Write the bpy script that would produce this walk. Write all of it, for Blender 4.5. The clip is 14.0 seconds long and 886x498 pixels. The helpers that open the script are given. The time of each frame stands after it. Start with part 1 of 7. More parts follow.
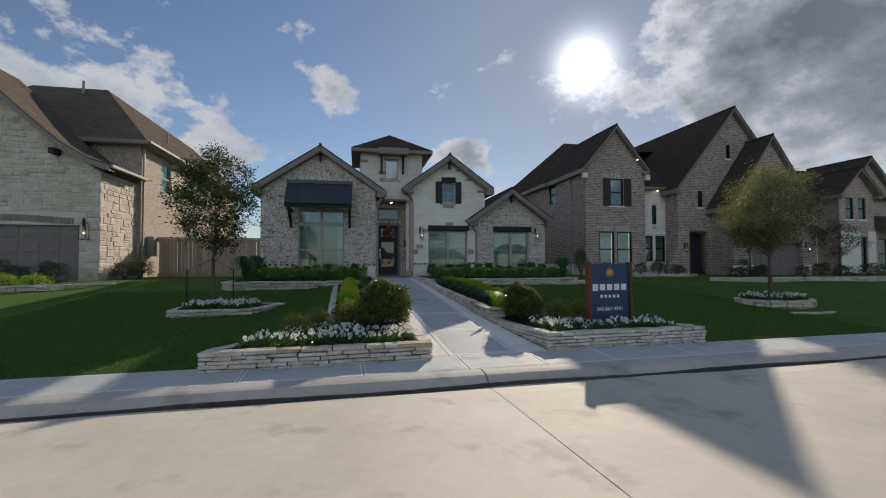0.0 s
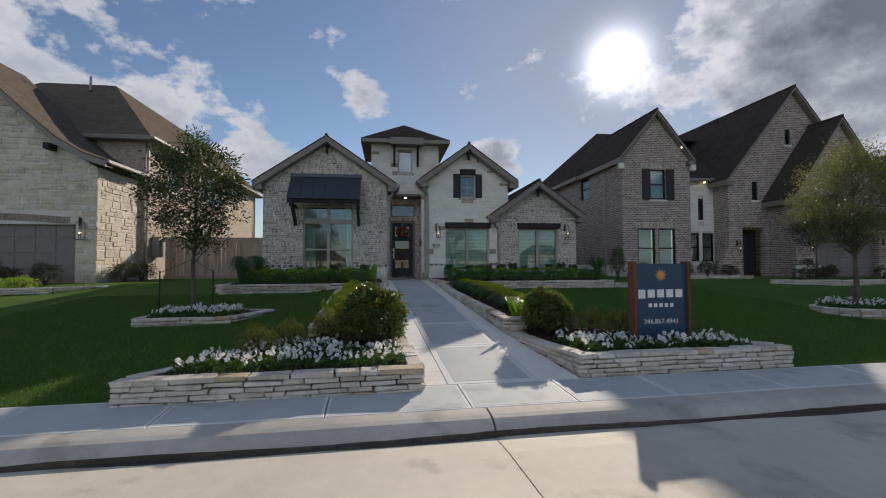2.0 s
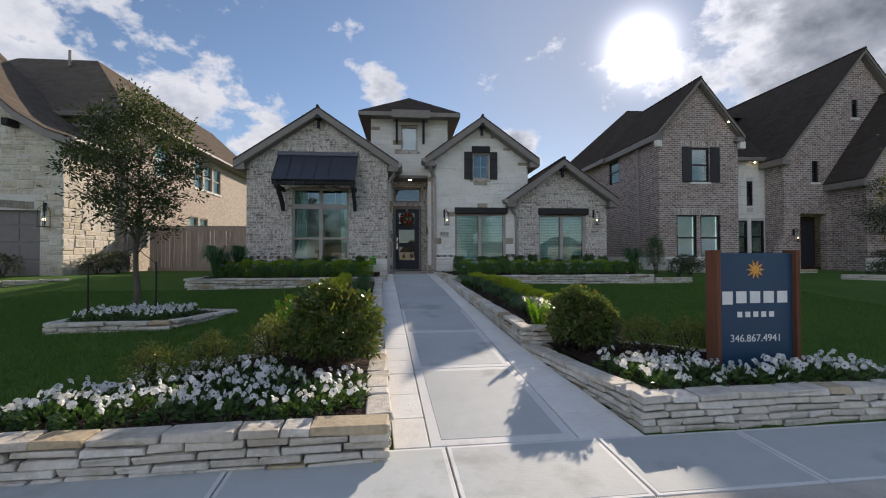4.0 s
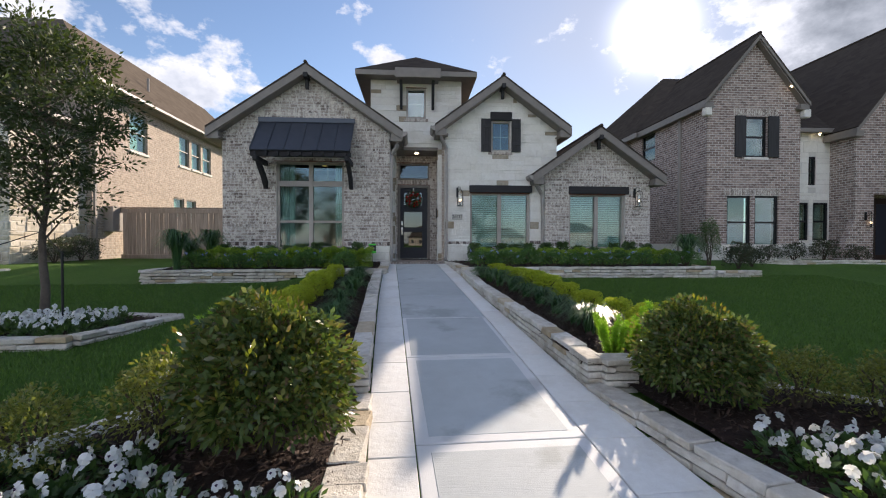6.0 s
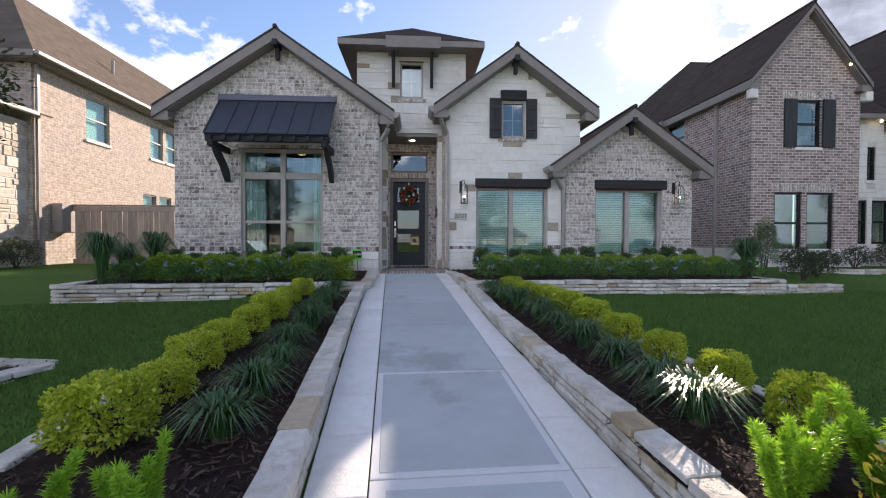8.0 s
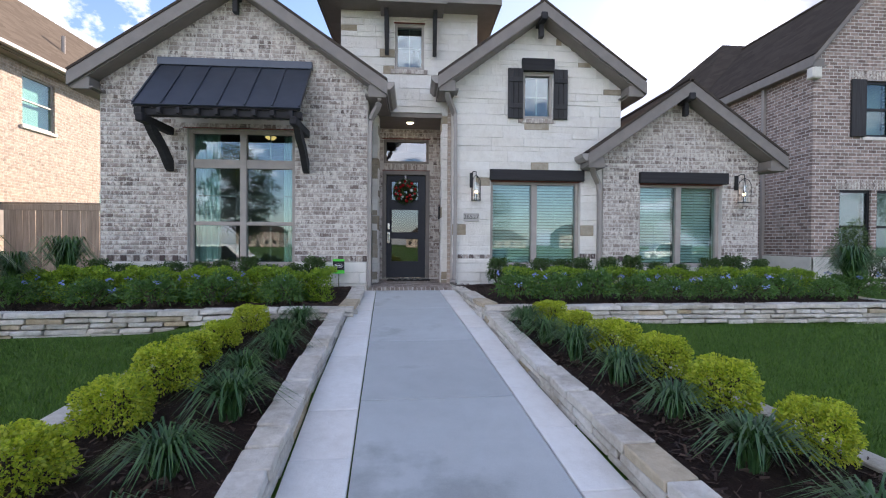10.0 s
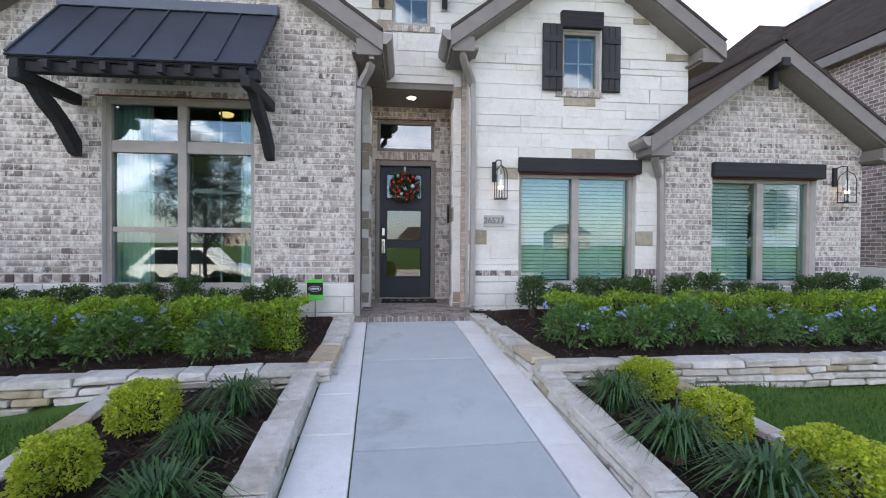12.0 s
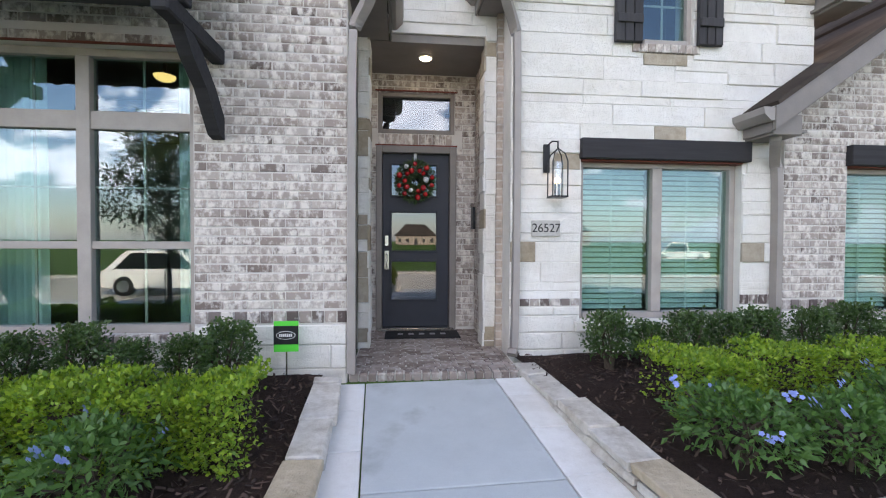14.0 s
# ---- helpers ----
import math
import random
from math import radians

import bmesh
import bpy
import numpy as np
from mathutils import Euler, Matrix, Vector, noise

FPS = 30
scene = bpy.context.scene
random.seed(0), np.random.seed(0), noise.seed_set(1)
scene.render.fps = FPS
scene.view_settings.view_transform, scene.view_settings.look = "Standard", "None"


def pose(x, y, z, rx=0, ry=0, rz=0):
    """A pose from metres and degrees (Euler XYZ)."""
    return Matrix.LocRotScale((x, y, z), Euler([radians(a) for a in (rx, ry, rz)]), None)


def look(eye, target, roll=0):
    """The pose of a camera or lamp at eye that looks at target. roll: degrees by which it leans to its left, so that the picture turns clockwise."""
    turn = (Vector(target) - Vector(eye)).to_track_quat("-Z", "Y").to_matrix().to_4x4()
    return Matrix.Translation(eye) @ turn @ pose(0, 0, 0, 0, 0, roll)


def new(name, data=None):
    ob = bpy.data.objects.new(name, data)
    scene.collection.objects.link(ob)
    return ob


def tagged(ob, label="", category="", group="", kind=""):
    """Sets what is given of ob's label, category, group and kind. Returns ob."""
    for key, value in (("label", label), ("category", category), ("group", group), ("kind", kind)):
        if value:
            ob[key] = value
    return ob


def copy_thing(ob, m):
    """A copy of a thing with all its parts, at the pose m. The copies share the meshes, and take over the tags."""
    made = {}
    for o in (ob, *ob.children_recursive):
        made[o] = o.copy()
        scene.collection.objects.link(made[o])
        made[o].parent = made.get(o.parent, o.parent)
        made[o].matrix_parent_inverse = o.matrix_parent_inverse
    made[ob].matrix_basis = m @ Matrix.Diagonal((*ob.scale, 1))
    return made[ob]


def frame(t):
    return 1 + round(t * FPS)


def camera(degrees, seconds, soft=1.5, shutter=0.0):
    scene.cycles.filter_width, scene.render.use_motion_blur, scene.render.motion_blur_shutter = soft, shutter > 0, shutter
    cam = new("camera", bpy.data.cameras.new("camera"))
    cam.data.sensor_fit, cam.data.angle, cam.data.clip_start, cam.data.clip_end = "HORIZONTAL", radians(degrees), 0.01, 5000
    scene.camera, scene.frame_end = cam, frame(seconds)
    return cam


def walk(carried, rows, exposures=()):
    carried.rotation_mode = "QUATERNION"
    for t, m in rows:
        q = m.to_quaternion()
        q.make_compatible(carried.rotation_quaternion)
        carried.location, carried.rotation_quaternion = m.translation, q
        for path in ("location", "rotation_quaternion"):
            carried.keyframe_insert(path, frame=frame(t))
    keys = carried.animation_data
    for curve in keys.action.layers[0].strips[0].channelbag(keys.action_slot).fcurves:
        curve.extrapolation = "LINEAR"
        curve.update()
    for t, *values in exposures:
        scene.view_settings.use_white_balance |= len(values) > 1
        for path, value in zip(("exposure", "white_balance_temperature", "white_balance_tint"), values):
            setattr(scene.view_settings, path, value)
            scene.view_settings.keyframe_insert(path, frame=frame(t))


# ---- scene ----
EXPOSURES = [(0.0, -0.25, 6650, 14), (3.0, 0.0, 6670, 16), (6.5, 0.75, 6760, 19), (8.0, 0.98, 6620, 23), (11.0, 1.53, 6720, 22), (14.0, 1.88, 6960, 22)]
cam = camera(90.8, 14.0, 1.1)
PATH = [
    (0, (1.35, 0.678, 1.62), (1.737, 2.639, 1.684), -0.1),
    (0.5, (1.515, 1.007, 1.628), (1.872, 2.974, 1.693), -0.2),
    (1, (1.672, 1.394, 1.625), (1.993, 3.367, 1.693), -0.2),
    (1.5, (1.874, 1.774, 1.618), (2.159, 3.753, 1.687), -0.2),
    (2, (2.051, 2.214, 1.601), (2.305, 4.196, 1.671), -0.2),
    (2.5, (2.191, 2.691, 1.585), (2.42, 4.677, 1.653), -0.2),
    (3, (2.36, 3.177, 1.567), (2.568, 5.165, 1.627), -0.2),
    (5.5, (2.672, 5.743, 1.583), (2.809, 7.739, 1.568), 0.1),
    (6, (2.669, 6.286, 1.604), (2.8, 8.282, 1.573), 0.1),
    (6.5, (2.765, 6.825, 1.62), (2.885, 8.821, 1.585), 0.1),
    (7, (2.784, 7.309, 1.661), (2.899, 9.305, 1.625), 0.2),
    (7.5, (2.788, 7.765, 1.71), (2.907, 9.761, 1.67), 0.2),
    (8, (2.838, 8.249, 1.737), (2.959, 10.245, 1.7), 0.2),
    (10.5, (2.733, 10.774, 1.891), (2.885, 12.768, 1.866), 0.3),
    (11, (2.652, 11.249, 1.965), (2.818, 13.242, 1.934), 0.2),
    (11.5, (2.674, 11.764, 1.953), (2.845, 13.756, 1.93), 0.3),
    (12, (2.632, 12.219, 1.992), (2.81, 14.211, 1.963), 0.4),
    (12.5, (2.56, 12.664, 2.043), (2.746, 14.655, 2.01), 0.4),
    (13, (2.54, 13.099, 2.094), (2.725, 15.09, 2.063), 0.5),
    (13.5, (2.494, 13.538, 2.165), (2.675, 15.53, 2.124), 0.4),
    (14, (2.473, 13.97, 2.176), (2.665, 15.96, 2.133), 0.3),
]
walk(cam, [(t, look(eye, target, roll)) for t, eye, target, roll in PATH], EXPOSURES)

# ---- world, sun, exposure ----
SUN_DIR = Vector((0.452, 0.803, 0.402)).normalized()
SUN_EL, SUN_AZ = math.asin(SUN_DIR.z), math.atan2(SUN_DIR.x, SUN_DIR.y)


def nd(tree, kind, **sets):
    n = tree.nodes.new(kind)
    for k, v in sets.items():
        n.inputs[k.replace("_", " ")].default_value = v
    return n


def mathn(tree, op, a, b=None, clamp=False):
    n = tree.nodes.new("ShaderNodeMath")
    n.operation, n.use_clamp = op, clamp
    for i, v in enumerate((a, b)):
        if v is None:
            continue
        if isinstance(v, (int, float)):
            n.inputs[i].default_value = v
        else:
            tree.links.new(v, n.inputs[i])
    return n.outputs[0]


def ramp(tree, fac, stops):
    n = tree.nodes.new("ShaderNodeValToRGB")
    el = n.color_ramp.elements
    while len(el) < len(stops):
        el.new(0.5)
    for e, (p, c) in zip(el, stops):
        e.position, e.color = p, (*c, 1) if len(c) == 3 else c
    tree.links.new(fac, n.inputs[0])
    return n.outputs[0]


def mixc(tree, fac, a, b, mode="MIX"):
    n = tree.nodes.new("ShaderNodeMix")
    n.data_type, n.blend_type = "RGBA", mode
    for sock, v in ((n.inputs[0], fac), (n.inputs[6], a), (n.inputs[7], b)):
        if isinstance(v, (int, float)):
            sock.default_value = v
        elif isinstance(v, tuple):
            sock.default_value = (*v, 1)
        else:
            tree.links.new(v, sock)
    return n.outputs[2]


def make_world():
    w = bpy.data.worlds.new("sky")
    scene.world = w
    w.use_nodes = True
    t = w.node_tree
    t.nodes.clear()
    out, bg = t.nodes.new("ShaderNodeOutputWorld"), t.nodes.new("ShaderNodeBackground")
    sky = t.nodes.new("ShaderNodeTexSky")
    sky.sky_type, sky.sun_disc = "NISHITA", False
    sky.sun_elevation, sky.sun_rotation = SUN_EL, SUN_AZ
    sky.air_density, sky.dust_density, sky.ozone_density = 1.0, 0.05, 2.5
    tc = t.nodes.new("ShaderNodeTexCoord")
    mp = t.nodes.new("ShaderNodeMapping")
    mp.inputs["Location"].default_value, mp.inputs["Scale"].default_value = CLOUD_SHIFT, (1.0, 1.0, 1.5)
    t.links.new(tc.outputs["Generated"], mp.inputs[0])
    big = nd(t, "ShaderNodeTexNoise", Scale=2.4, Detail=3.0, Roughness=0.5)
    fine = nd(t, "ShaderNodeTexNoise", Scale=7.5, Detail=11.0, Roughness=0.6)
    for n in (big, fine):
        t.links.new(mp.outputs[0], n.inputs["Vector"])
    dens = mathn(t, "ADD", mathn(t, "MULTIPLY", big.outputs[0], 0.50), mathn(t, "MULTIPLY", fine.outputs[0], 0.50))
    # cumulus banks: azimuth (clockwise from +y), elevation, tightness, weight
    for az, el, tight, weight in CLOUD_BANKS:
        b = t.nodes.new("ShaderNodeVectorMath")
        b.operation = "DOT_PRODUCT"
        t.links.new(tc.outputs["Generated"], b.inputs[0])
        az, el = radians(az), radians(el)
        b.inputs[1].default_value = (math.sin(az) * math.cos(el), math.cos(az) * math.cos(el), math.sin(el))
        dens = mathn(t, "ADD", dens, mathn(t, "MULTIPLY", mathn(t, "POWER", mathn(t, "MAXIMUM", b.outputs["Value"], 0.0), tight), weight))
    mask = ramp(t, dens, [(0.538, (0, 0, 0)), (0.580, (1, 1, 1))])
    puff = nd(t, "ShaderNodeTexNoise", Scale=13.0, Detail=8.0, Roughness=0.55)
    t.links.new(mp.outputs[0], puff.inputs["Vector"])
    body = mathn(t, "ADD", dens, mathn(t, "MULTIPLY", mathn(t, "SUBTRACT", puff.outputs[0], 0.5), 0.28))
    thick = ramp(t, body, [(0.56, (0, 0, 0)), (0.66, (0.6, 0.6, 0.6)), (0.80, (1, 1, 1))])
    # angle to the sun: clouds and haze near it scatter its light forward
    dot = t.nodes.new("ShaderNodeVectorMath")
    dot.operation = "DOT_PRODUCT"
    t.links.new(tc.outputs["Generated"], dot.inputs[0])
    dot.inputs[1].default_value = SUN_DIR
    c = mathn(t, "MAXIMUM", dot.outputs["Value"], 0.0)
    halo = mathn(t, "POWER", c, 26.0)
    core = mathn(t, "POWER", c, 800.0)
    # front-lit clouds opposite the sun, with added glow to fill the shaded house
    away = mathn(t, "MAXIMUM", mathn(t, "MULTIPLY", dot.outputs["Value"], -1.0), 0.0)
    lit = mathn(t, "ADD", mathn(t, "ADD", CLOUD_LIGHT, mathn(t, "MULTIPLY", away, REAR_SKY_FILL)), mathn(t, "ADD", mathn(t, "MULTIPLY", halo, 1.6), mathn(t, "MULTIPLY", core, 25.0)))
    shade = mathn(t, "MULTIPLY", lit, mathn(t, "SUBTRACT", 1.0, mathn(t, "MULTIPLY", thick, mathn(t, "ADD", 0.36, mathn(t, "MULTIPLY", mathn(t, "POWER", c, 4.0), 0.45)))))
    ccol = t.nodes.new("ShaderNodeMix")
    ccol.data_type, ccol.blend_type = "RGBA", "MULTIPLY"
    ccol.inputs[0].default_value = 1.0
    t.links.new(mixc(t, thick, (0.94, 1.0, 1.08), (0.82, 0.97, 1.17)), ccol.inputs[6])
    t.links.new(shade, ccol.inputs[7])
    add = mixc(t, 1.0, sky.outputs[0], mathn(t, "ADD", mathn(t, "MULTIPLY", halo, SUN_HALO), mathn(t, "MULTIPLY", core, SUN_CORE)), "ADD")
    # thin veil of haze towards the sun
    veil = mathn(t, "MULTIPLY", mathn(t, "POWER", c, 12.0), mathn(t, "ADD", 0.28, mathn(t, "MULTIPLY", big.outputs[0], 0.6)))
    add = mixc(t, veil, add, mixc(t, 1.0, (3.9, 4.1, 4.4), mathn(t, "MULTIPLY", core, SUN_CORE), "ADD"))
    col = mixc(t, mask, add, ccol.outputs[2])
    # pale haze low over the horizon
    up = t.nodes.new("ShaderNodeSeparateXYZ")
    t.links.new(tc.outputs["Generated"], up.inputs[0])
    low = mathn(t, "POWER", mathn(t, "SUBTRACT", 1.0, mathn(t, "MAXIMUM", up.outputs[2], 0.0), True), 20.0)
    col = mixc(t, mathn(t, "MULTIPLY", low, 0.8), col, (3.3, 3.8, 4.5))
    t.links.new(col, bg.inputs[0])
    bg.inputs[1].default_value = SKY_STRENGTH
    t.links.new(bg.outputs[0], out.inputs[0])


CLOUD_SHIFT, CLOUD_LIGHT, REAR_SKY_FILL, SUN_HALO, SUN_CORE, SKY_STRENGTH = (3.1, 1.4, 0.0), 6.4, 13.5, 0.05, 18.0, 0.105
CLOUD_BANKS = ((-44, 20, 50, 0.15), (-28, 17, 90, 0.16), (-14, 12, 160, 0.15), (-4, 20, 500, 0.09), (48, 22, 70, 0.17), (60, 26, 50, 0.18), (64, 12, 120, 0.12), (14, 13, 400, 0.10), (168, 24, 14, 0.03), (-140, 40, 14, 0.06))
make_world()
sun = new("sun", bpy.data.lights.new("sun", "SUN"))
sun.data.energy, sun.data.angle, sun.data.color = 5.0, radians(0.6), (1.0, 0.89, 0.72)
sun.matrix_basis = look(SUN_DIR * 60, (0, 0, 0))

# ---- materials ----


def material(name):
    m = bpy.data.materials.new(name)
    m.use_nodes = True
    return m, m.node_tree, m.node_tree.nodes["Principled BSDF"]


def piece_random(t):
    """A number for each piece: its own object's, or its island's in a joined mesh."""
    oi, ge = t.nodes.new("ShaderNodeObjectInfo"), t.nodes.new("ShaderNodeNewGeometry")
    return mathn(t, "FRACT", mathn(t, "ADD", mathn(t, "MULTIPLY", oi.outputs["Random"], 7.13), ge.outputs["Random Per Island"]))


def place(t, scale=1.0):
    """World-size coordinates."""
    g = t.nodes.new("ShaderNodeNewGeometry")
    mp = t.nodes.new("ShaderNodeMapping")
    mp.inputs["Scale"].default_value = (scale,) * 3 if isinstance(scale, (int, float)) else scale
    t.links.new(g.outputs["Position"], mp.inputs[0])
    return mp.outputs[0]


def noise_of(t, vec, scale, detail=4.0, rough=0.55):
    n = nd(t, "ShaderNodeTexNoise", Scale=scale, Detail=detail, Roughness=rough)
    t.links.new(vec, n.inputs["Vector"])
    return n.outputs[0]


def bump(t, p, height, strength, dist):
    b = nd(t, "ShaderNodeBump", Strength=strength, Distance=dist)
    t.links.new(height, b.inputs["Height"])
    t.links.new(b.outputs[0], p.inputs["Normal"])


def plain(name, rgb, rough=0.6, metal=0.0, var=0.12, scale=6.0, relief=0.2, grain=90.0):
    """Paint, metal, concrete: a colour with faint blotches and grain."""
    m, t, p = material(name)
    v = place(t)
    f = noise_of(t, v, scale, 5.0)
    g = noise_of(t, v, grain, 3.0)
    dark, light = tuple(c * (1 - var) for c in rgb), tuple(min(1, c * (1 + var)) for c in rgb)
    col = ramp(t, mathn(t, "ADD", mathn(t, "MULTIPLY", f, 0.75), mathn(t, "MULTIPLY", g, 0.25)), [(0.3, dark), (0.7, light)])
    t.links.new(col, p.inputs["Base Color"])
    p.inputs["Roughness"].default_value, p.inputs["Metallic"].default_value = rough, metal
    bump(t, p, g, relief, 0.004)
    return m


def stone_mat(name, tones, rough=0.85, relief=0.5, scale=14.0, soil=1.0):
    """Cut stone or brick pieces: a tone for each piece, blotches and a pitted face."""
    m, t, p = material(name)
    v = place(t)
    base = ramp(t, piece_random(t), [(i / (len(tones) - 1), c) for i, c in enumerate(tones)])
    f = noise_of(t, v, scale, 6.0, 0.65)
    g = noise_of(t, v, 120.0, 3.0)
    col = mixc(t, 1.0, base, ramp(t, f, [(0.3, (1 - 0.22 * soil, 1 - 0.24 * soil, 1 - 0.27 * soil)), (0.62, (1.0, 1.0, 1.0))]), "MULTIPLY")
    stain = noise_of(t, v, 2.6, 6.0, 0.7)
    col = mixc(t, 1.0, col, ramp(t, stain, [(0.36, (1 - 0.26 * soil, 1 - 0.29 * soil, 1 - 0.34 * soil)), (0.52, (1.0, 1.0, 1.0))]), "MULTIPLY")
    t.links.new(col, p.inputs["Base Color"])
    p.inputs["Roughness"].default_value = rough
    bump(t, p, mathn(t, "ADD", f, mathn(t, "ADD", mathn(t, "MULTIPLY", g, 0.3), mathn(t, "MULTIPLY", stain, 0.8))), relief, 0.03)
    return m


def washed_brick(name, tones, wash, amount):
    """Tumbled brick with lime wash rubbed over it in streaks."""
    m, t, p = material(name)
    base = ramp(t, piece_random(t), [(i / (len(tones) - 1), c) for i, c in enumerate(tones)])
    f = noise_of(t, place(t, (19, 19, 11)), 1.0, 5.0, 0.62)
    g = noise_of(t, place(t), 22.0, 4.0)
    own = mathn(t, "MULTIPLY", mathn(t, "SUBTRACT", mathn(t, "FRACT", mathn(t, "MULTIPLY", piece_random(t), 17.3)), 0.5), 0.07)
    k = ramp(t, mathn(t, "ADD", own, mathn(t, "ADD", mathn(t, "MULTIPLY", f, 0.7), mathn(t, "MULTIPLY", g, 0.3))), [(amount - 0.06, (1, 1, 1)), (amount + 0.07, (0, 0, 0))])
    t.links.new(mixc(t, k, base, wash), p.inputs["Base Color"])
    p.inputs["Roughness"].default_value = 0.9
    bump(t, p, mathn(t, "ADD", f, g), 0.5, 0.006)
    return m


def brick_texture(name, c1, c2, mortar, axis="y"):
    """Far brickwork: courses of 79 mm in the material."""
    m, t, p = material(name)
    g = t.nodes.new("ShaderNodeNewGeometry")
    sp, cb = t.nodes.new("ShaderNodeSeparateXYZ"), t.nodes.new("ShaderNodeCombineXYZ")
    t.links.new(g.outputs["Position"], sp.inputs[0])
    t.links.new(mathn(t, "ADD", sp.outputs[0], sp.outputs[1]), cb.inputs[0])
    t.links.new(sp.outputs[2], cb.inputs[1])
    b = t.nodes.new("ShaderNodeTexBrick")
    t.links.new(cb.outputs[0], b.inputs["Vector"])
    b.inputs["Scale"].default_value = 1.0
    b.inputs["Brick Width"].default_value, b.inputs["Row Height"].default_value = 0.205, 0.079
    b.inputs["Mortar Size"].default_value, b.inputs["Mortar Smooth"].default_value = 0.009, 0.1
    b.inputs["Color1"].default_value, b.inputs["Color2"].default_value, b.inputs["Mortar"].default_value = (*c1, 1), (*c2, 1), (*mortar, 1)
    f = noise_of(t, place(t), 9.0, 5.0, 0.7)
    col = mixc(t, 1.0, b.outputs["Color"], ramp(t, f, [(0.3, (0.6, 0.6, 0.6)), (0.7, (1.25, 1.22, 1.2))]), "MULTIPLY")
    t.links.new(col, p.inputs["Base Color"])
    p.inputs["Roughness"].default_value = 0.9
    bump(t, p, mathn(t, "SUBTRACT", 1.0, b.outputs["Fac"]), 0.6, 0.01)
    return m


def leaf_mat(name, tones, gloss=0.4, thin=0.35, through_tint=(1.3, 1.35, 0.6)):
    """Leaves: a tone for each leaf, and light that comes through them."""
    m, t, p = material(name)
    base = ramp(t, piece_random(t), [(i / (len(tones) - 1), c) for i, c in enumerate(tones)])
    t.links.new(base, p.inputs["Base Color"])
    p.inputs["Roughness"].default_value = gloss
    tr = t.nodes.new("ShaderNodeBsdfTranslucent")
    t.links.new(mixc(t, 1.0, base, through_tint, "MULTIPLY"), tr.inputs[0])
    mx = t.nodes.new("ShaderNodeMixShader")
    mx.inputs[0].default_value = thin
    out = t.nodes["Material Output"]
    t.links.new(p.outputs[0], mx.inputs[1])
    t.links.new(tr.outputs[0], mx.inputs[2])
    t.links.new(mx.outputs[0], out.inputs[0])
    return m


def shingle_mat(name, rgb):
    m, t, p = material(name)
    v = place(t)
    vo = nd(t, "ShaderNodeTexVoronoi", Scale=1.0)
    t.links.new(place(t, (3.5, 3.5, 9.0)), vo.inputs["Vector"])
    f = noise_of(t, v, 1.2, 4.0)
    g = noise_of(t, v, 140.0, 2.0)
    k = mathn(t, "ADD", mathn(t, "MULTIPLY", vo.outputs["Color"], 0.4), mathn(t, "ADD", mathn(t, "MULTIPLY", f, 0.3), mathn(t, "MULTIPLY", g, 0.3)))
    t.links.new(ramp(t, k, [(0.3, tuple(c * 0.84 for c in rgb)), (0.75, tuple(c * 1.18 for c in rgb))]), p.inputs["Base Color"])
    p.inputs["Roughness"].default_value = 0.95
    p.inputs["Specular IOR Level"].default_value = 0.0
    bump(t, p, k, 0.4, 0.01)
    return m


def glass_mat(name, mirror, tint):
    """Coated window glass: partly a mirror, partly clear."""
    m, t, p = material(name)
    t.nodes.remove(p)
    gl, tr, mx = t.nodes.new("ShaderNodeBsdfGlossy"), t.nodes.new("ShaderNodeBsdfTransparent"), t.nodes.new("ShaderNodeMixShader")
    gl.inputs["Roughness"].default_value, gl.inputs["Color"].default_value = 0.0, (0.9, 0.95, 1.0, 1)
    tr.inputs[0].default_value = (*tint, 1)
    mx.inputs[0].default_value = mirror
    t.links.new(tr.outputs[0], mx.inputs[1])
    t.links.new(gl.outputs[0], mx.inputs[2])
    t.links.new(mx.outputs[0], t.nodes["Material Output"].inputs[0])
    return m


def glow_mat(name, rgb, strength):
    m, t, p = material(name)
    p.inputs["Emission Color"].default_value, p.inputs["Emission Strength"].default_value = (*rgb, 1), strength
    p.inputs["Base Color"].default_value = (*rgb, 1)
    return m


def ground_mat(name, tones, scale, relief, dist):
    """Turf, mulch, soil: patches, clumps and grain."""
    m, t, p = material(name)
    v = place(t)
    a, b, c = noise_of(t, v, 0.7, 4.0), noise_of(t, v, scale, 6.0, 0.7), noise_of(t, v, scale * 6, 3.0)
    k = mathn(t, "ADD", mathn(t, "MULTIPLY", a, 0.35), mathn(t, "ADD", mathn(t, "MULTIPLY", b, 0.35), mathn(t, "MULTIPLY", c, 0.3)))
    t.links.new(ramp(t, k, [(0.3 + 0.4 * i / (len(tones) - 1), x) for i, x in enumerate(tones)]), p.inputs["Base Color"])
    p.inputs["Roughness"].default_value = 0.95
    p.inputs["Specular IOR Level"].default_value = 0.2
    bump(t, p, mathn(t, "ADD", b, c), relief, dist)
    return m


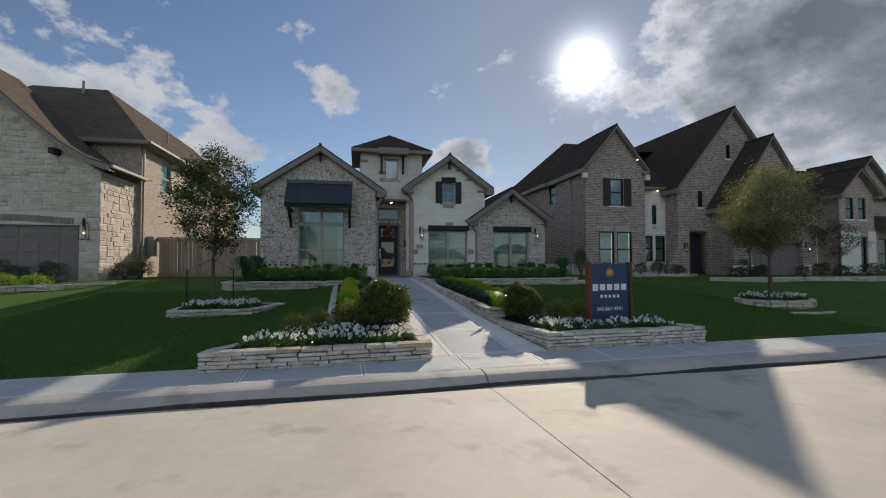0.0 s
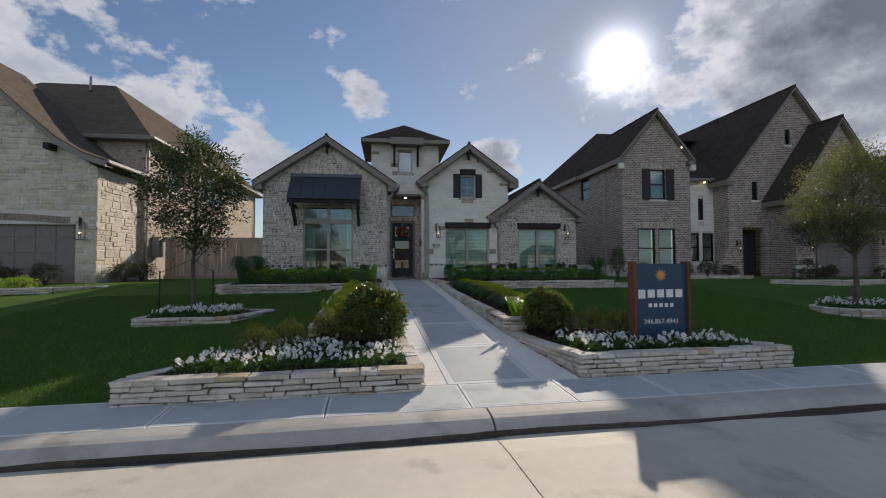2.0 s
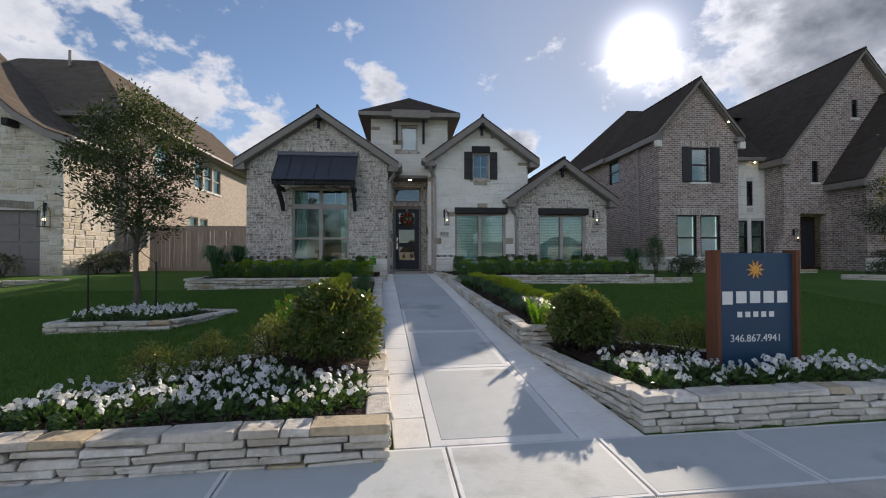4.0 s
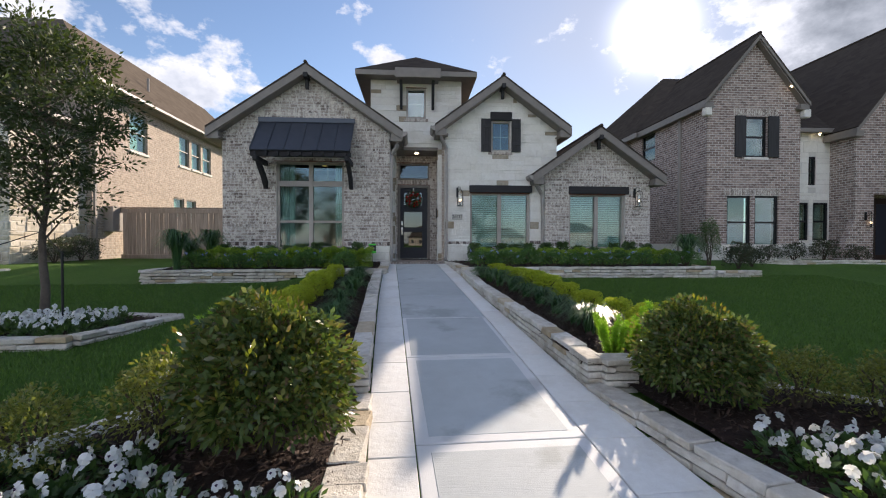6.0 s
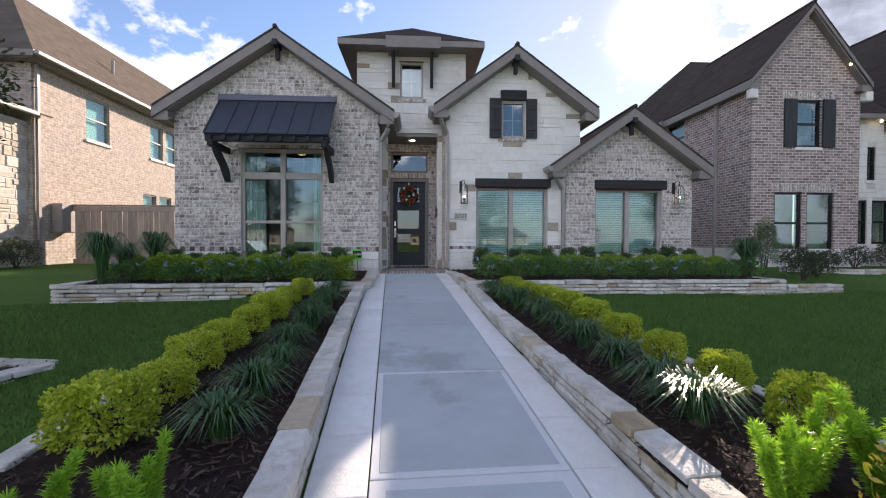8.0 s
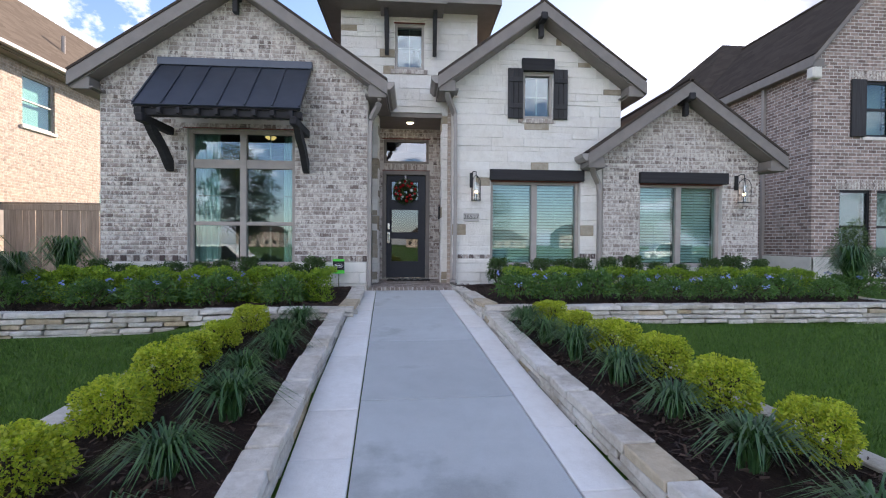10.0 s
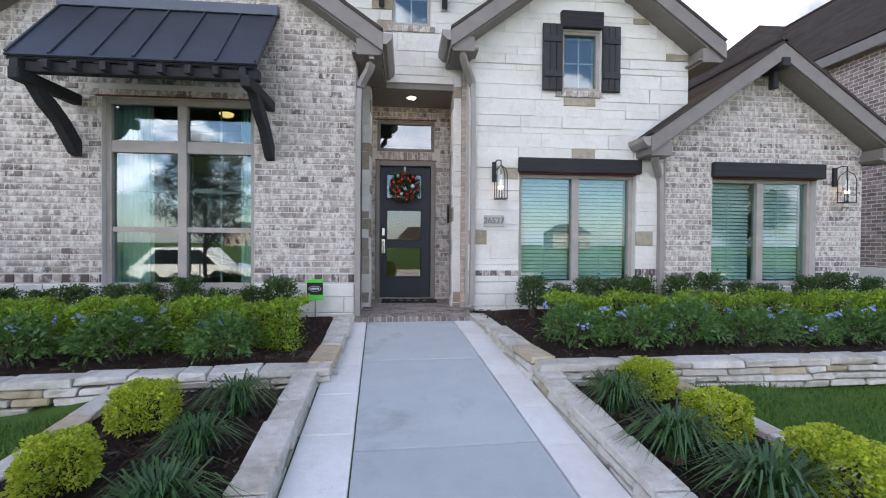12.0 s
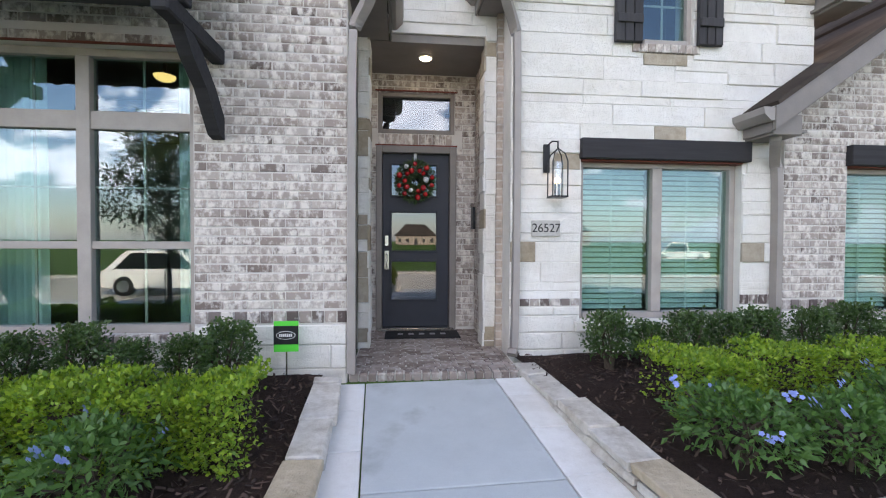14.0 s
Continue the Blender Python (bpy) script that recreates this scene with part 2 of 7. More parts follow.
def concrete_mat(name, rgb, stain=0.25, brushed=False):
    m, t, p = material(name)
    v = place(t)
    a, b, c = noise_of(t, v, 0.6, 5.0, 0.6), noise_of(t, v, 5.0, 6.0, 0.7), noise_of(t, v, 160.0, 2.0)
    k = mathn(t, "ADD", mathn(t, "MULTIPLY", a, 0.5), mathn(t, "ADD", mathn(t, "MULTIPLY", b, 0.3), mathn(t, "MULTIPLY", c, 0.2)))
    rnd = piece_random(t)
    lo, hi = tuple(x * (1 - stain) for x in rgb), tuple(min(1, x * (1 + stain * 0.5)) for x in rgb)
    col = mixc(t, 1.0, ramp(t, k, [(0.33, lo), (0.62, hi)]), ramp(t, rnd, [(0, (0.93, 0.93, 0.93)), (1, (1.05, 1.05, 1.05))]), "MULTIPLY")
    col = mixc(t, 1.0, col, ramp(t, noise_of(t, place(t), 1.1, 6.0, 0.6), [(0.57, (1, 1, 1)), (0.66, (0.74, 0.735, 0.72))]), "MULTIPLY")
    t.links.new(col, p.inputs["Base Color"])
    p.inputs["Roughness"].default_value = 0.75
    h = c
    if brushed:
        h = mathn(t, "ADD", c, mathn(t, "MULTIPLY", noise_of(t, place(t, (3, 160, 3)), 1.0, 2.0), 1.2))
    bump(t, p, h, 0.25, 0.004)
    return m


def wood_mat(name, rgb, along="z"):
    m, t, p = material(name)
    s = {"z": (26, 26, 1.6), "x": (1.6, 26, 26), "y": (26, 1.6, 26)}[along]
    f = noise_of(t, place(t, s), 1.0, 6.0, 0.65)
    rnd = piece_random(t)
    base = ramp(t, rnd, [(0, tuple(c * 0.8 for c in rgb)), (1, tuple(c * 1.15 for c in rgb))])
    t.links.new(mixc(t, 1.0, base, ramp(t, f, [(0.3, (0.62, 0.6, 0.58)), (0.7, (1.1, 1.1, 1.1))]), "MULTIPLY"), p.inputs["Base Color"])
    p.inputs["Roughness"].default_value = 0.85
    bump(t, p, f, 0.3, 0.004)
    return m


BRICK = washed_brick("washed_brick", [(0.15, 0.115, 0.10), (0.27, 0.22, 0.19), (0.34, 0.285, 0.25), (0.40, 0.345, 0.305), (0.29, 0.24, 0.21), (0.46, 0.41, 0.365), (0.36, 0.30, 0.26)], (0.66, 0.615, 0.555), 0.475)
BRICK_DARK = washed_brick("dark_brick", [(0.07, 0.05, 0.047), (0.15, 0.115, 0.10), (0.20, 0.165, 0.15)], (0.55, 0.52, 0.48), 0.40)
MORTAR = plain("mortar", (0.60, 0.57, 0.525), 0.95, var=0.1)
MORTAR_PALE = plain("pale_mortar", (0.70, 0.67, 0.61), 0.95, var=0.1)
LIMESTONE = stone_mat("limestone", [(0.78, 0.75, 0.68), (0.83, 0.805, 0.745), (0.79, 0.76, 0.69), (0.85, 0.83, 0.78), (0.76, 0.725, 0.66)], relief=0.95, scale=9.0, soil=0.28)
TAN_STONE = stone_mat("tan_stone", [(0.40, 0.33, 0.235), (0.47, 0.41, 0.32), (0.36, 0.31, 0.24)])
RUBBLE = stone_mat("pale_rubble", [(0.62, 0.575, 0.48), (0.70, 0.655, 0.56), (0.55, 0.50, 0.41), (0.74, 0.70, 0.62), (0.60, 0.52, 0.39), (0.66, 0.61, 0.51)])
LEDGE = stone_mat("ledge_stone", [(0.62, 0.575, 0.505), (0.70, 0.665, 0.605), (0.56, 0.52, 0.455), (0.74, 0.71, 0.66), (0.66, 0.61, 0.525)], relief=0.7)
TRIM = plain("taupe_trim_paint", (0.21, 0.185, 0.165), 0.55)
FRAME = plain("window_frame_paint", (0.36, 0.325, 0.29), 0.5)
BEAM = wood_mat("dark_stained_timber", (0.030, 0.029, 0.032), "x")
METAL_ROOF = plain("dark_bronze_metal", (0.072, 0.082, 0.102), 0.42, 0.5, var=0.12, relief=0.05)
DOOR = plain("blue_black_door_paint", (0.018, 0.021, 0.032), 0.55, relief=0.05)
SHUTTER = wood_mat("charcoal_shutter", (0.045, 0.044, 0.047), "z")
SHINGLE = shingle_mat("brown_shingles", (0.072, 0.060, 0.052))
SHINGLE_TAN = shingle_mat("tan_shingles", (0.135, 0.113, 0.094))
GUTTER = plain("taupe_gutter", (0.30, 0.27, 0.245), 0.45, relief=0.05)
GLASS = glass_mat("window_glass", 0.105, (0.72, 0.86, 0.83))
DOOR_GLASS = glass_mat("door_glass", 0.115, (0.5, 0.55, 0.55))
ROOM = plain("room_wall", (0.30, 0.29, 0.27), 0.9)
FLOOR_IN = plain("room_floor", (0.10, 0.075, 0.05), 0.5)
CURTAIN = plain("pale_teal_curtain", (0.50, 0.60, 0.57), 0.9, relief=0.1)
BLIND = plain("white_blind", (0.62, 0.68, 0.66), 0.6)
CONCRETE = concrete_mat("walk_concrete", (0.47, 0.505, 0.51), 0.16, True)
CONCRETE_EDGE = concrete_mat("trowelled_concrete", (0.66, 0.665, 0.66), 0.12)
PALE_PAVER = stone_mat("pale_paver", [(0.74, 0.74, 0.715), (0.78, 0.78, 0.76), (0.75, 0.735, 0.70), (0.81, 0.81, 0.79)], relief=0.25, soil=0.3)
ROAD = concrete_mat("road_concrete", (0.56, 0.52, 0.44), 0.2)
KERB = concrete_mat("kerb_concrete", (0.46, 0.44, 0.40), 0.35)
JOINT = plain("joint_shadow", (0.10, 0.095, 0.085), 0.95)
TURF = ground_mat("turf", [(0.038, 0.084, 0.012), (0.064, 0.132, 0.019), (0.100, 0.175, 0.030)], 14.0, 0.8, 0.02)
MULCH = ground_mat("dark_mulch", [(0.020, 0.012, 0.010), (0.052, 0.032, 0.025), (0.10, 0.062, 0.048)], 26.0, 1.0, 0.04)
CHIP = stone_mat("mulch_chip", [(0.03, 0.018, 0.014), (0.07, 0.042, 0.032), (0.13, 0.08, 0.06), (0.05, 0.03, 0.024)], relief=0.3, scale=40.0)
PORCH_BRICK = washed_brick("porch_brick", [(0.16, 0.12, 0.10), (0.26, 0.21, 0.18), (0.33, 0.28, 0.25)], (0.5, 0.46, 0.42), 0.42)
BARK = stone_mat("bark", [(0.13, 0.105, 0.085), (0.17, 0.14, 0.115)], relief=0.9, scale=30.0)
FENCE = wood_mat("weathered_cedar", (0.40, 0.32, 0.265), "z")
BRICK_NEXT = brick_texture("neighbour_brick", (0.20, 0.140, 0.122), (0.40, 0.305, 0.265), (0.62, 0.59, 0.55))
BRICK_PALE = brick_texture("pale_neighbour_brick", (0.40, 0.33, 0.27), (0.50, 0.42, 0.35), (0.54, 0.49, 0.43))
GARAGE = plain("garage_door_paint", (0.19, 0.165, 0.155), 0.6)
STUCCO = plain("pale_stucco", (0.66, 0.62, 0.55), 0.9)
BLACK = plain("black_metal", (0.02, 0.02, 0.022), 0.4, 0.5, relief=0.05)
CHROME = plain("brushed_nickel", (0.55, 0.54, 0.52), 0.25, 1.0, var=0.05, relief=0.05)
L_TREE = leaf_mat("oak_leaf", [(0.024, 0.040, 0.014), (0.045, 0.068, 0.024), (0.07, 0.095, 0.034), (0.034, 0.055, 0.018)], 0.55)
# sun on the street tree's crown is put into these paler tones
L_TREE_PALE = leaf_mat("sun_toned_leaf", [(0.10, 0.11, 0.05), (0.15, 0.16, 0.075), (0.20, 0.20, 0.10)], 0.5, thin=0.4)
L_BUSH = leaf_mat("glossy_bush_leaf", [(0.048, 0.090, 0.028), (0.095, 0.145, 0.042), (0.075, 0.120, 0.036), (0.18, 0.195, 0.055), (0.060, 0.10, 0.032), (0.14, 0.105, 0.055)], 0.24, 0.35)
L_GOLD = leaf_mat("golden_leaf", [(0.27, 0.37, 0.03), (0.43, 0.50, 0.045), (0.56, 0.57, 0.07), (0.17, 0.27, 0.028)], 0.5, 0.4)
L_TIP = leaf_mat("new_bush_leaf", [(0.10, 0.13, 0.02), (0.20, 0.21, 0.03), (0.14, 0.09, 0.04)], 0.2, 0.4)
L_HEDGE = leaf_mat("hedge_leaf", [(0.13, 0.25, 0.028), (0.24, 0.38, 0.04), (0.36, 0.48, 0.055), (0.085, 0.18, 0.024)])
L_BOX = leaf_mat("boxwood_leaf", [(0.040, 0.088, 0.028), (0.080, 0.146, 0.043), (0.060, 0.108, 0.036)], 0.3)
L_PLUM = leaf_mat("plumbago_leaf", [(0.061, 0.149, 0.038), (0.105, 0.210, 0.052), (0.079, 0.175, 0.049)])
L_BLADE = leaf_mat("liriope_blade", [(0.035, 0.09, 0.034), (0.06, 0.145, 0.05), (0.10, 0.19, 0.06)], 0.3, 0.25)
L_FERN = leaf_mat("foxtail_fern", [(0.245, 0.438, 0.035), (0.350, 0.560, 0.052), (0.175, 0.350, 0.035)])
L_DARK = leaf_mat("dark_shrub_leaf", [(0.035, 0.052, 0.026), (0.052, 0.079, 0.035), (0.079, 0.052, 0.052)])
P_WHITE = leaf_mat("white_petal", [(0.76, 0.77, 0.76), (0.84, 0.85, 0.84), (0.78, 0.78, 0.72)], 0.6, 0.3, (1.0, 1.0, 0.97))
P_BLUE = leaf_mat("blue_petal", [(0.250, 0.320, 0.720), (0.320, 0.400, 0.800)], 0.6, 0.3)
TWIG = plain("twig", (0.07, 0.05, 0.035), 0.9)

# ---- building helpers ----
rng = random.Random(7)
SITE = Matrix.Translation((3, 7.4, 0)) @ Matrix.Rotation(radians(2.5), 4, "Z") @ Matrix.Translation((-3, -7.4, 0))


def thing(name, label, category, at=(0, 0, 0), group="", kind=""):
    ob = new(name)
    ob.matrix_basis = Matrix.Translation(at)
    ob.empty_display_size = 0.1
    return tagged(ob, label, category, group, kind)


def hang(ob, parent):
    """Puts ob, built in world places, under parent."""
    if parent is not None:
        ob.parent = parent
        ob.matrix_parent_inverse = parent.matrix_basis.inverted() if parent.parent is None else Matrix()
    return ob


def part(name, bm, mat, parent=None, label="", smooth=False, m=None):
    if m is not None:
        bm.transform(m)
    me = bpy.data.meshes.new(name)
    bmesh.ops.recalc_face_normals(bm, faces=bm.faces)
    bm.to_mesh(me)
    bm.free()
    me.materials.append(mat)
    if smooth:
        me.shade_smooth()
    ob = new(name, me)
    if label:
        tagged(ob, label)
    return hang(ob, parent)


def arrays(name, verts, quads, mat, parent=None, label="", smooth=False):
    """A mesh from arrays of vertices and faces of equal sides."""
    me = bpy.data.meshes.new(name)
    verts, quads = np.asarray(verts, dtype=np.float32).reshape(-1, 3), np.asarray(quads, dtype=np.int32)
    sides = quads.shape[1]
    me.vertices.add(len(verts))
    me.vertices.foreach_set("co", verts.ravel())
    me.loops.add(len(quads) * sides)
    me.loops.foreach_set("vertex_index", quads.ravel())
    me.polygons.add(len(quads))
    me.polygons.foreach_set("loop_start", np.arange(len(quads), dtype=np.int32) * sides)
    me.update(calc_edges=True)
    me.validate()
    me.materials.append(mat)
    if smooth:
        me.shade_smooth()
    ob = new(name, me)
    if label:
        tagged(ob, label)
    return hang(ob, parent)


def hexa(bm, p):
    """Eight corners: four below, four above, each going round."""
    v = [bm.verts.new(q) for q in p]
    for f in ((3, 2, 1, 0), (4, 5, 6, 7), (0, 1, 5, 4), (1, 2, 6, 5), (2, 3, 7, 6), (3, 0, 4, 7)):
        bm.faces.new([v[i] for i in f])


def box(bm, x0, x1, y0, y1, z0, z1):
    hexa(bm, [(x0, y0, z0), (x1, y0, z0), (x1, y1, z0), (x0, y1, z0), (x0, y0, z1), (x1, y0, z1), (x1, y1, z1), (x0, y1, z1)])


def prism(bm, pts, a0, a1, axis="y"):
    """A polygon drawn out along an axis: (x, z) along y, (y, z) along x, (x, y) along z."""
    put = {"y": lambda p, a: (p[0], a, p[1]), "x": lambda p, a: (a, p[0], p[1]), "z": lambda p, a: (p[0], p[1], a)}[axis]
    lo, hi = [bm.verts.new(put(p, a0)) for p in pts], [bm.verts.new(put(p, a1)) for p in pts]
    bm.faces.new(lo), bm.faces.new(hi[::-1])
    for i in range(len(pts)):
        j = (i + 1) % len(pts)
        bm.faces.new((lo[i], hi[i], hi[j], lo[j]))


def slab(bm, p, thick):
    """A plate whose upper face has the corners p."""
    p = [Vector(q) for q in p]
    n = (p[1] - p[0]).cross(p[2] - p[0]).normalized()
    if n.z < 0:
        n = -n
    hexa(bm, [q - n * thick for q in p] + p)


def tube(bm, pts, radius, sides=8, flat=None):
    """A pipe along points; radius may be a list; flat=(w, d) gives a square section."""
    rings = []
    pts = [Vector(p) for p in pts]
    for i, p in enumerate(pts):
        d = (pts[min(i + 1, len(pts) - 1)] - pts[max(i - 1, 0)]).normalized()
        a = d.cross(Vector((0, 0, 1)) if abs(d.z) < 0.95 else Vector((1, 0, 0))).normalized()
        b = d.cross(a)
        r = radius[i] if isinstance(radius, (list, tuple)) else radius
        if flat:
            ring = [p + a * sx * flat[0] / 2 + b * sy * flat[1] / 2 for sx, sy in ((-1, -1), (1, -1), (1, 1), (-1, 1))]
        else:
            ring = [p + (a * math.cos(k * math.tau / sides) + b * math.sin(k * math.tau / sides)) * r for k in range(sides)]
        rings.append([bm.verts.new(q) for q in ring])
    for r0, r1 in zip(rings, rings[1:]):
        for k in range(len(r0)):
            j = (k + 1) % len(r0)
            bm.faces.new((r0[k], r0[j], r1[j], r1[k]))
    bm.faces.new(rings[0][::-1]), bm.faces.new(rings[-1])


def soften(bm, w, seg=1):
    bmesh.ops.bevel(bm, geom=list(bm.edges), offset=w, segments=seg, affect="EDGES", profile=0.6)


SEPARATE = {"sill", "side_wall", "base_course", "wall", "fascia", "soffit", "lettering_bar", "panel"}


def simple(name, mat, parent, boxes, bevel=0.0, label="", m=None):
    if name in SEPARATE and len(boxes) > 1:
        return [simple(name, mat, parent, [b], bevel, label, m) for b in boxes][-1]
    bm = bmesh.new()
    for b in boxes:
        box(bm, *b)
    if bevel:
        soften(bm, bevel)
    return part(name, bm, mat, parent, label, m=m)


def span(edges, z):
    """The left and right end of a wall outline at a height."""
    for (z0, a0, b0), (z1, a1, b1) in zip(edges, edges[1:]):
        if z0 <= z <= z1:
            k = (z - z0) / (z1 - z0)
            return a0 + (a1 - a0) * k, b0 + (b1 - b0) * k
    return None


def cut(a, b, holes, z0, z1):
    """What is left of a..b beside the openings that reach into z0..z1."""
    runs = [(a, b)]
    for h0, h1, g0, g1 in holes:
        if g0 < z1 - 1e-4 and g1 > z0 + 1e-4:
            runs = [r for s in runs for r in ((s[0], min(s[1], h0)), (max(s[0], h1), s[1])) if r[1] - r[0] > 1e-3]
    return runs


def wall_core(bm, edges, holes, y0, y1):
    """A wall between y0 and y1 with an outline and openings that go through it, one connected body."""
    zs = sorted({e[0] for e in edges} | {z for h in holes for z in h[2:] if edges[0][0] < z < edges[-1][0]})
    xs = sorted({x for h in holes for x in h[:2]})
    for z0, z1 in zip(zs, zs[1:]):
        m0, m1 = span(edges, z0), span(edges, z1)
        upright = abs(m0[0] - m1[0]) < 1e-6 and abs(m0[1] - m1[1]) < 1e-6
        for a, b in cut(min(m0[0], m1[0]), max(m0[1], m1[1]), holes, z0, z1):
            stops = [a] + [x for x in xs if a + 1e-4 < x < b - 1e-4 and upright] + [b]
            for c, d in zip(stops, stops[1:]):
                la, lb = max(c, m0[0]), max(c, m1[0])
                ra, rb = min(d, m0[1]), min(d, m1[1])
                if ra - la < 1e-3 and rb - lb < 1e-3:
                    continue
                rb = max(rb, lb + 1e-3)
                hexa(bm, [(la, y0, z0), (ra, y0, z0), (ra, y1, z0), (la, y1, z0), (lb, y0, z1), (rb, y0, z1), (rb, y1, z1), (lb, y1, z1)])
    bmesh.ops.remove_doubles(bm, verts=list(bm.verts), dist=2e-4)


PIECE_MESH = {}


def piece_shape(w, h, d, c):
    """A piece with a chamfered face towards -y: corners and faces of equal sides."""
    x, z = w / 2, h / 2
    v = [(-x, d, -z), (x, d, -z), (x, d, z), (-x, d, z), (-x, c, -z), (x, c, -z), (x, c, z), (-x, c, z),
         (-x + c, 0, -z + c), (x - c, 0, -z + c), (x - c, 0, z - c), (-x + c, 0, z - c)]
    f = [(0, 1, 5, 4), (1, 2, 6, 5), (2, 3, 7, 6), (3, 0, 4, 7), (4, 5, 9, 8), (5, 6, 10, 9), (6, 7, 11, 10), (7, 4, 8, 11), (8, 9, 10, 11)]
    return v, f


def lay(name, pieces, mat, parent, m=Matrix(), depth=0.03, chamfer=0.006, single=lambda x, z: True, limit=300):
    """Pieces (x, z, w, h, proud) on a wall: those in the chosen stretch as objects of their own, the rest joined."""
    far, count = [], 0
    for x, z, w, h, proud in pieces:
        if count < limit and single(x, z):
            key = (round(w, 2), round(h, 3), depth, chamfer, mat.name)
            if key not in PIECE_MESH:
                v, f = piece_shape(key[0], key[1], depth, chamfer)
                me = bpy.data.meshes.new(name)
                me.from_pydata(v, [], f)
                me.materials.append(mat)
                PIECE_MESH[key] = me
            ob = new(name, PIECE_MESH[key])
            ob.parent = parent
            ob.matrix_parent_inverse = parent.matrix_basis.inverted() if parent.parent is None else Matrix()
            ob.matrix_basis = m @ pose(x, -proud, z, 0, 0, 0)
            count += 1
        else:
            far.append((x, z, w, h, proud))
    if far:
        vs, fs = [], []
        for x, z, w, h, proud in far:
            v, f = piece_shape(w, h, depth, chamfer)
            n = len(vs)
            vs += [tuple(m @ Vector((x + a, b - proud, z + c))) for a, b, c in v]
            fs += [tuple(n + i for i in q) for q in f]
        tagged(arrays(name + "work", vs, fs, mat, parent), kind="stuff")


def bricks(edges, holes, z0, z1, course, length, joint, r, proud=0.006):
    """Running bond inside an outline, cut at its ends and at the openings."""
    out, n = [], int(round((z1 - z0) / course))
    for i in range(n):
        za, zb = z0 + i * course, z0 + (i + 1) * course
        s0, s1 = span(edges, za + 0.004), span(edges, min(zb, edges[-1][0]))
        if s0 is None or s1 is None:
            continue
        for a, b in cut(max(s0[0], s1[0]), min(s0[1], s1[1]), holes, za + 0.012, zb - 0.012):
            x = a - (0.5 * length if i % 2 else 0)
            while x < b - 1e-3:
                p, q = max(a, x), min(b, x + length)
                if q - p > 0.035:
                    out.append(((p + q) / 2, (za + zb) / 2, q - p - joint, course - joint, proud + r.uniform(-0.003, 0.003)))
                x += length
    return out


def ashlar(edges, holes, z0, z1, heights, lengths, joint, r, proud=0.01, rough=0.008):
    """Courses of unequal height, blocks of unequal length."""
    out, z = [], z0
    while z < z1 - 0.03:
        h = min(r.choice(heights), z1 - z)
        if z1 - z - h < 0.06:
            h = z1 - z
        s0, s1 = span(edges, z + 0.004), span(edges, min(z + h, edges[-1][0]))
        if s0 and s1:
            for a, b in cut(max(s0[0], s1[0]), min(s0[1], s1[1]), holes, z + 0.02, z + h - 0.02):
                x = a
                while x < b - 1e-3:
                    q = min(b, x + r.uniform(*lengths))
                    if b - q < 0.1:
                        q = b
                    parts = [(z, h)]
                    if h > 0.19 and r.random() < 0.3:
                        k = r.uniform(0.4, 0.6)
                        parts = [(z, h * k), (z + h * k, h * (1 - k))]
                    for zz, hh in parts:
                        out.append(((x + q) / 2, zz + hh / 2, q - x - joint, hh - joint, proud + r.uniform(-rough, rough)))
                    x = q
        z += h
    return out


def outline(x0, x1, base, eave, apex_x, apex_z, top=None):
    return [(base, x0, x1), (eave, x0, x1), (apex_z, apex_x - 0.02, apex_x + 0.02)]


# ---- ground, road, pavement ----
PROFILE = [(-400, 0.3), (-60, 0.25), (-4.6, 0.16), (-3.4, 0.14), (6.62, 0.13), (7.2, 0.145), (9.4, 0.35), (11.6, 0.58), (13.6, 0.76), (15.7, 0.92), (17.4, 1.04), (30, 1.08), (400, 1.2)]


def gz(v):
    for (a, za), (b, zb) in zip(PROFILE, PROFILE[1:]):
        if a <= v <= b:
            return za + (zb - za) * (v - a) / (b - a)
    return 1.0


def site(u, v, z=0.0):
    return SITE @ Vector((u, v, z))


def unsite(x, y):
    p = SITE.inverted() @ Vector((x, y, 0))
    return p.x, p.y


def dip(u, v):
    """How far the lawns lie below the line of the walk."""
    k = float(np.interp(v, [9.5, 13, 16, 17.4], [0, 1, 1, 0]))
    return k * float(np.interp(u, [-20, -10, 0.2, 0.85, 5.65, 6.3, 12, 20], [0, 0.10, 0.10, 0, 0, 0.05, 0.05, 0]))


def gw(x, y):
    """The lawn's height at a place in the world."""
    u, v = unsite(x, y)
    return gz(v) - dip(u, v)


bm = bmesh.new()
us = [-400, -60, -20, -10, -5, 0.2, 0.85, 3, 5.65, 6.3, 9, 12, 20, 60, 400]
vs_ = [-400, -120, -60, -20, -4.6, -3.4, -3.3, 6.5, 6.62, 7.2, 8.3, 9.4, 10.5, 11.6, 12.6, 13.0, 13.6, 14.6, 15.7, 16.0, 17.4, 30, 60, 120, 400]
rows = []
for v in vs_:
    rows.append([bm.verts.new(site(u, v, (-0.2 if -3.35 < v < 6.55 else gz(v) - 0.012 - dip(u, v)))) for u in us])
for r0, r1 in zip(rows, rows[1:]):
    for k in range(len(us) - 1):
        bm.faces.new((r0[k], r0[k + 1], r1[k + 1], r1[k]))
ground = tagged(part("ground", bm, TURF), "mown green lawn sloping up from the street", "lawn", kind="structure")

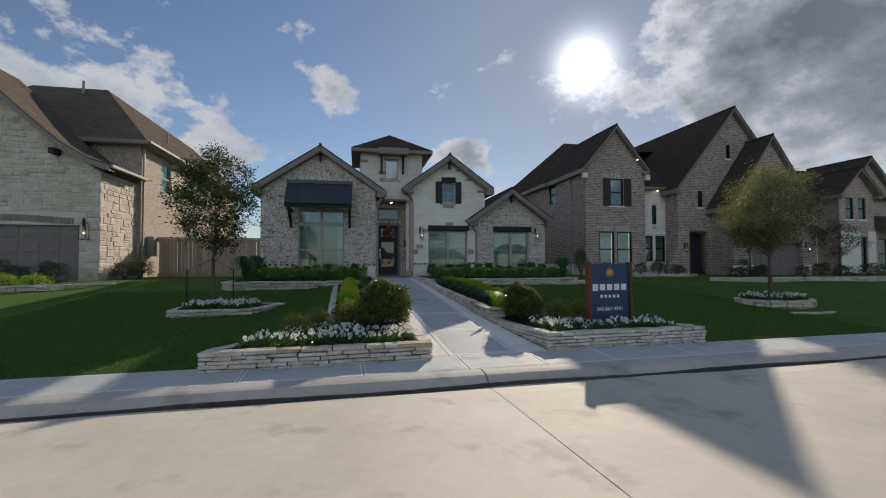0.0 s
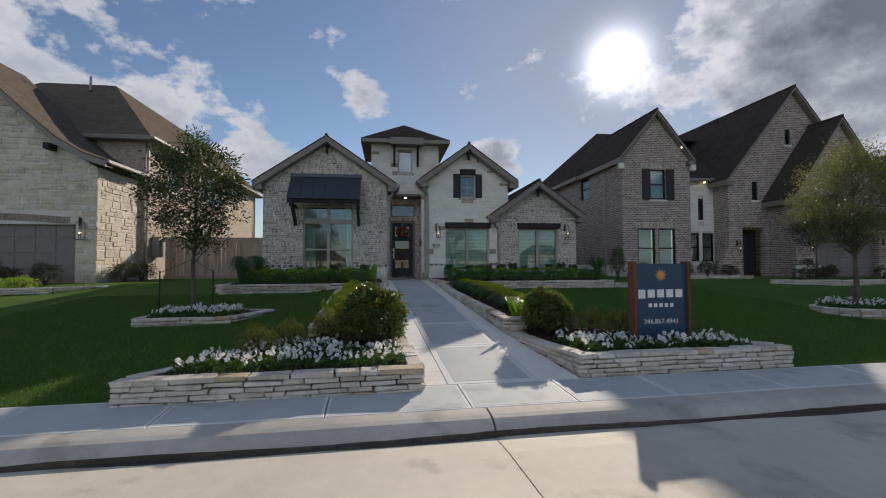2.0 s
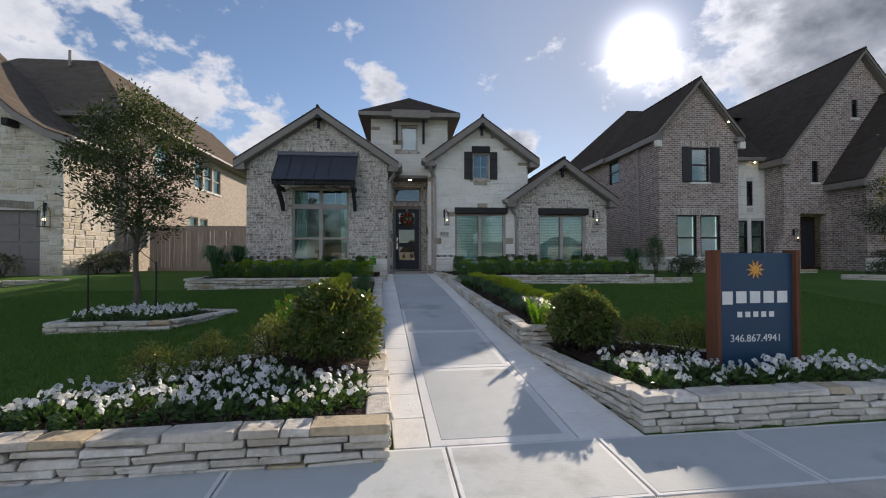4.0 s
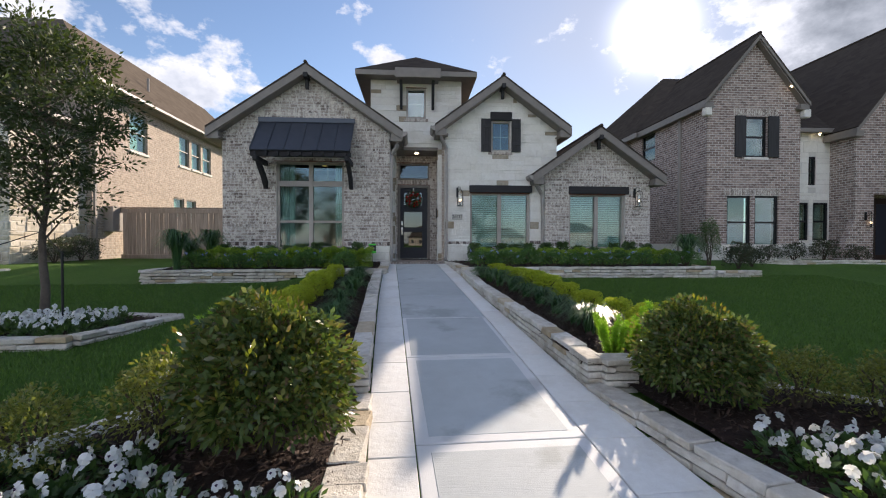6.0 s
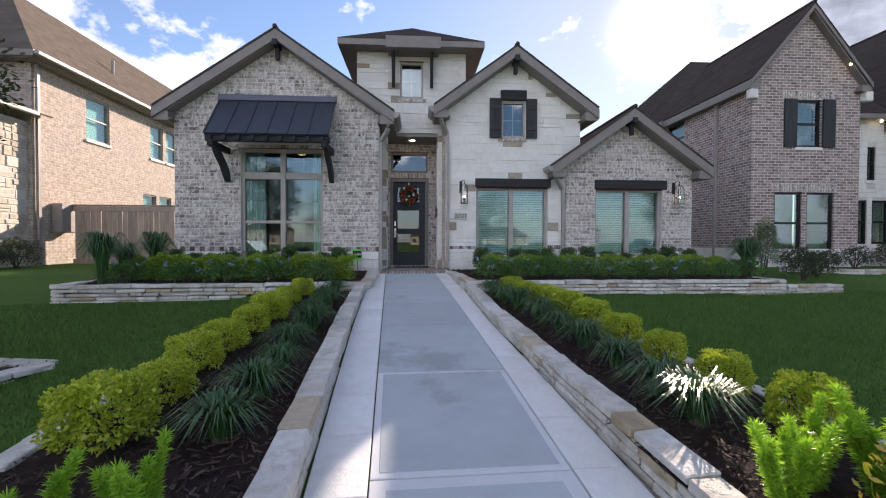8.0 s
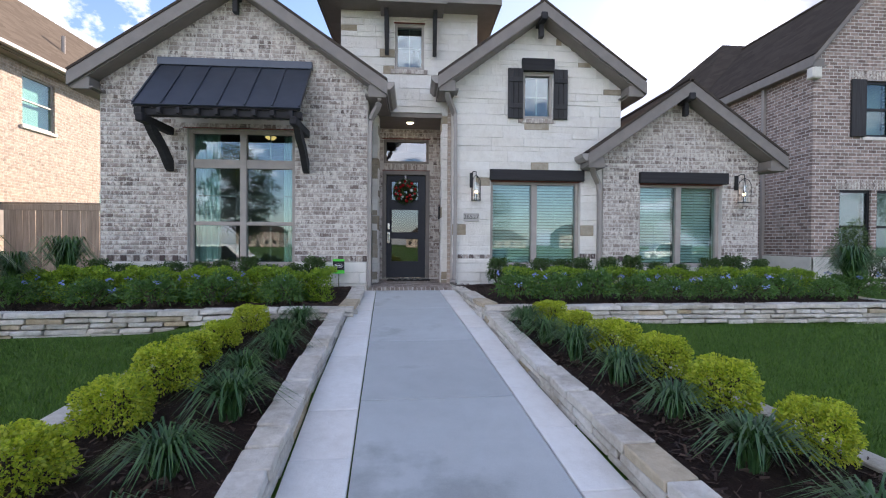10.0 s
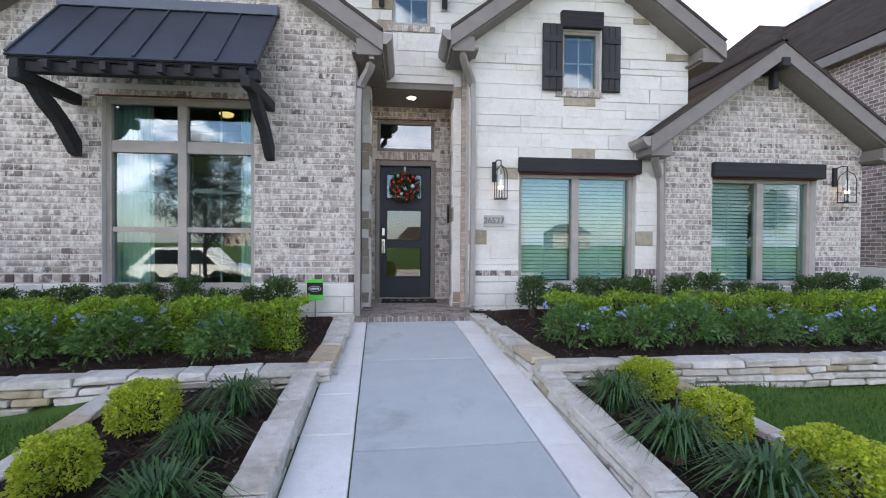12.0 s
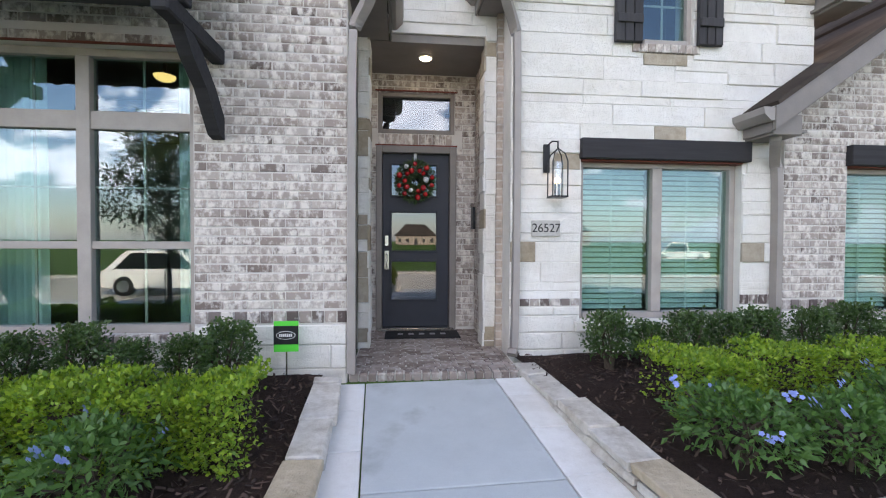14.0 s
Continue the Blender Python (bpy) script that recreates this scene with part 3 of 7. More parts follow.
road = thing("road", "pale concrete residential street with cut joints", "road", kind="structure")
bm = bmesh.new()
for u0, u1 in ((-120, -28.2), (-28.2, -20.6), (-20.6, -13), (-13, -5.4), (-5.4, 3.0), (3.0, 10.6), (10.6, 18.2), (18.2, 26), (26, 130)):
    for v0, v1, za, zb, e0, e1 in ((-3.3, 1.5, 0.0, 0.05, 0.006, 0.006), (1.5, 5.85, 0.05, 0.015, 0.006, 0.0), (5.85, 6.27, 0.015, -0.01, 0.0, 0.006)):
        hexa(bm, [site(u0 + 0.006, v0 + e0, -0.1), site(u1 - 0.006, v0 + e0, -0.1), site(u1 - 0.006, v1 - e1, -0.1), site(u0 + 0.006, v1 - e1, -0.1),
                  site(u0 + 0.006, v0 + e0, za), site(u1 - 0.006, v0 + e0, za), site(u1 - 0.006, v1 - e1, zb), site(u0 + 0.006, v1 - e1, zb)])
part("road_slab", bm, ROAD, road)

kerb = thing("kerb", "rounded concrete kerb along the street", "kerb", kind="structure")
# damp black dirt gathered along the kerb's foot, with an uneven edge, plus shade painted up the kerb face
DIRT_AND_SHADE = ground_mat("gutter_dirt", [(0.03, 0.027, 0.025), (0.07, 0.062, 0.055), (0.15, 0.135, 0.115)], 5.0, 0.4, 0.01)
bm = bmesh.new()
rows = []
rd = random.Random(17)
for i in range(161):
    u = -12 + i * 0.18
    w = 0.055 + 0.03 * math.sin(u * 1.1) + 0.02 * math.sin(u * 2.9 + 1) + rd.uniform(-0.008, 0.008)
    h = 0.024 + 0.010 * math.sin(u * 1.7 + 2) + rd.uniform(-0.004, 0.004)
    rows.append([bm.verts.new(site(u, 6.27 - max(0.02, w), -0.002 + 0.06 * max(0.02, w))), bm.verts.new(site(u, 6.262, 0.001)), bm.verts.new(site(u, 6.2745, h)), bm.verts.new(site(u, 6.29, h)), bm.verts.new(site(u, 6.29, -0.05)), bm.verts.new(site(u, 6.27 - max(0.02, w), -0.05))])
for a, b in zip(rows, rows[1:]):
    for k in range(6):
        bm.faces.new((a[k], b[k], b[(k + 1) % 6], a[(k + 1) % 6]))
bm.faces.new(rows[0])
bm.faces.new(rows[-1][::-1])
part("gutter_dirt", bm, DIRT_AND_SHADE, kerb, "black damp dirt along the kerb, with shade painted up its face")
KERB_LINE = [(6.27, -0.1), (6.27, -0.02), (6.295, 0.045), (6.335, 0.088), (6.39, 0.115), (6.46, 0.130), (6.53, 0.137), (6.62, 0.142), (6.62, -0.1)]
for u0, u1 in ((-60, -20), (-20, -10), (-10, -3), (-3, 3.02), (3.03, 9), (9, 15), (15, 25), (25, 70)):
    bm = bmesh.new()
    prism(bm, KERB_LINE, u0, u1 - 0.012, "x")
    part("kerb_stone", bm, KERB, kerb, m=SITE)
bm = bmesh.new()
prism(bm, [(-3.3, -0.05), (-3.3, 0.02), (-3.36, 0.11), (-3.7, 0.15), (-3.7, -0.05)], -60, 70, "x")
part("far_kerb_stone", bm, KERB, kerb, m=SITE)

pavement = thing("pavement", "concrete pavement slabs with trowelled borders", "pavement", kind="structure")


def paved(u0, u1, v0, v1, parent, rim=0.09, lift=0.012):
    """A brushed slab with a smooth trowelled rim, following the slope."""
    bm = bmesh.new()
    g = 0.006
    hexa(bm, [site(u0 + g, v0 + g, gz(v0) - 0.1), site(u1 - g, v0 + g, gz(v0) - 0.1), site(u1 - g, v1 - g, gz(v1) - 0.1), site(u0 + g, v1 - g, gz(v1) - 0.1),
              site(u0 + g, v0 + g, gz(v0) + lift), site(u1 - g, v0 + g, gz(v0) + lift), site(u1 - g, v1 - g, gz(v1) + lift), site(u0 + g, v1 - g, gz(v1) + lift)])
    soften(bm, 0.004)
    s = part("slab", bm, CONCRETE_EDGE if rim else CONCRETE, parent)
    if rim:
        bm = bmesh.new()
        a0, a1, b0, b1 = u0 + rim, u1 - rim, v0 + rim, v1 - rim
        hexa(bm, [site(a0, b0, gz(b0) + lift - 0.02), site(a1, b0, gz(b0) + lift - 0.02), site(a1, b1, gz(b1) + lift - 0.02), site(a0, b1, gz(b1) + lift - 0.02),
                  site(a0, b0, gz(b0) + lift + 0.002), site(a1, b0, gz(b0) + lift + 0.002), site(a1, b1, gz(b1) + lift + 0.002), site(a0, b1, gz(b1) + lift + 0.002)])
        part("brushed_field", bm, CONCRETE, s)


for u0, u1 in ((-9.0, -7.5), (-7.5, -5.9), (-5.9, -4.4), (-4.4, -2.9), (-2.9, -1.55), (-1.55, -0.14), (-0.14, 1.42), (1.42, 2.88), (2.88, 4.05), (4.05, 5.22), (5.22, 6.7), (6.7, 8.2), (8.2, 9.7), (9.7, 11.2), (11.2, 12.7), (12.7, 14.2), (14.2, 15.7)):
    paved(u0, u1, 6.63, 7.40, pavement, 0.035)
for u0, u1 in ((-60, -9.0), (15.7, 60)):
    paved(u0, u1, 6.63, 7.40, pavement, 0)

front_walk = thing("front_walk", "concrete front walk with pale stone borders", "path", kind="structure")


def along(v, stops):
    return float(np.interp(v, [s[0] for s in stops], [s[1] for s in stops]))


def walk_edges(v):
    """Across the walk at v: outer left, concrete left, concrete right, outer right."""
    return (along(v, ((7.4, 2.5), (10, 2.42), (13.4, 2.36), (17.5, 2.36))), 2.735 - 0.013 * (v - 10), 3.85 - 0.024 * (v - 10), along(v, ((7.4, 4.45), (9.8, 4.19), (13.4, 4.0), (17.5, 3.97))))


def strip(name, mat, parent, ua, ub, uc, ud, v0, v1, lift, deep=0.09):
    """A slab between v0 and v1: ua..ub at the near end, uc..ud at the far end."""
    bm = bmesh.new()
    hexa(bm, [site(ua, v0, gz(v0) - deep), site(ub, v0, gz(v0) - deep), site(ud, v1, gz(v1) - deep), site(uc, v1, gz(v1) - deep),
              site(ua, v0, gz(v0) + lift), site(ub, v0, gz(v0) + lift), site(ud, v1, gz(v1) + lift), site(uc, v1, gz(v1) + lift)])
    soften(bm, 0.004)
    return part(name, bm, mat, parent)


for v0, v1 in ((7.40, 9.03), (9.03, 10.55), (10.55, 11.96), (11.96, 13.30), (13.30, 14.64), (14.64, 16.08), (16.08, 17.42)):
    a, b = walk_edges(v0), walk_edges(v1)
    rim = v0 < 11
    s = strip("slab", CONCRETE_EDGE if rim else CONCRETE, front_walk, a[1] + 0.005, a[2] - 0.005, b[1] + 0.005, b[2] - 0.005, v0 + 0.006, v1 - 0.006, 0.012)
    k = 0.09 if v0 < 10 else 0.05
    if rim:
        strip("brushed_field", CONCRETE, s, a[1] + k, a[2] - k, b[1] + k, b[2] - k, v0 + k, v1 - k, 0.0145, -0.004)
r = random.Random(3)
for side in (0, 2):
    v = 7.40
    while v < 17.36:
        w = min(r.uniform(0.42, 0.62), 17.42 - v)
        a, b = walk_edges(v), walk_edges(v + w)
        strip("paver", PALE_PAVER, front_walk, a[side] + 0.004, a[side + 1] - 0.004, b[side] + 0.004, b[side + 1] - 0.004, v + 0.003, v + w - 0.003, 0.014 + r.uniform(-0.002, 0.002))
        v += w

# ---- dry-laid stone edging ----
GOLD_STONE = stone_mat("golden_ledge_stone", [(0.50, 0.40, 0.26), (0.56, 0.47, 0.34)], relief=0.7)


def ledge_wall(thing_ob, line, top, depth=0.2, course=0.059, r=None, lengths=(0.17, 0.44), ragged=1.0):
    """Stacked flat stones along a line of (x, y); top is a height, or the heights at the line's two ends."""
    r = r or rng
    t0, t1 = top if isinstance(top, tuple) else (top, top)
    for (x0, y0), (x1, y1) in zip(line, line[1:]):
        d = Vector((x1 - x0, y1 - y0, 0))
        length = d.length
        ang = math.degrees(math.atan2(d.y, d.x))
        pitch = math.degrees(math.atan2(t1 - t0, length))
        down = 0.0
        for n in range(7):
            h = course * (1.0 if n else 1.1)
            s = r.uniform(-0.3, 0) if n else 0.0
            while s < length - 0.02:
                w = r.uniform(*lengths) * (1.1 if n == 0 else 1)
                a, b = max(s, 0), min(s + w, length)
                if length - b < 0.12:
                    b = length
                s += w
                if b - a < 0.05:
                    continue
                f = (a + b) / 2 / length
                mid = Vector((x0, y0, 0)) + d * f
                z = t0 + (t1 - t0) * f - down
                if z < gw(mid.x, mid.y) - 0.01:
                    continue
                bm = bmesh.new()
                hw, hd = (b - a) / 2 - 0.006, depth / 2
                hexa(bm, [(-hw, -hd, -h + 0.010), (hw, -hd, -h + 0.010), (hw, hd, -h + 0.010), (-hw, hd, -h + 0.010), (-hw, -hd, 0), (hw, -hd, 0), (hw, hd, 0), (-hw, hd, 0)])
                for q in bm.verts:
                    q.co += Vector((r.uniform(-0.009, 0.009), r.uniform(-0.020, 0.020) * ragged, r.uniform(-0.006, 0.006)))
                soften(bm, 0.007)
                stone = part("stone", bm, GOLD_STONE if r.random() < 0.07 else LEDGE, None)
                stone.parent = thing_ob
                stone.matrix_parent_inverse = thing_ob.matrix_basis.inverted()
                stone.matrix_basis = pose(mid.x, mid.y, z + r.uniform(-0.004, 0.004), 0, -pitch, ang + r.uniform(-2.5, 2.5) * ragged) @ pose(0, r.uniform(-0.008, 0.008) * ragged + (0 if n else -0.006), 0)
            down += h


def chips(pts):
    """Loose shreds of bark lying on a bed."""
    g = np.random.RandomState(int(abs(pts[0][0] * 100)) + 5)
    q = np.array(pts)
    lo, hi = q.min(0), q.max(0)
    n = int(min(5200, (hi[0] - lo[0]) * (hi[1] - lo[1]) * 700))
    p = g.uniform(lo, hi, (n, 3))
    inside = np.zeros(n, bool)
    for (x0, y0, _), (x1, y1, _) in zip(pts, pts[1:] + pts[:1]):
        c = ((y0 > p[:, 1]) != (y1 > p[:, 1])) & (p[:, 0] < (x1 - x0) * (p[:, 1] - y0) / ((y1 - y0) if abs(y1 - y0) > 1e-9 else 1e-9) + x0)
        inside ^= c
    p = p[inside]
    a = np.stack([q[:, 0], q[:, 1], np.ones(len(q))], 1)
    k = np.linalg.lstsq(a, q[:, 2], rcond=None)[0]
    n = len(p)
    p[:, 2] = p[:, 0] * k[0] + p[:, 1] * k[1] + k[2] + g.uniform(-0.01, 0.02, n)
    d = g.normal(0, 1, (n, 3)) * np.array([1, 1, 0.35])
    d /= np.linalg.norm(d, axis=1)[:, None]
    s = np.cross(d, g.normal(0, 0.35, (n, 3)) + np.array([0, 0, 1.0]))
    s /= np.linalg.norm(s, axis=1)[:, None]
    ln, w = g.uniform(0.012, 0.035, (n, 1)), g.uniform(0.003, 0.008, (n, 1))
    v = np.stack([p - d * ln - s * w, p + d * ln - s * w, p + d * ln + s * w, p - d * ln + s * w], 1).reshape(-1, 3)
    tagged(arrays("mulch_shreds", v, np.arange(n * 4).reshape(-1, 4), CHIP), "loose dark bark shreds on the bed", "mulch", kind="stuff")


def soil(name, pts, label, z=None, parent=None):
    """Mulch with a lumpy top inside an outline of world points (x, y, z)."""
    bm = bmesh.new()
    top = [bm.verts.new(p) for p in pts]
    f = bm.faces.new(top)
    bmesh.ops.triangulate(bm, faces=[f])
    bmesh.ops.subdivide_edges(bm, edges=list(bm.edges), cuts=5, use_grid_fill=True)
    bmesh.ops.subdivide_edges(bm, edges=list(bm.edges), cuts=2, use_grid_fill=True)
    for q in bm.verts:
        q.co.z += 0.025 * noise.noise(q.co * 3.0) + 0.012 * noise.noise(q.co * 14.0)
    ob = part(name, bm, MULCH, None, smooth=True)
    chips(pts)
    return tagged(ob, label, "mulch", kind="structure")


def P2(u, v):
    p = site(u, v)
    return (p.x, p.y)


# planter beside the pavement, both sides of the walk, and the beds that climb with the walk
planter_a = thing("stone_planter", "stacked ledge-stone planter of white pansies by the pavement", "planter", site(1, 7.3, 0.14), "planters by the walk")
ledge_wall(planter_a, [P2(-0.74, 7.31), P2(2.47, 7.33)], 0.425, r=random.Random(1))
ledge_wall(planter_a, [P2(2.38, 7.43), P2(2.33, 9.75)], 0.425, r=random.Random(2))
ledge_wall(planter_a, [P2(1.05, 9.75), P2(-0.64, 7.42)], 0.425, r=random.Random(3))
soil("mulch_bed", [(*P2(-0.55, 7.40), 0.39), (*P2(2.34, 7.40), 0.39), (*P2(2.34, 9.75), 0.43), (*P2(1.0, 9.75), 0.43)], "dark shredded mulch in the planter of pansies")
planter_b = thing("stone_planter", "stacked ledge-stone planter of white pansies below the sign", "planter", site(6, 7.5, 0.15), "planters by the walk")
ledge_wall(planter_b, [P2(4.47, 7.56), P2(7.66, 7.56)], 0.445, r=random.Random(4))
ledge_wall(planter_b, [P2(4.29, 9.75), P2(4.55, 7.64)], 0.445, r=random.Random(5))
ledge_wall(planter_b, [P2(7.58, 7.66), P2(5.5, 9.7)], 0.445, r=random.Random(6))
soil("mulch_bed", [(*P2(4.62, 7.64), 0.40), (*P2(7.5, 7.64), 0.40), (*P2(5.45, 9.75), 0.45), (*P2(4.5, 9.75), 0.45)], "dark shredded mulch below the sign")
bed_a = thing("stone_edging", "stepped ledge-stone edging beside the front walk", "stone edging", site(2.4, 10, 0.4), "edging of the walk")
bed_b = thing("stone_edging", "stepped ledge-stone edging beside the front walk", "stone edging", site(4.2, 10, 0.4), "edging of the walk")
def edging_top(v):
    return along(v, ((9.75, 0.645), (12.0, 0.80), (15.86, 1.05)))


for v0, v1 in ((9.75, 11.6), (11.6, 13.5), (13.5, 15.56)):
    a, b = walk_edges(v0), walk_edges(v1)
    ledge_wall(bed_a, [P2(a[0] - 0.10, v0), P2(b[0] - 0.10, v1)], (edging_top(v0), edging_top(v1)), r=random.Random(int(v0 * 10)), lengths=(0.18, 0.42), ragged=0.45, depth=0.175)
    ledge_wall(bed_b, [P2(b[3] + 0.10, v1), P2(a[3] + 0.10, v0)], (edging_top(v1), edging_top(v0)), r=random.Random(int(v0 * 11)), lengths=(0.18, 0.42), ragged=0.45, depth=0.175)
ledge_wall(bed_a, [P2(2.3, 9.75), P2(2.0, 9.75)], 0.67, r=random.Random(40))
ledge_wall(bed_b, [P2(4.32, 9.78), P2(4.62, 9.78)], 0.65, r=random.Random(41))


def bed_sides(v):
    """The outer edges of the two beds along the walk."""
    return along(v, ((9.7, 0.95), (15.9, 1.06))), along(v, ((9.7, 5.55), (11.2, 5.42), (12.5, 5.24), (15.9, 4.98)))


for v0, v1 in ((9.7, 11.2), (11.2, 12.5), (12.5, 14.2), (14.2, 15.52)):
    a, b = bed_sides(v0), bed_sides(v1)
    t0, t1 = along(v0, ((9.7, 0.60), (15.86, 0.99))), along(v1, ((9.7, 0.60), (15.86, 0.99)))
    ledge_wall(bed_a, [P2(b[0], v1), P2(a[0], v0)], (t1, t0), 0.14, r=random.Random(int(v0 * 12)), ragged=0.6)
    ledge_wall(bed_b, [P2(a[1], v0), P2(b[1], v1)], (t0, t1), 0.14, r=random.Random(int(v0 * 13)), ragged=0.6)


def bed_z(v):
    """The mulch's height in the beds along the walk."""
    return along(v, ((9.7, 0.59), (11.6, 0.70), (13.5, 0.82), (15.9, 0.93)))


for v0, v1 in ((9.75, 11.2), (11.2, 12.5), (12.5, 14.2), (14.2, 15.58)):
    (a0, a1), (b0, b1) = bed_sides(v0), bed_sides(v1)
    for p0, p1, q0, q1 in ((a0, 2.26, b0, 2.26), (4.2, a1, 4.14, b1)):
        soil("mulch_bed", [(*P2(p0, v0), bed_z(v0)), (*P2(p1, v0), bed_z(v0)), (*P2(q1, v1), bed_z(v1)), (*P2(q0, v1), bed_z(v1))], "dark shredded mulch along the front walk")
# beds along the house
bed_c = thing("stone_edging", "low ledge-stone wall of the foundation bed", "stone edging", (0, 15.8, 0.9), "foundation beds")
ledge_wall(bed_c, [(-2.62, 15.19), (2.08, 15.66)], 1.045, r=random.Random(51))
ledge_wall(bed_c, [(-2.65, 17.4), (-2.65, 15.25)], 1.045, r=random.Random(52))
ledge_wall(bed_c, [(2.0, 15.70), (1.93, 17.35)], (1.055, 1.13), r=random.Random(53), lengths=(0.3, 0.55))
soil("mulch_bed", [(-2.58, 15.28, 1.0), (1.92, 15.74, 1.01), (1.86, 17.5, 1.10), (-2.58, 17.5, 1.12)], "dark shredded mulch in the foundation bed")
bed_d = thing("stone_edging", "low ledge-stone wall of the foundation bed", "stone edging", (7, 15.95, 0.9), "foundation beds")
ledge_wall(bed_d, [(3.66, 15.52), (9.3, 15.60)], 1.075, r=random.Random(54))
ledge_wall(bed_d, [(3.56, 17.72), (3.72, 15.56)], 1.10, r=random.Random(55), lengths=(0.3, 0.55))
ledge_wall(bed_d, [(9.28, 15.64), (9.28, 17.9)], 1.075, r=random.Random(56))
ledge_wall(bed_d, [(9.4, 15.68), (10.5, 15.74)], 0.98, r=random.Random(57))
soil("mulch_bed", [(3.80, 15.62, 1.05), (9.2, 15.7, 1.05), (9.2, 17.95, 1.12), (3.52, 17.95, 1.10)], "dark shredded mulch in the foundation bed")

# ---- the house ----
house = thing("house", "single-storey brick and limestone house with gables", "house", (3, 20, 1.0))
COURSE, BLEN = 0.0715, 0.195
NEAR_WALL = lambda x, z: -1.2 < x < 2.2 and z < 3.3


def gable_wall(x0, x1, y, eave, ax, az, holes, mat_core=MORTAR, base=0.95, back=0.28):
    bm = bmesh.new()
    edges = outline(x0, x1, base, eave, ax, az)
    wall_core(bm, edges, holes, y, y + back)
    return part("wall", bm, mat_core, house), edges


def base_stones(wall, x0, x1, y, z1, r, holes=()):
    lay("base_stone", ashlar([(0.95, x0, x1), (z1 + 0.2, x0, x1)], list(holes), 0.96, z1, [0.17, 0.19, 0.16], (0.35, 0.75), 0.008, r, 0.02, 0.005), LIMESTONE, wall, pose(0, y, 0), 0.035, 0.008)


def sailor_course(wall, x0, x1, y, z0, holes=()):
    """A row of brick ends, the dark ones between pale ones."""
    out, x, k = [], x0, 0
    runs = cut(x0, x1, holes, z0, z0 + 0.1)
    light, dark = [], []
    for a, b in runs:
        x = a
        while x < b - 0.03:
            w = min(0.098, b - x)
            (dark if k % 2 else light).append((x + w / 2, z0 + 0.05, w - 0.012, 0.092, 0.012))
            x += 0.098
            k += 1
    lay("brick", light, BRICK, wall, pose(0, y, 0), 0.03, 0.006)
    lay("brick", dark, BRICK_DARK, wall, pose(0, y, 0), 0.03, 0.006)


WIN1 = (-0.78, 0.89, 1.44, 3.62)
WIN2 = (4.16, 5.79, 1.42, 2.94)
WIN3 = (6.86, 8.42, 1.42, 2.92)
WIN4 = (4.73, 5.26, 4.05, 4.86)
WIN5 = (2.45, 2.98, 4.99, 5.81)
r = random.Random(11)
# brick gable with the tall window
wall_1, e1 = gable_wall(-2.09, 2.05, 17.50, 4.42, 0.01, 5.80, [WIN1])
lay("brick", bricks(e1, [WIN1, (-0.95, 1.05, 3.62, 3.72)], 1.62, 5.80, COURSE, BLEN, 0.0095, r), BRICK, wall_1, pose(0, 17.5, 0), single=NEAR_WALL)
lay("lintel_brick", [(-0.9 + 0.2 * i, 3.67, 0.19, 0.075, 0.008) for i in range(10)], BRICK, wall_1, pose(0, 17.5, 0))
base_stones(wall_1, -2.09, 2.05, 17.5, 1.50, r, [(WIN1[0], WIN1[1], 1.44, 9)])
sailor_course(wall_1, -2.09, 2.05, 17.5, 1.51, [(WIN1[0], WIN1[1], 1.0, 9)])
lay("sill_brick", [(-0.74 + 0.085 * i, 1.395, 0.075, 0.09, 0.05) for i in range(20)], BRICK, wall_1, pose(0, 17.5, 0), 0.08)
# limestone gable
wall_2, e2 = gable_wall(3.48, 6.52, 17.96, 4.62, 5.0, 5.80, [WIN2, WIN4], MORTAR_PALE)
s2 = ashlar(e2, [WIN2, (4.15, 5.83, 2.94, 3.12), WIN4], 1.62, 5.78, [0.10, 0.15, 0.08, 0.19, 0.13, 0.22], (0.22, 1.0), 0.005, r, 0.012, 0.010)
tan = [i for i in range(len(s2)) if s2[i][2] < 0.40 and r.random() < 0.24]
lay("stone", [p for i, p in enumerate(s2) if i not in tan], LIMESTONE, wall_2, pose(0, 17.96, 0), 0.03, 0.005)
lay("stone", [s2[i] for i in tan], TAN_STONE, wall_2, pose(0, 17.96, 0), 0.03, 0.005)
base_stones(wall_2, 3.48, 6.3, 17.96, 1.55, r, [(WIN2[0], WIN2[1], 1.42, 9)])
sailor_course(wall_2, 3.48, 6.2, 17.96, 1.555, [(WIN2[0], WIN2[1], 1.0, 9)])
# small brick gable
wall_3, e3 = gable_wall(6.18, 9.12, 17.90, 3.42, 7.6, 4.52, [WIN3])
lay("brick", bricks(e3, [WIN3, (6.86, 8.48, 2.92, 3.12)], 1.62, 4.52, COURSE, BLEN, 0.0095, r), BRICK, wall_3, pose(0, 17.9, 0), single=lambda x, z: z < 2.9)
base_stones(wall_3, 6.18, 9.12, 17.9, 1.50, r, [(WIN3[0], WIN3[1], 1.42, 9)])
sailor_course(wall_3, 6.18, 9.12, 17.9, 1.51, [(WIN3[0], WIN3[1], 1.0, 9)])
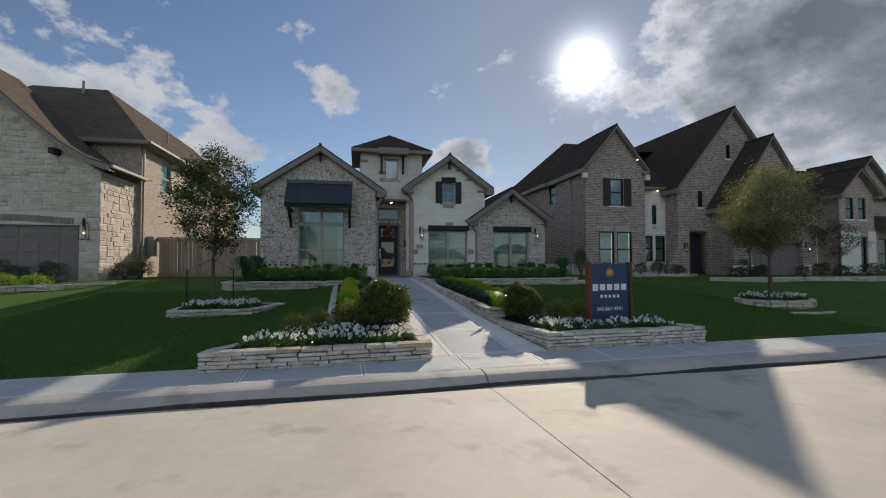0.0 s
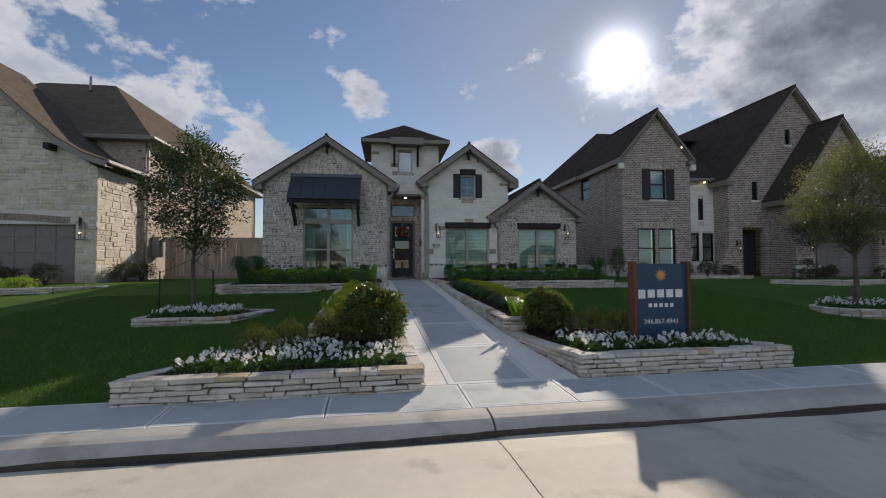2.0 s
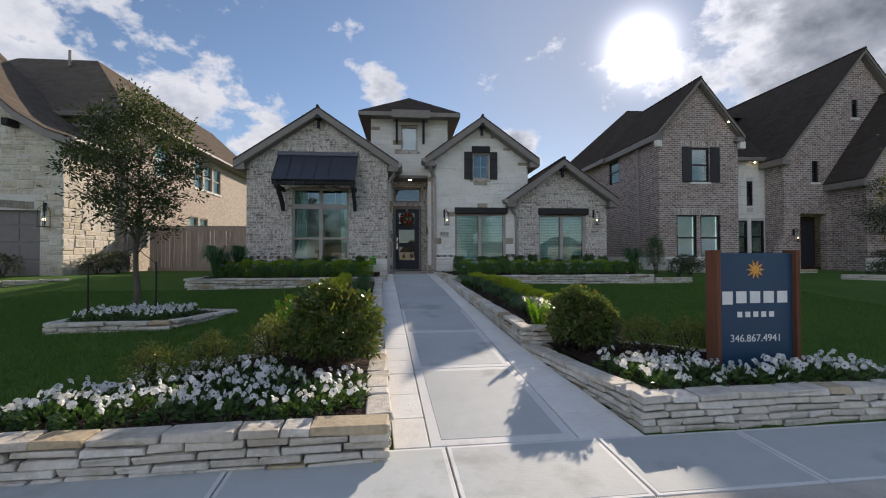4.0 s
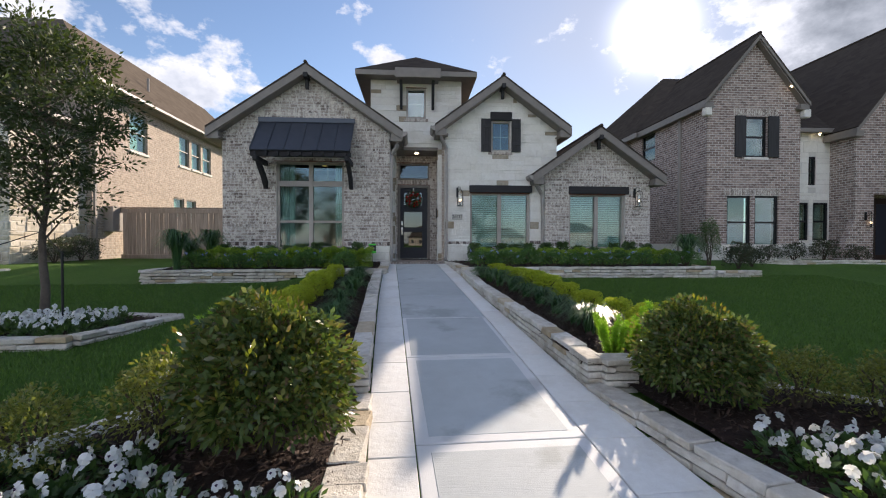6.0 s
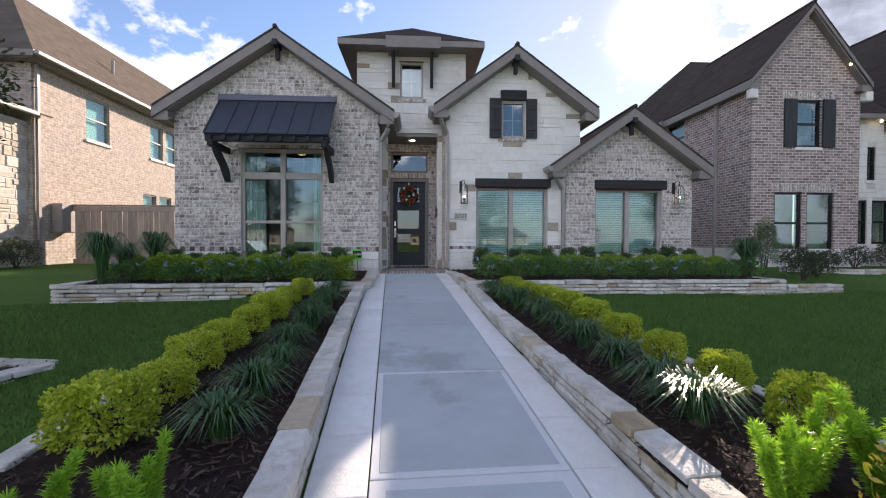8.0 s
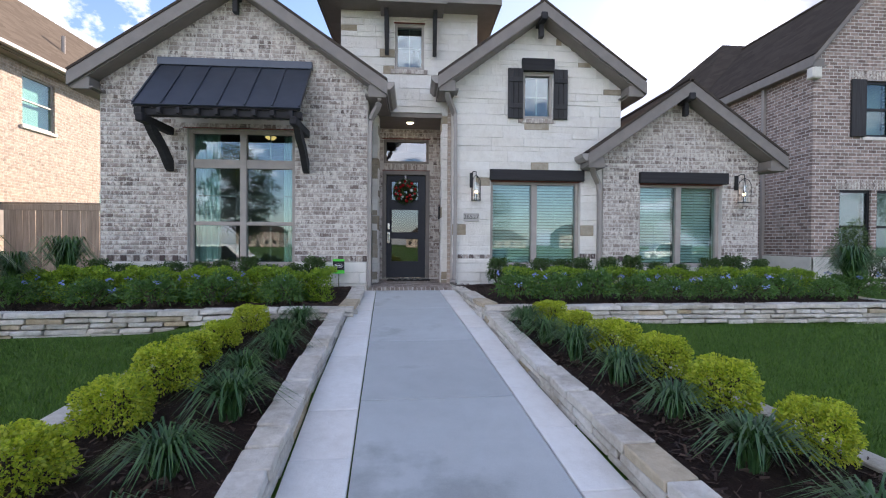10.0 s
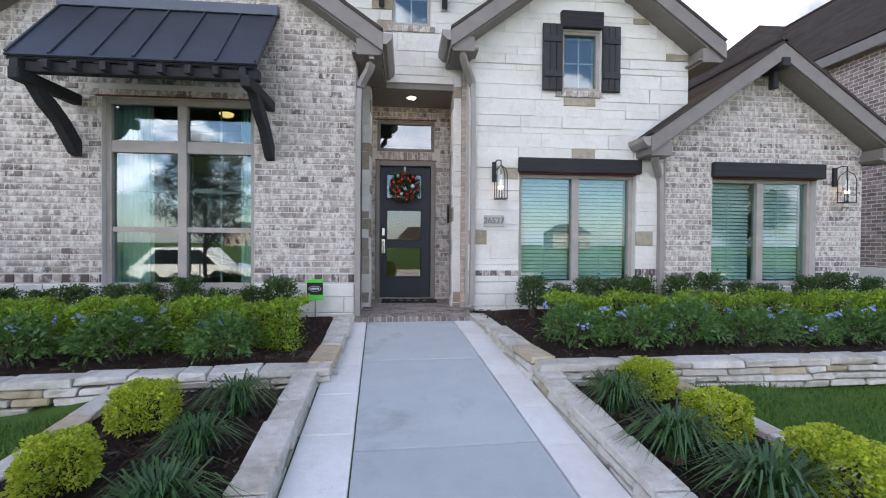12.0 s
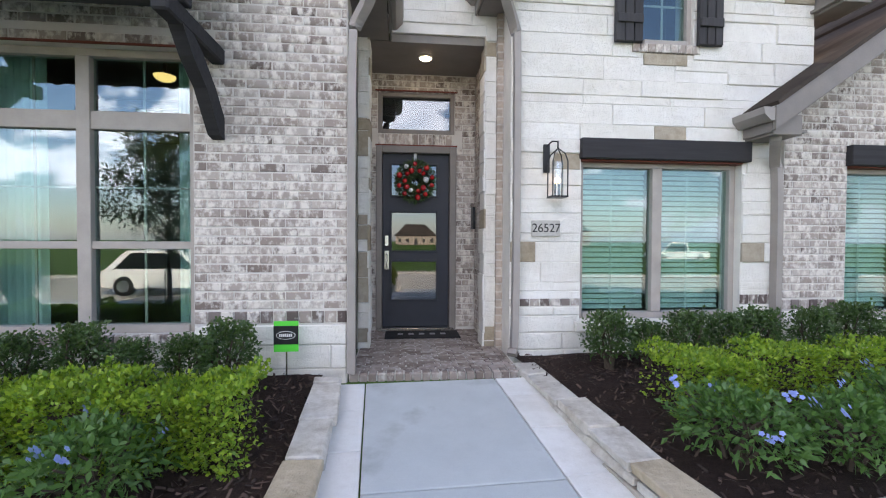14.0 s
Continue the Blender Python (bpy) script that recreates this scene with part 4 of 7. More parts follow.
# entrance tower with the porch opening
POR = (2.16, 3.31, 0.9, 4.21)
bm = bmesh.new()
et = [(0.95, 2.05, 3.48), (4.3, 2.05, 3.48), (4.31, 1.48, 3.96), (6.10, 1.48, 3.96)]
wall_core(bm, et, [POR, WIN5], 18.33, 18.55)
box(bm, 1.48, 1.66, 18.55, 20.8, 4.31, 6.10), box(bm, 3.78, 3.96, 18.55, 20.8, 4.31, 6.10), box(bm, 1.48, 3.96, 20.62, 20.8, 4.31, 6.10)
tower = part("wall", bm, MORTAR_PALE, house)
st = ashlar([(0.95, 2.05, 3.48), (4.3, 2.05, 3.48), (4.31, 1.48, 3.96), (6.10, 1.48, 3.96)], [POR, WIN5], 1.0, 6.08, [0.15, 0.21, 0.12, 0.25], (0.25, 0.8), 0.005, r, 0.012, 0.010)
tan = [i for i in range(len(st)) if st[i][2] < 0.34 and r.random() < 0.22]
lay("stone", [p for i, p in enumerate(st) if i not in tan], LIMESTONE, tower, pose(0, 18.33, 0), 0.03, 0.006)
lay("stone", [st[i] for i in tan], TAN_STONE, tower, pose(0, 18.33, 0), 0.03, 0.006)
for x, face in ((1.48, -90), (3.96, 90)):
    w = ashlar([(4.31, -1.0, 1.0), (6.1, -1.0, 1.0)], [], 4.35, 6.08, [0.17, 0.21, 0.14], (0.3, 0.8), 0.006, r)
    lay("stone", w, LIMESTONE, tower, pose(x, 19.7, 0, 0, 0, face), 0.02, 0.006, limit=0)
# jamb faces of the porch opening
for x, face in ((2.16, 90), (3.31, -90)):
    w = ashlar([(1.0, -0.13, 0.13), (4.21, -0.13, 0.13)], [], 1.06, 4.2, [0.2, 0.26, 0.17], (0.28, 0.3), 0.006, r)
    tan = [p for p in w if r.random() < 0.2]
    lay("stone", [p for p in w if p not in tan], LIMESTONE, tower, pose(x, 18.44, 0, 0, 0, face), 0.02, 0.006)
    lay("stone", tan, TAN_STONE, tower, pose(x, 18.44, 0, 0, 0, face), 0.02, 0.006)
# porch: side walls, back wall with door and transom, ceiling, brick floor
DOOR_HOLE, TRANS = (2.20, 3.11, 1.10, 3.26), (2.20, 3.11, 3.43, 3.92)
bm = bmesh.new()
wall_core(bm, [(0.95, 2.05, 3.42), (4.3, 2.05, 3.42)], [DOOR_HOLE, TRANS], 19.2, 19.4)
box(bm, 1.95, 2.10, 18.56, 19.2, 0.95, 4.3), box(bm, 3.36, 3.5, 18.56, 19.2, 0.95, 4.3)
porch_wall = part("wall", bm, MORTAR, house)
lay("brick", bricks([(0.95, 2.1, 3.36), (4.3, 2.1, 3.36)], [DOOR_HOLE, TRANS, (2.1, 3.2, 3.27, 3.43)], 1.12, 4.12, COURSE, BLEN, 0.0095, r), BRICK, porch_wall, pose(0, 19.2, 0))
lay("soldier_brick", [(2.24 + 0.08 * i, 3.35, 0.07, 0.15, 0.008) for i in range(11)], BRICK, porch_wall, pose(0, 19.2, 0))
for x, face in ((2.10, 90), (3.36, -90)):
    lay("brick", bricks([(0.95, -0.32, 0.32), (4.3, -0.32, 0.32)], [], 1.12, 4.12, COURSE, BLEN, 0.0095, r), BRICK, porch_wall, pose(x, 18.88, 0, 0, 0, face))
simple("porch_ceiling", TRIM, house, [(2.0, 3.45, 18.36, 19.3, 4.13, 4.25)])
porch_floor = simple("porch_floor", MORTAR, house, [(2.06, 3.47, 17.52, 19.25, 0.9, 1.085)], label="brick porch floor in rows")
vs, fs = [], []
rows_ = []
y = 17.50
k = 0
PORCH_PIECES = []
while y < 19.15:
    d = 0.10 if k == 0 else 0.075
    x = 2.07 - (0.05 if k % 2 else 0)
    while x < 3.45:
        w = 0.072 if k == 0 else 0.15
        a, b = max(2.07, x), min(3.46, x + w)
        if b - a > 0.02:
            PORCH_PIECES.append(((a + b) / 2, y + d / 2, b - a - 0.008, d - 0.008, 0.0))
        x += w
    y += d
    k += 1
lay("paving_brick", PORCH_PIECES, PORCH_BRICK, porch_floor, Matrix.Translation((0, 0, 1.097)) @ Matrix.Rotation(radians(-90), 4, "X"), 0.02, 0.003, limit=300)
lay("edge_brick", [(2.10 + 0.073 * i, 1.045, 0.064, 0.085, 0.0) for i in range(19)], PORCH_BRICK, porch_floor, pose(0, 17.5, 0), 0.03, 0.004)

# side and back walls of the house
simple("side_wall", BRICK_PALE, house, [(-2.08, -1.83, 17.79, 32, 0.9, 3.7), (8.87, 9.11, 18.19, 32, 0.9, 3.5), (-1.83, 8.87, 31.75, 32, 0.9, 3.7), (3.42, 3.7, 18.25, 22.0, 0.95, 4.6)])


def gable_roof(x0, x1, tip_z, ax, az, y0, y1, mat=SHINGLE, parent=None, over=0.0, fascia=0.17):
    """Two slopes with a painted fascia, soffit and drip edge."""
    parent = parent or house
    for xa, name in ((x0, "roof_slope"), (x1, "roof_slope")):
        bm = bmesh.new()
        slab(bm, [(xa, y0, tip_z), (ax, y0, az), (ax, y1, az), (xa, y1, tip_z)], 0.035)
        part(name, bm, mat, parent)
        bm = bmesh.new()
        k = Vector((ax - xa, 0, az - tip_z)).normalized()
        prism(bm, [(xa, tip_z - 0.045), (ax, az - 0.045), (ax, az - 0.045 - fascia * 1.2), (xa, tip_z - 0.045 - fascia * 1.2)], y0 + 0.012, y0 + 0.052)
        part("fascia", bm, TRIM, parent)
        bm = bmesh.new()
        xs = xa - 0.03 if xa > ax else xa + 0.03
        prism(bm, [(xs, tip_z - 0.125 - fascia * 0.5), (ax, az - 0.125 - fascia * 0.5), (ax, az - 0.17 - fascia * 0.5), (xs, tip_z - 0.17 - fascia * 0.5)], y0 + 0.052, y0 + 0.62)
        part("soffit", bm, TRIM, parent)
        s = 1 if xa > ax else -1
        simple("eave_return", TRIM, parent, [(min(xa - s * 0.022, xa - s * 0.30), max(xa - s * 0.022, xa - s * 0.30), y0 + 0.055, y0 + 0.42, tip_z - 0.285, tip_z - 0.10)], 0.006)
        # level eave board
        s = 1 if xa > ax else -1
        simple("eave_board", TRIM, parent, [(min(xa - s * 0.02, xa), max(xa, xa - s * 0.02), y0 + 0.056, y1, tip_z - 0.26, tip_z - 0.04), (min(xa - s * 0.35, xa - s * 0.03), max(xa - s * 0.03, xa - s * 0.35), y0 + 0.06, y1, tip_z - 0.26, tip_z - 0.235)])
    bm = bmesh.new()
    tube(bm, [(ax, y0, az + 0.005), (ax, y1, az + 0.005)], 0.05, 6)
    part("ridge_cap", bm, mat, parent)


gable_roof(-2.38, 2.38, 4.40, 0.01, 6.0, 17.2, 24.0)
gable_roof(3.20, 6.82, 4.67, 5.0, 5.98, 17.6, 24.0)
gable_roof(5.78, 9.40, 3.42, 7.6, 4.69, 17.55, 24.0)
# hipped main roof behind
bm = bmesh.new()
A, B, C, D = (-2.4, 19.6, 3.75), (9.5, 19.6, 3.75), (9.5, 32.3, 3.75), (-2.4, 32.3, 3.75)
R0, R1 = (1.5, 24.5, 6.0), (5.6, 24.5, 6.0)
for q in ((A, B, R1, R0), (B, C, R1, R1), (C, D, R0, R1), (D, A, R0, R0)):
    vv = []
    for p in q:
        if p not in vv:
            vv.append(p)
    bm.faces.new([bm.verts.new(p) for p in vv])
box(bm, -2.4, 9.5, 19.6, 32.3, 3.6, 3.74)
part("roof", bm, SHINGLE, house)
# tower roof
bm = bmesh.new()
T = [(1.12, 17.90, 6.14), (4.33, 17.90, 6.14), (4.33, 21.1, 6.14), (1.12, 21.1, 6.14)]
ap = (2.72, 19.5, 7.15)
for i in range(4):
    bm.faces.new([bm.verts.new(p) for p in (T[i], T[(i + 1) % 4], ap)])
box(bm, 1.14, 4.31, 17.92, 21.08, 6.10, 6.135)
part("roof", bm, SHINGLE, house, "low hipped tower roof")
simple("fascia", TRIM, house, [(1.12, 4.33, 17.90, 17.94, 6.0, 6.13), (1.12, 1.16, 17.94, 21.06, 6.0, 6.13), (4.29, 4.33, 17.94, 21.06, 6.0, 6.13), (1.12, 4.33, 21.06, 21.1, 6.0, 6.13)])
simple("soffit", TRIM, house, [(1.16, 4.29, 17.94, 18.33, 6.02, 6.05), (1.16, 1.48, 18.33, 21.06, 6.02, 6.05), (3.96, 4.29, 18.33, 21.06, 6.02, 6.05)])
# hood over the tower window, on two brackets
hood = simple("window_hood", TRIM, house, [(2.20, 3.32, 17.84, 18.34, 5.93, 6.00), (2.16, 3.36, 17.80, 17.84, 5.92, 6.17)], 0.006)
for x in (2.31, 3.17):
    bm = bmesh.new()
    prism(bm, [(18.30, 5.22), (18.24, 5.20), (18.12, 5.55), (18.02, 5.93), (18.30, 5.93)], x - 0.035, x + 0.035, "x")
    part("bracket", bm, BEAM, house)
# gable brackets
for x, y, z in ((0.01, 17.22, 5.66), (5.0, 17.62, 5.66), (7.6, 17.57, 4.36)):
    simple("gable_bracket", BEAM, house, [(x - 0.055, x + 0.055, y - 0.04, y + 0.34, z - 0.03, z + 0.09), (x - 0.04, x + 0.04, y + 0.12, y + 0.22, z - 0.26, z - 0.03)], 0.01)


def window(name, x0, x1, z0, z1, y, label, mullions=(), rails=(), bars=(), depth=0.11, frame_w=0.06, mat=FRAME, glass=GLASS, parent=None, sash=0.0):
    """A framed window set back in its opening, with mullions, rails and thin bars."""
    win = new(name)
    tagged(win, label)
    hang(win, parent or house)
    win.matrix_basis = Matrix()
    yy = y + depth
    b = [(x0, x0 + frame_w, yy - 0.03, yy + 0.06, z0, z1), (x1 - frame_w, x1, yy - 0.03, yy + 0.06, z0, z1), (x0 + frame_w, x1 - frame_w, yy - 0.03, yy + 0.06, z1 - frame_w, z1), (x0 + frame_w, x1 - frame_w, yy - 0.05, yy + 0.06, z0, z0 + frame_w)]
    simple("window_frame", mat, win, b, 0.004)
    for m in mullions:
        simple("mullion", mat, win, [(m - 0.05, m + 0.05, yy - 0.034, yy + 0.05, z0 + frame_w, z1 - frame_w)], 0.004)
    for zr, hw in rails:
        simple("rail", mat, win, [(x0 + frame_w, x1 - frame_w, yy - 0.02, yy + 0.04, zr - hw, zr + hw)], 0.004)
    cols = [x0 + frame_w] + [q for m in mullions for q in (m - 0.05, m + 0.05)] + [x1 - frame_w]
    cols = list(zip(cols[::2], cols[1::2]))
    zz = [z0 + frame_w] + [q for zr, hw in sorted(rails) for q in (zr - hw, zr + hw)] + [z1 - frame_w]
    zz = list(zip(zz[::2], zz[1::2]))
    for a, c in cols:
        for e, f in zz:
            pane = simple("pane", glass, win, [(a - 0.004, c + 0.004, yy + 0.018, yy + 0.022, e - 0.004, f + 0.004)])
            pane.visible_shadow = False
    for bx0, bx1, bz0, bz1 in bars:
        simple("glazing_bar", mat, win, [(bx0, bx1, yy + 0.026, yy + 0.034, bz0, bz1)])
    return win


w1 = window("window", *WIN1, 17.5, "tall pale-framed window with a row of upper lights", (0.055,), ((2.12, 0.03), (3.08, 0.07)),
            [(-0.34, -0.322, 3.15, 3.56), (0.46, 0.478, 3.15, 3.56), (-0.34, -0.322, 2.15, 3.01), (0.46, 0.478, 2.15, 3.01), (-0.34, -0.322, 1.5, 2.09), (0.46, 0.478, 1.5, 2.09), (-0.72, 0.0, 2.56, 2.575), (0.1, 0.83, 2.56, 2.575)], depth=0.10)
w2 = window("window", *WIN2, 17.96, "pale-framed double window with closed blinds", (4.97,))
w3 = window("window", *WIN3, 17.9, "pale-framed double window with closed blinds", (7.64,))
w4 = window("window", *WIN4, 17.96, "small shuttered attic window with bars", (), (), [(4.985, 5.005, 4.1, 4.8), (4.78, 5.21, 4.44, 4.46)], 0.06, 0.045)
w5 = window("window", *WIN5, 18.33, "small tower window with bars", (), (), [(2.705, 2.725, 5.04, 5.76), (2.5, 2.93, 5.39, 5.41)], 0.06, 0.045)
w6 = window("transom_window", *TRANS, 19.2, "transom window above the front door", (), (), [(2.65, 2.66, 3.5, 3.86)], 0.05, 0.05, TRIM, DOOR_GLASS)
lay("sill_brick", [(4.68 + 0.075 * i, 4.0, 0.066, 0.08, 0.03) for i in range(9)], BRICK, wall_2, pose(0, 17.96, 0), 0.06)
lay("sill_brick", [(2.41 + 0.075 * i, 4.94, 0.066, 0.08, 0.03) for i in range(9)], BRICK, tower, pose(0, 18.33, 0), 0.06)
lay("sill_stone", [(4.98, 3.90, 0.44, 0.11, 0.016)], TAN_STONE, wall_2, pose(0, 17.96, 0), 0.03)
simple("sill", LIMESTONE, house, [(4.1, 5.85, 17.88, 18.02, 1.32, 1.415), (6.80, 8.48, 17.82, 17.97, 1.32, 1.415)], 0.01)
# rust-red steel lintels
RUST = plain("red_oxide_steel", (0.17, 0.035, 0.02), 0.7)
for x0, x1, y, z in ((-0.84, 0.95, 17.48, 3.622), (2.17, 3.14, 19.175, 3.283), (2.17, 3.14, 19.175, 3.922), (2.43, 3.0, 18.30, 5.812), (4.16, 5.79, 17.945, 2.925), (6.86, 8.42, 17.885, 2.905)):
    simple("steel_lintel", RUST, house, [(x0, x1, y, y + 0.10, z, z + 0.014)])
# timber lintels
for x0, x1, y, z0, z1 in ((4.14, 5.84, 17.96, 2.94, 3.13), (6.84, 8.50, 17.90, 2.92, 3.12), (4.70, 5.28, 17.96, 4.87, 5.09)):
    simple("timber_lintel", BEAM, house, [(x0, x1, y - 0.075, y + 0.05, z0, z1)], 0.008)
# shutters
for x0, x1 in ((4.45, 4.72), (5.27, 5.52)):
    sh = simple("shutter", SHUTTER, house, [(x0, x1, 17.90, 17.925, 4.03, 4.91)], 0.003, "charcoal board shutter")
    for i in range(3):
        w = (x1 - x0) / 3
        simple("board", SHUTTER, sh, [(x0 + i * w + 0.004, x0 + (i + 1) * w - 0.004, 17.885, 17.905, 4.035, 4.905)], 0.004)
    for z in (4.2, 4.66):
        simple("batten", SHUTTER, sh, [(x0 + 0.01, x1 - 0.01, 17.865, 17.886, z, z + 0.08)], 0.004)
# gutters and downspouts
for pts in ([(2.25, 17.30, 4.22), (2.25, 17.34, 4.02), (2.12, 17.46, 3.86), (2.09, 17.46, 3.75), (2.09, 17.46, 1.12)],
            [(3.36, 17.72, 4.50), (3.36, 17.74, 4.33), (3.50, 17.92, 4.12), (3.53, 17.92, 4.0), (3.53, 17.92, 1.22), (3.48, 17.84, 1.13)],
            [(5.90, 17.68, 3.24), (5.90, 17.70, 3.10), (6.08, 17.90, 2.94), (6.12, 17.90, 2.85), (6.12, 17.90, 1.15)]):
    for _ in range(2):
        pts = [pts[0]] + [Vector(a).lerp(Vector(b), k) for a, b in zip(pts, pts[1:]) for k in (0.25, 0.75)] + [pts[-1]]
    bm = bmesh.new()
    tube(bm, pts, 0.04, flat=(0.085, 0.06))
    part("downspout", bm, GUTTER, house, "square taupe downspout")
for x, z, y0 in ((2.383, 4.36, 17.22), (3.197, 4.63, 17.62), (5.777, 3.38, 17.57)):
    s = 1 if x < 2.5 else -1
    bm = bmesh.new()
    prism(bm, [(x, z - 0.01), (x + s * 0.11, z - 0.01), (x + s * 0.10, z - 0.07), (x + s * 0.04, z - 0.13), (x, z - 0.13)], y0, y0 + 3.0)
    part("gutter", bm, GUTTER, house)
# front door with three lights
door = new("door")
tagged(door, "blue-black panelled front door with three glass lights, closed")
hang(door, house)
simple("door_frame", TRIM, door, [(2.18, 2.25, 19.16, 19.34, 1.10, 3.28), (3.05, 3.13, 19.16, 19.34, 1.10, 3.28), (2.25, 3.05, 19.16, 19.34, 3.20, 3.28)], 0.005)
simple("threshold", CHROME, door, [(2.2, 3.1, 19.12, 19.34, 1.09, 1.125)], 0.004)
LIGHTS = [(2.70, 3.07), (2.04, 2.50), (1.45, 1.91)]
bm = bmesh.new()
wall_core(bm, [(1.13, 2.255, 3.045), (3.195, 2.255, 3.045)], [(2.36, 2.90, a, b) for a, b in LIGHTS], 19.24, 19.29)
part("door_leaf", bm, DOOR, door)
for a, b in LIGHTS:
    simple("door_light", DOOR_GLASS, door, [(2.36, 2.90, 19.262, 19.267, a, b)])
    simple("moulding", DOOR, door, [(2.34, 2.362, 19.228, 19.25, a - 0.02, b + 0.02), (2.898, 2.92, 19.228, 19.25, a - 0.02, b + 0.02), (2.362, 2.898, 19.228, 19.25, b - 0.002, b + 0.02), (2.362, 2.898, 19.228, 19.25, a - 0.02, a + 0.002)], 0.003)
bm = bmesh.new()
box(bm, 2.285, 2.325, 19.205, 19.245, 2.10, 2.22)
box(bm, 2.28, 2.33, 19.215, 19.245, 1.82, 2.04)
tube(bm, [(2.305, 19.22, 2.0), (2.305, 19.16, 1.98), (2.305, 19.15, 1.9), (2.305, 19.17, 1.82), (2.305, 19.22, 1.80)], 0.011, 8)
part("door_handle", bm, CHROME, door, "brushed nickel handle and lock")
# recessed porch lamp
lamp = thing("recessed_lamp", "lit recessed lamp in the porch ceiling", "ceiling light", (2.73, 18.7, 4.12))
bm = bmesh.new()
bmesh.ops.create_cone(bm, segments=24, radius1=0.075, radius2=0.075, depth=0.012, cap_ends=True, matrix=Matrix.Translation((2.73, 18.7, 4.124)))
part("trim_ring", bm, STUCCO, lamp)
bm = bmesh.new()
bmesh.ops.create_cone(bm, segments=24, radius1=0.055, radius2=0.055, depth=0.01, cap_ends=True, matrix=Matrix.Translation((2.73, 18.7, 4.115)))
part("lamp_face", bm, glow_mat("warm_lamp", (1.0, 0.82, 0.55), 14.0), lamp)

# standing-seam awning over the tall window
awning = thing("awning", "dark standing-seam metal awning on timber brackets", "awning", (0.0, 17.1, 3.7))
bm = bmesh.new()
slab(bm, [(-1.17, 16.74, 3.76), (1.16, 16.74, 3.76), (1.16, 17.47, 4.62), (-1.17, 17.47, 4.62)], 0.02)
part("metal_sheet", bm, METAL_ROOF, awning)
for i in range(7):
    x = -1.155 + i * 2.30 / 6
    bm = bmesh.new()
    slab(bm, [(x - 0.012, 16.74, 3.79), (x + 0.012, 16.74, 3.79), (x + 0.012, 17.47, 4.65), (x - 0.012, 17.47, 4.65)], 0.035)
    part("seam", bm, METAL_ROOF, awning)
bm = bmesh.new()
slab(bm, [(-1.16, 16.76, 3.735), (1.15, 16.76, 3.735), (1.15, 17.47, 4.575), (-1.16, 17.47, 4.575)], 0.02)
part("deck", bm, BEAM, awning, "dark boarded underside")
simple("flashing", METAL_ROOF, awning, [(-1.19, 1.18, 17.41, 17.485, 4.58, 4.70)], 0.006)
simple("front_beam", BEAM, awning, [(-1.17, 1.16, 16.80, 16.90, 3.62, 3.73)], 0.008)
for i in range(9):
    x = -1.05 + i * 0.26
    bm = bmesh.new()
    box(bm, x - 0.028, x + 0.028, 16.72, 16.80, 3.635, 3.715)
    slab(bm, [(x - 0.025, 16.80, 3.72), (x + 0.025, 16.80, 3.72), (x + 0.025, 17.47, 4.50), (x - 0.025, 17.47, 4.50)], 0.07)
    part("rafter_tail", bm, BEAM, awning)
for x in (-1.02, 1.08):
    br = simple("bracket", BEAM, awning, [(x - 0.05, x + 0.05, 16.66, 17.49, 3.50, 3.62)], 0.012, "heavy dark timber bracket")
    bm = bmesh.new()
    prism(bm, [(17.485, 2.93), (17.40, 2.95), (17.18, 3.22), (16.98, 3.36), (16.84, 3.51), (16.98, 3.51), (17.12, 3.44), (17.32, 3.28), (17.485, 3.10)], x - 0.045, x + 0.045, "x")
    part("brace", bm, BEAM, br)

# rooms behind the windows, blinds and curtains
simple("room", ROOM, house, [(-1.4, 1.5, 21.0, 21.1, 1.3, 4.0), (-1.5, -1.4, 17.79, 21.1, 1.3, 4.0), (1.5, 1.6, 17.79, 21.1, 1.3, 4.0), (-1.5, 1.6, 17.79, 21.1, 4.0, 4.1)], label="dim room behind the tall window")
simple("room", ROOM, house, [(3.75, 8.8, 19.9, 20.0, 1.2, 3.3), (3.71, 3.75, 18.25, 20.0, 1.2, 3.3), (8.8, 8.86, 18.2, 20.0, 1.2, 3.3), (3.75, 8.8, 18.25, 19.9, 3.3, 3.35)], label="dim room behind the blinds")
# near-black walls stand in for the shade of the unlit hall and attic
UNLIT_WALL = plain("painted_room_shade", (0.035, 0.035, 0.04), 0.9)
simple("room", UNLIT_WALL, house, [(1.6, 3.7, 22.5, 22.6, 1.0, 4.3), (1.6, 1.7, 19.41, 22.5, 1.0, 4.3), (3.42, 3.52, 19.41, 22.5, 1.0, 4.3), (1.6, 3.7, 19.41, 22.5, 4.3, 4.35)], label="hall behind the front door, near-black in place of shade")
# closed boxes added behind the two small windows to keep them dark
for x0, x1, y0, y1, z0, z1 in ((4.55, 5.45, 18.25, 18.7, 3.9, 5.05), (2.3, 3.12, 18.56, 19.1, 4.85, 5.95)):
    simple("attic_room", UNLIT_WALL, house, [(x0, x1, y1, y1 + 0.05, z0, z1), (x0 - 0.05, x0, y0, y1, z0, z1), (x1, x1 + 0.05, y0, y1, z0, z1), (x0, x1, y0, y1, z1, z1 + 0.05), (x0, x1, y0, y1, z0 - 0.05, z0)])
simple("room_floor", FLOOR_IN, house, [(-1.4, 1.5, 17.79, 21.0, 1.25, 1.3), (3.75, 8.8, 18.25, 19.9, 1.15, 1.2), (1.7, 3.42, 19.41, 22.5, 1.03, 1.07)])


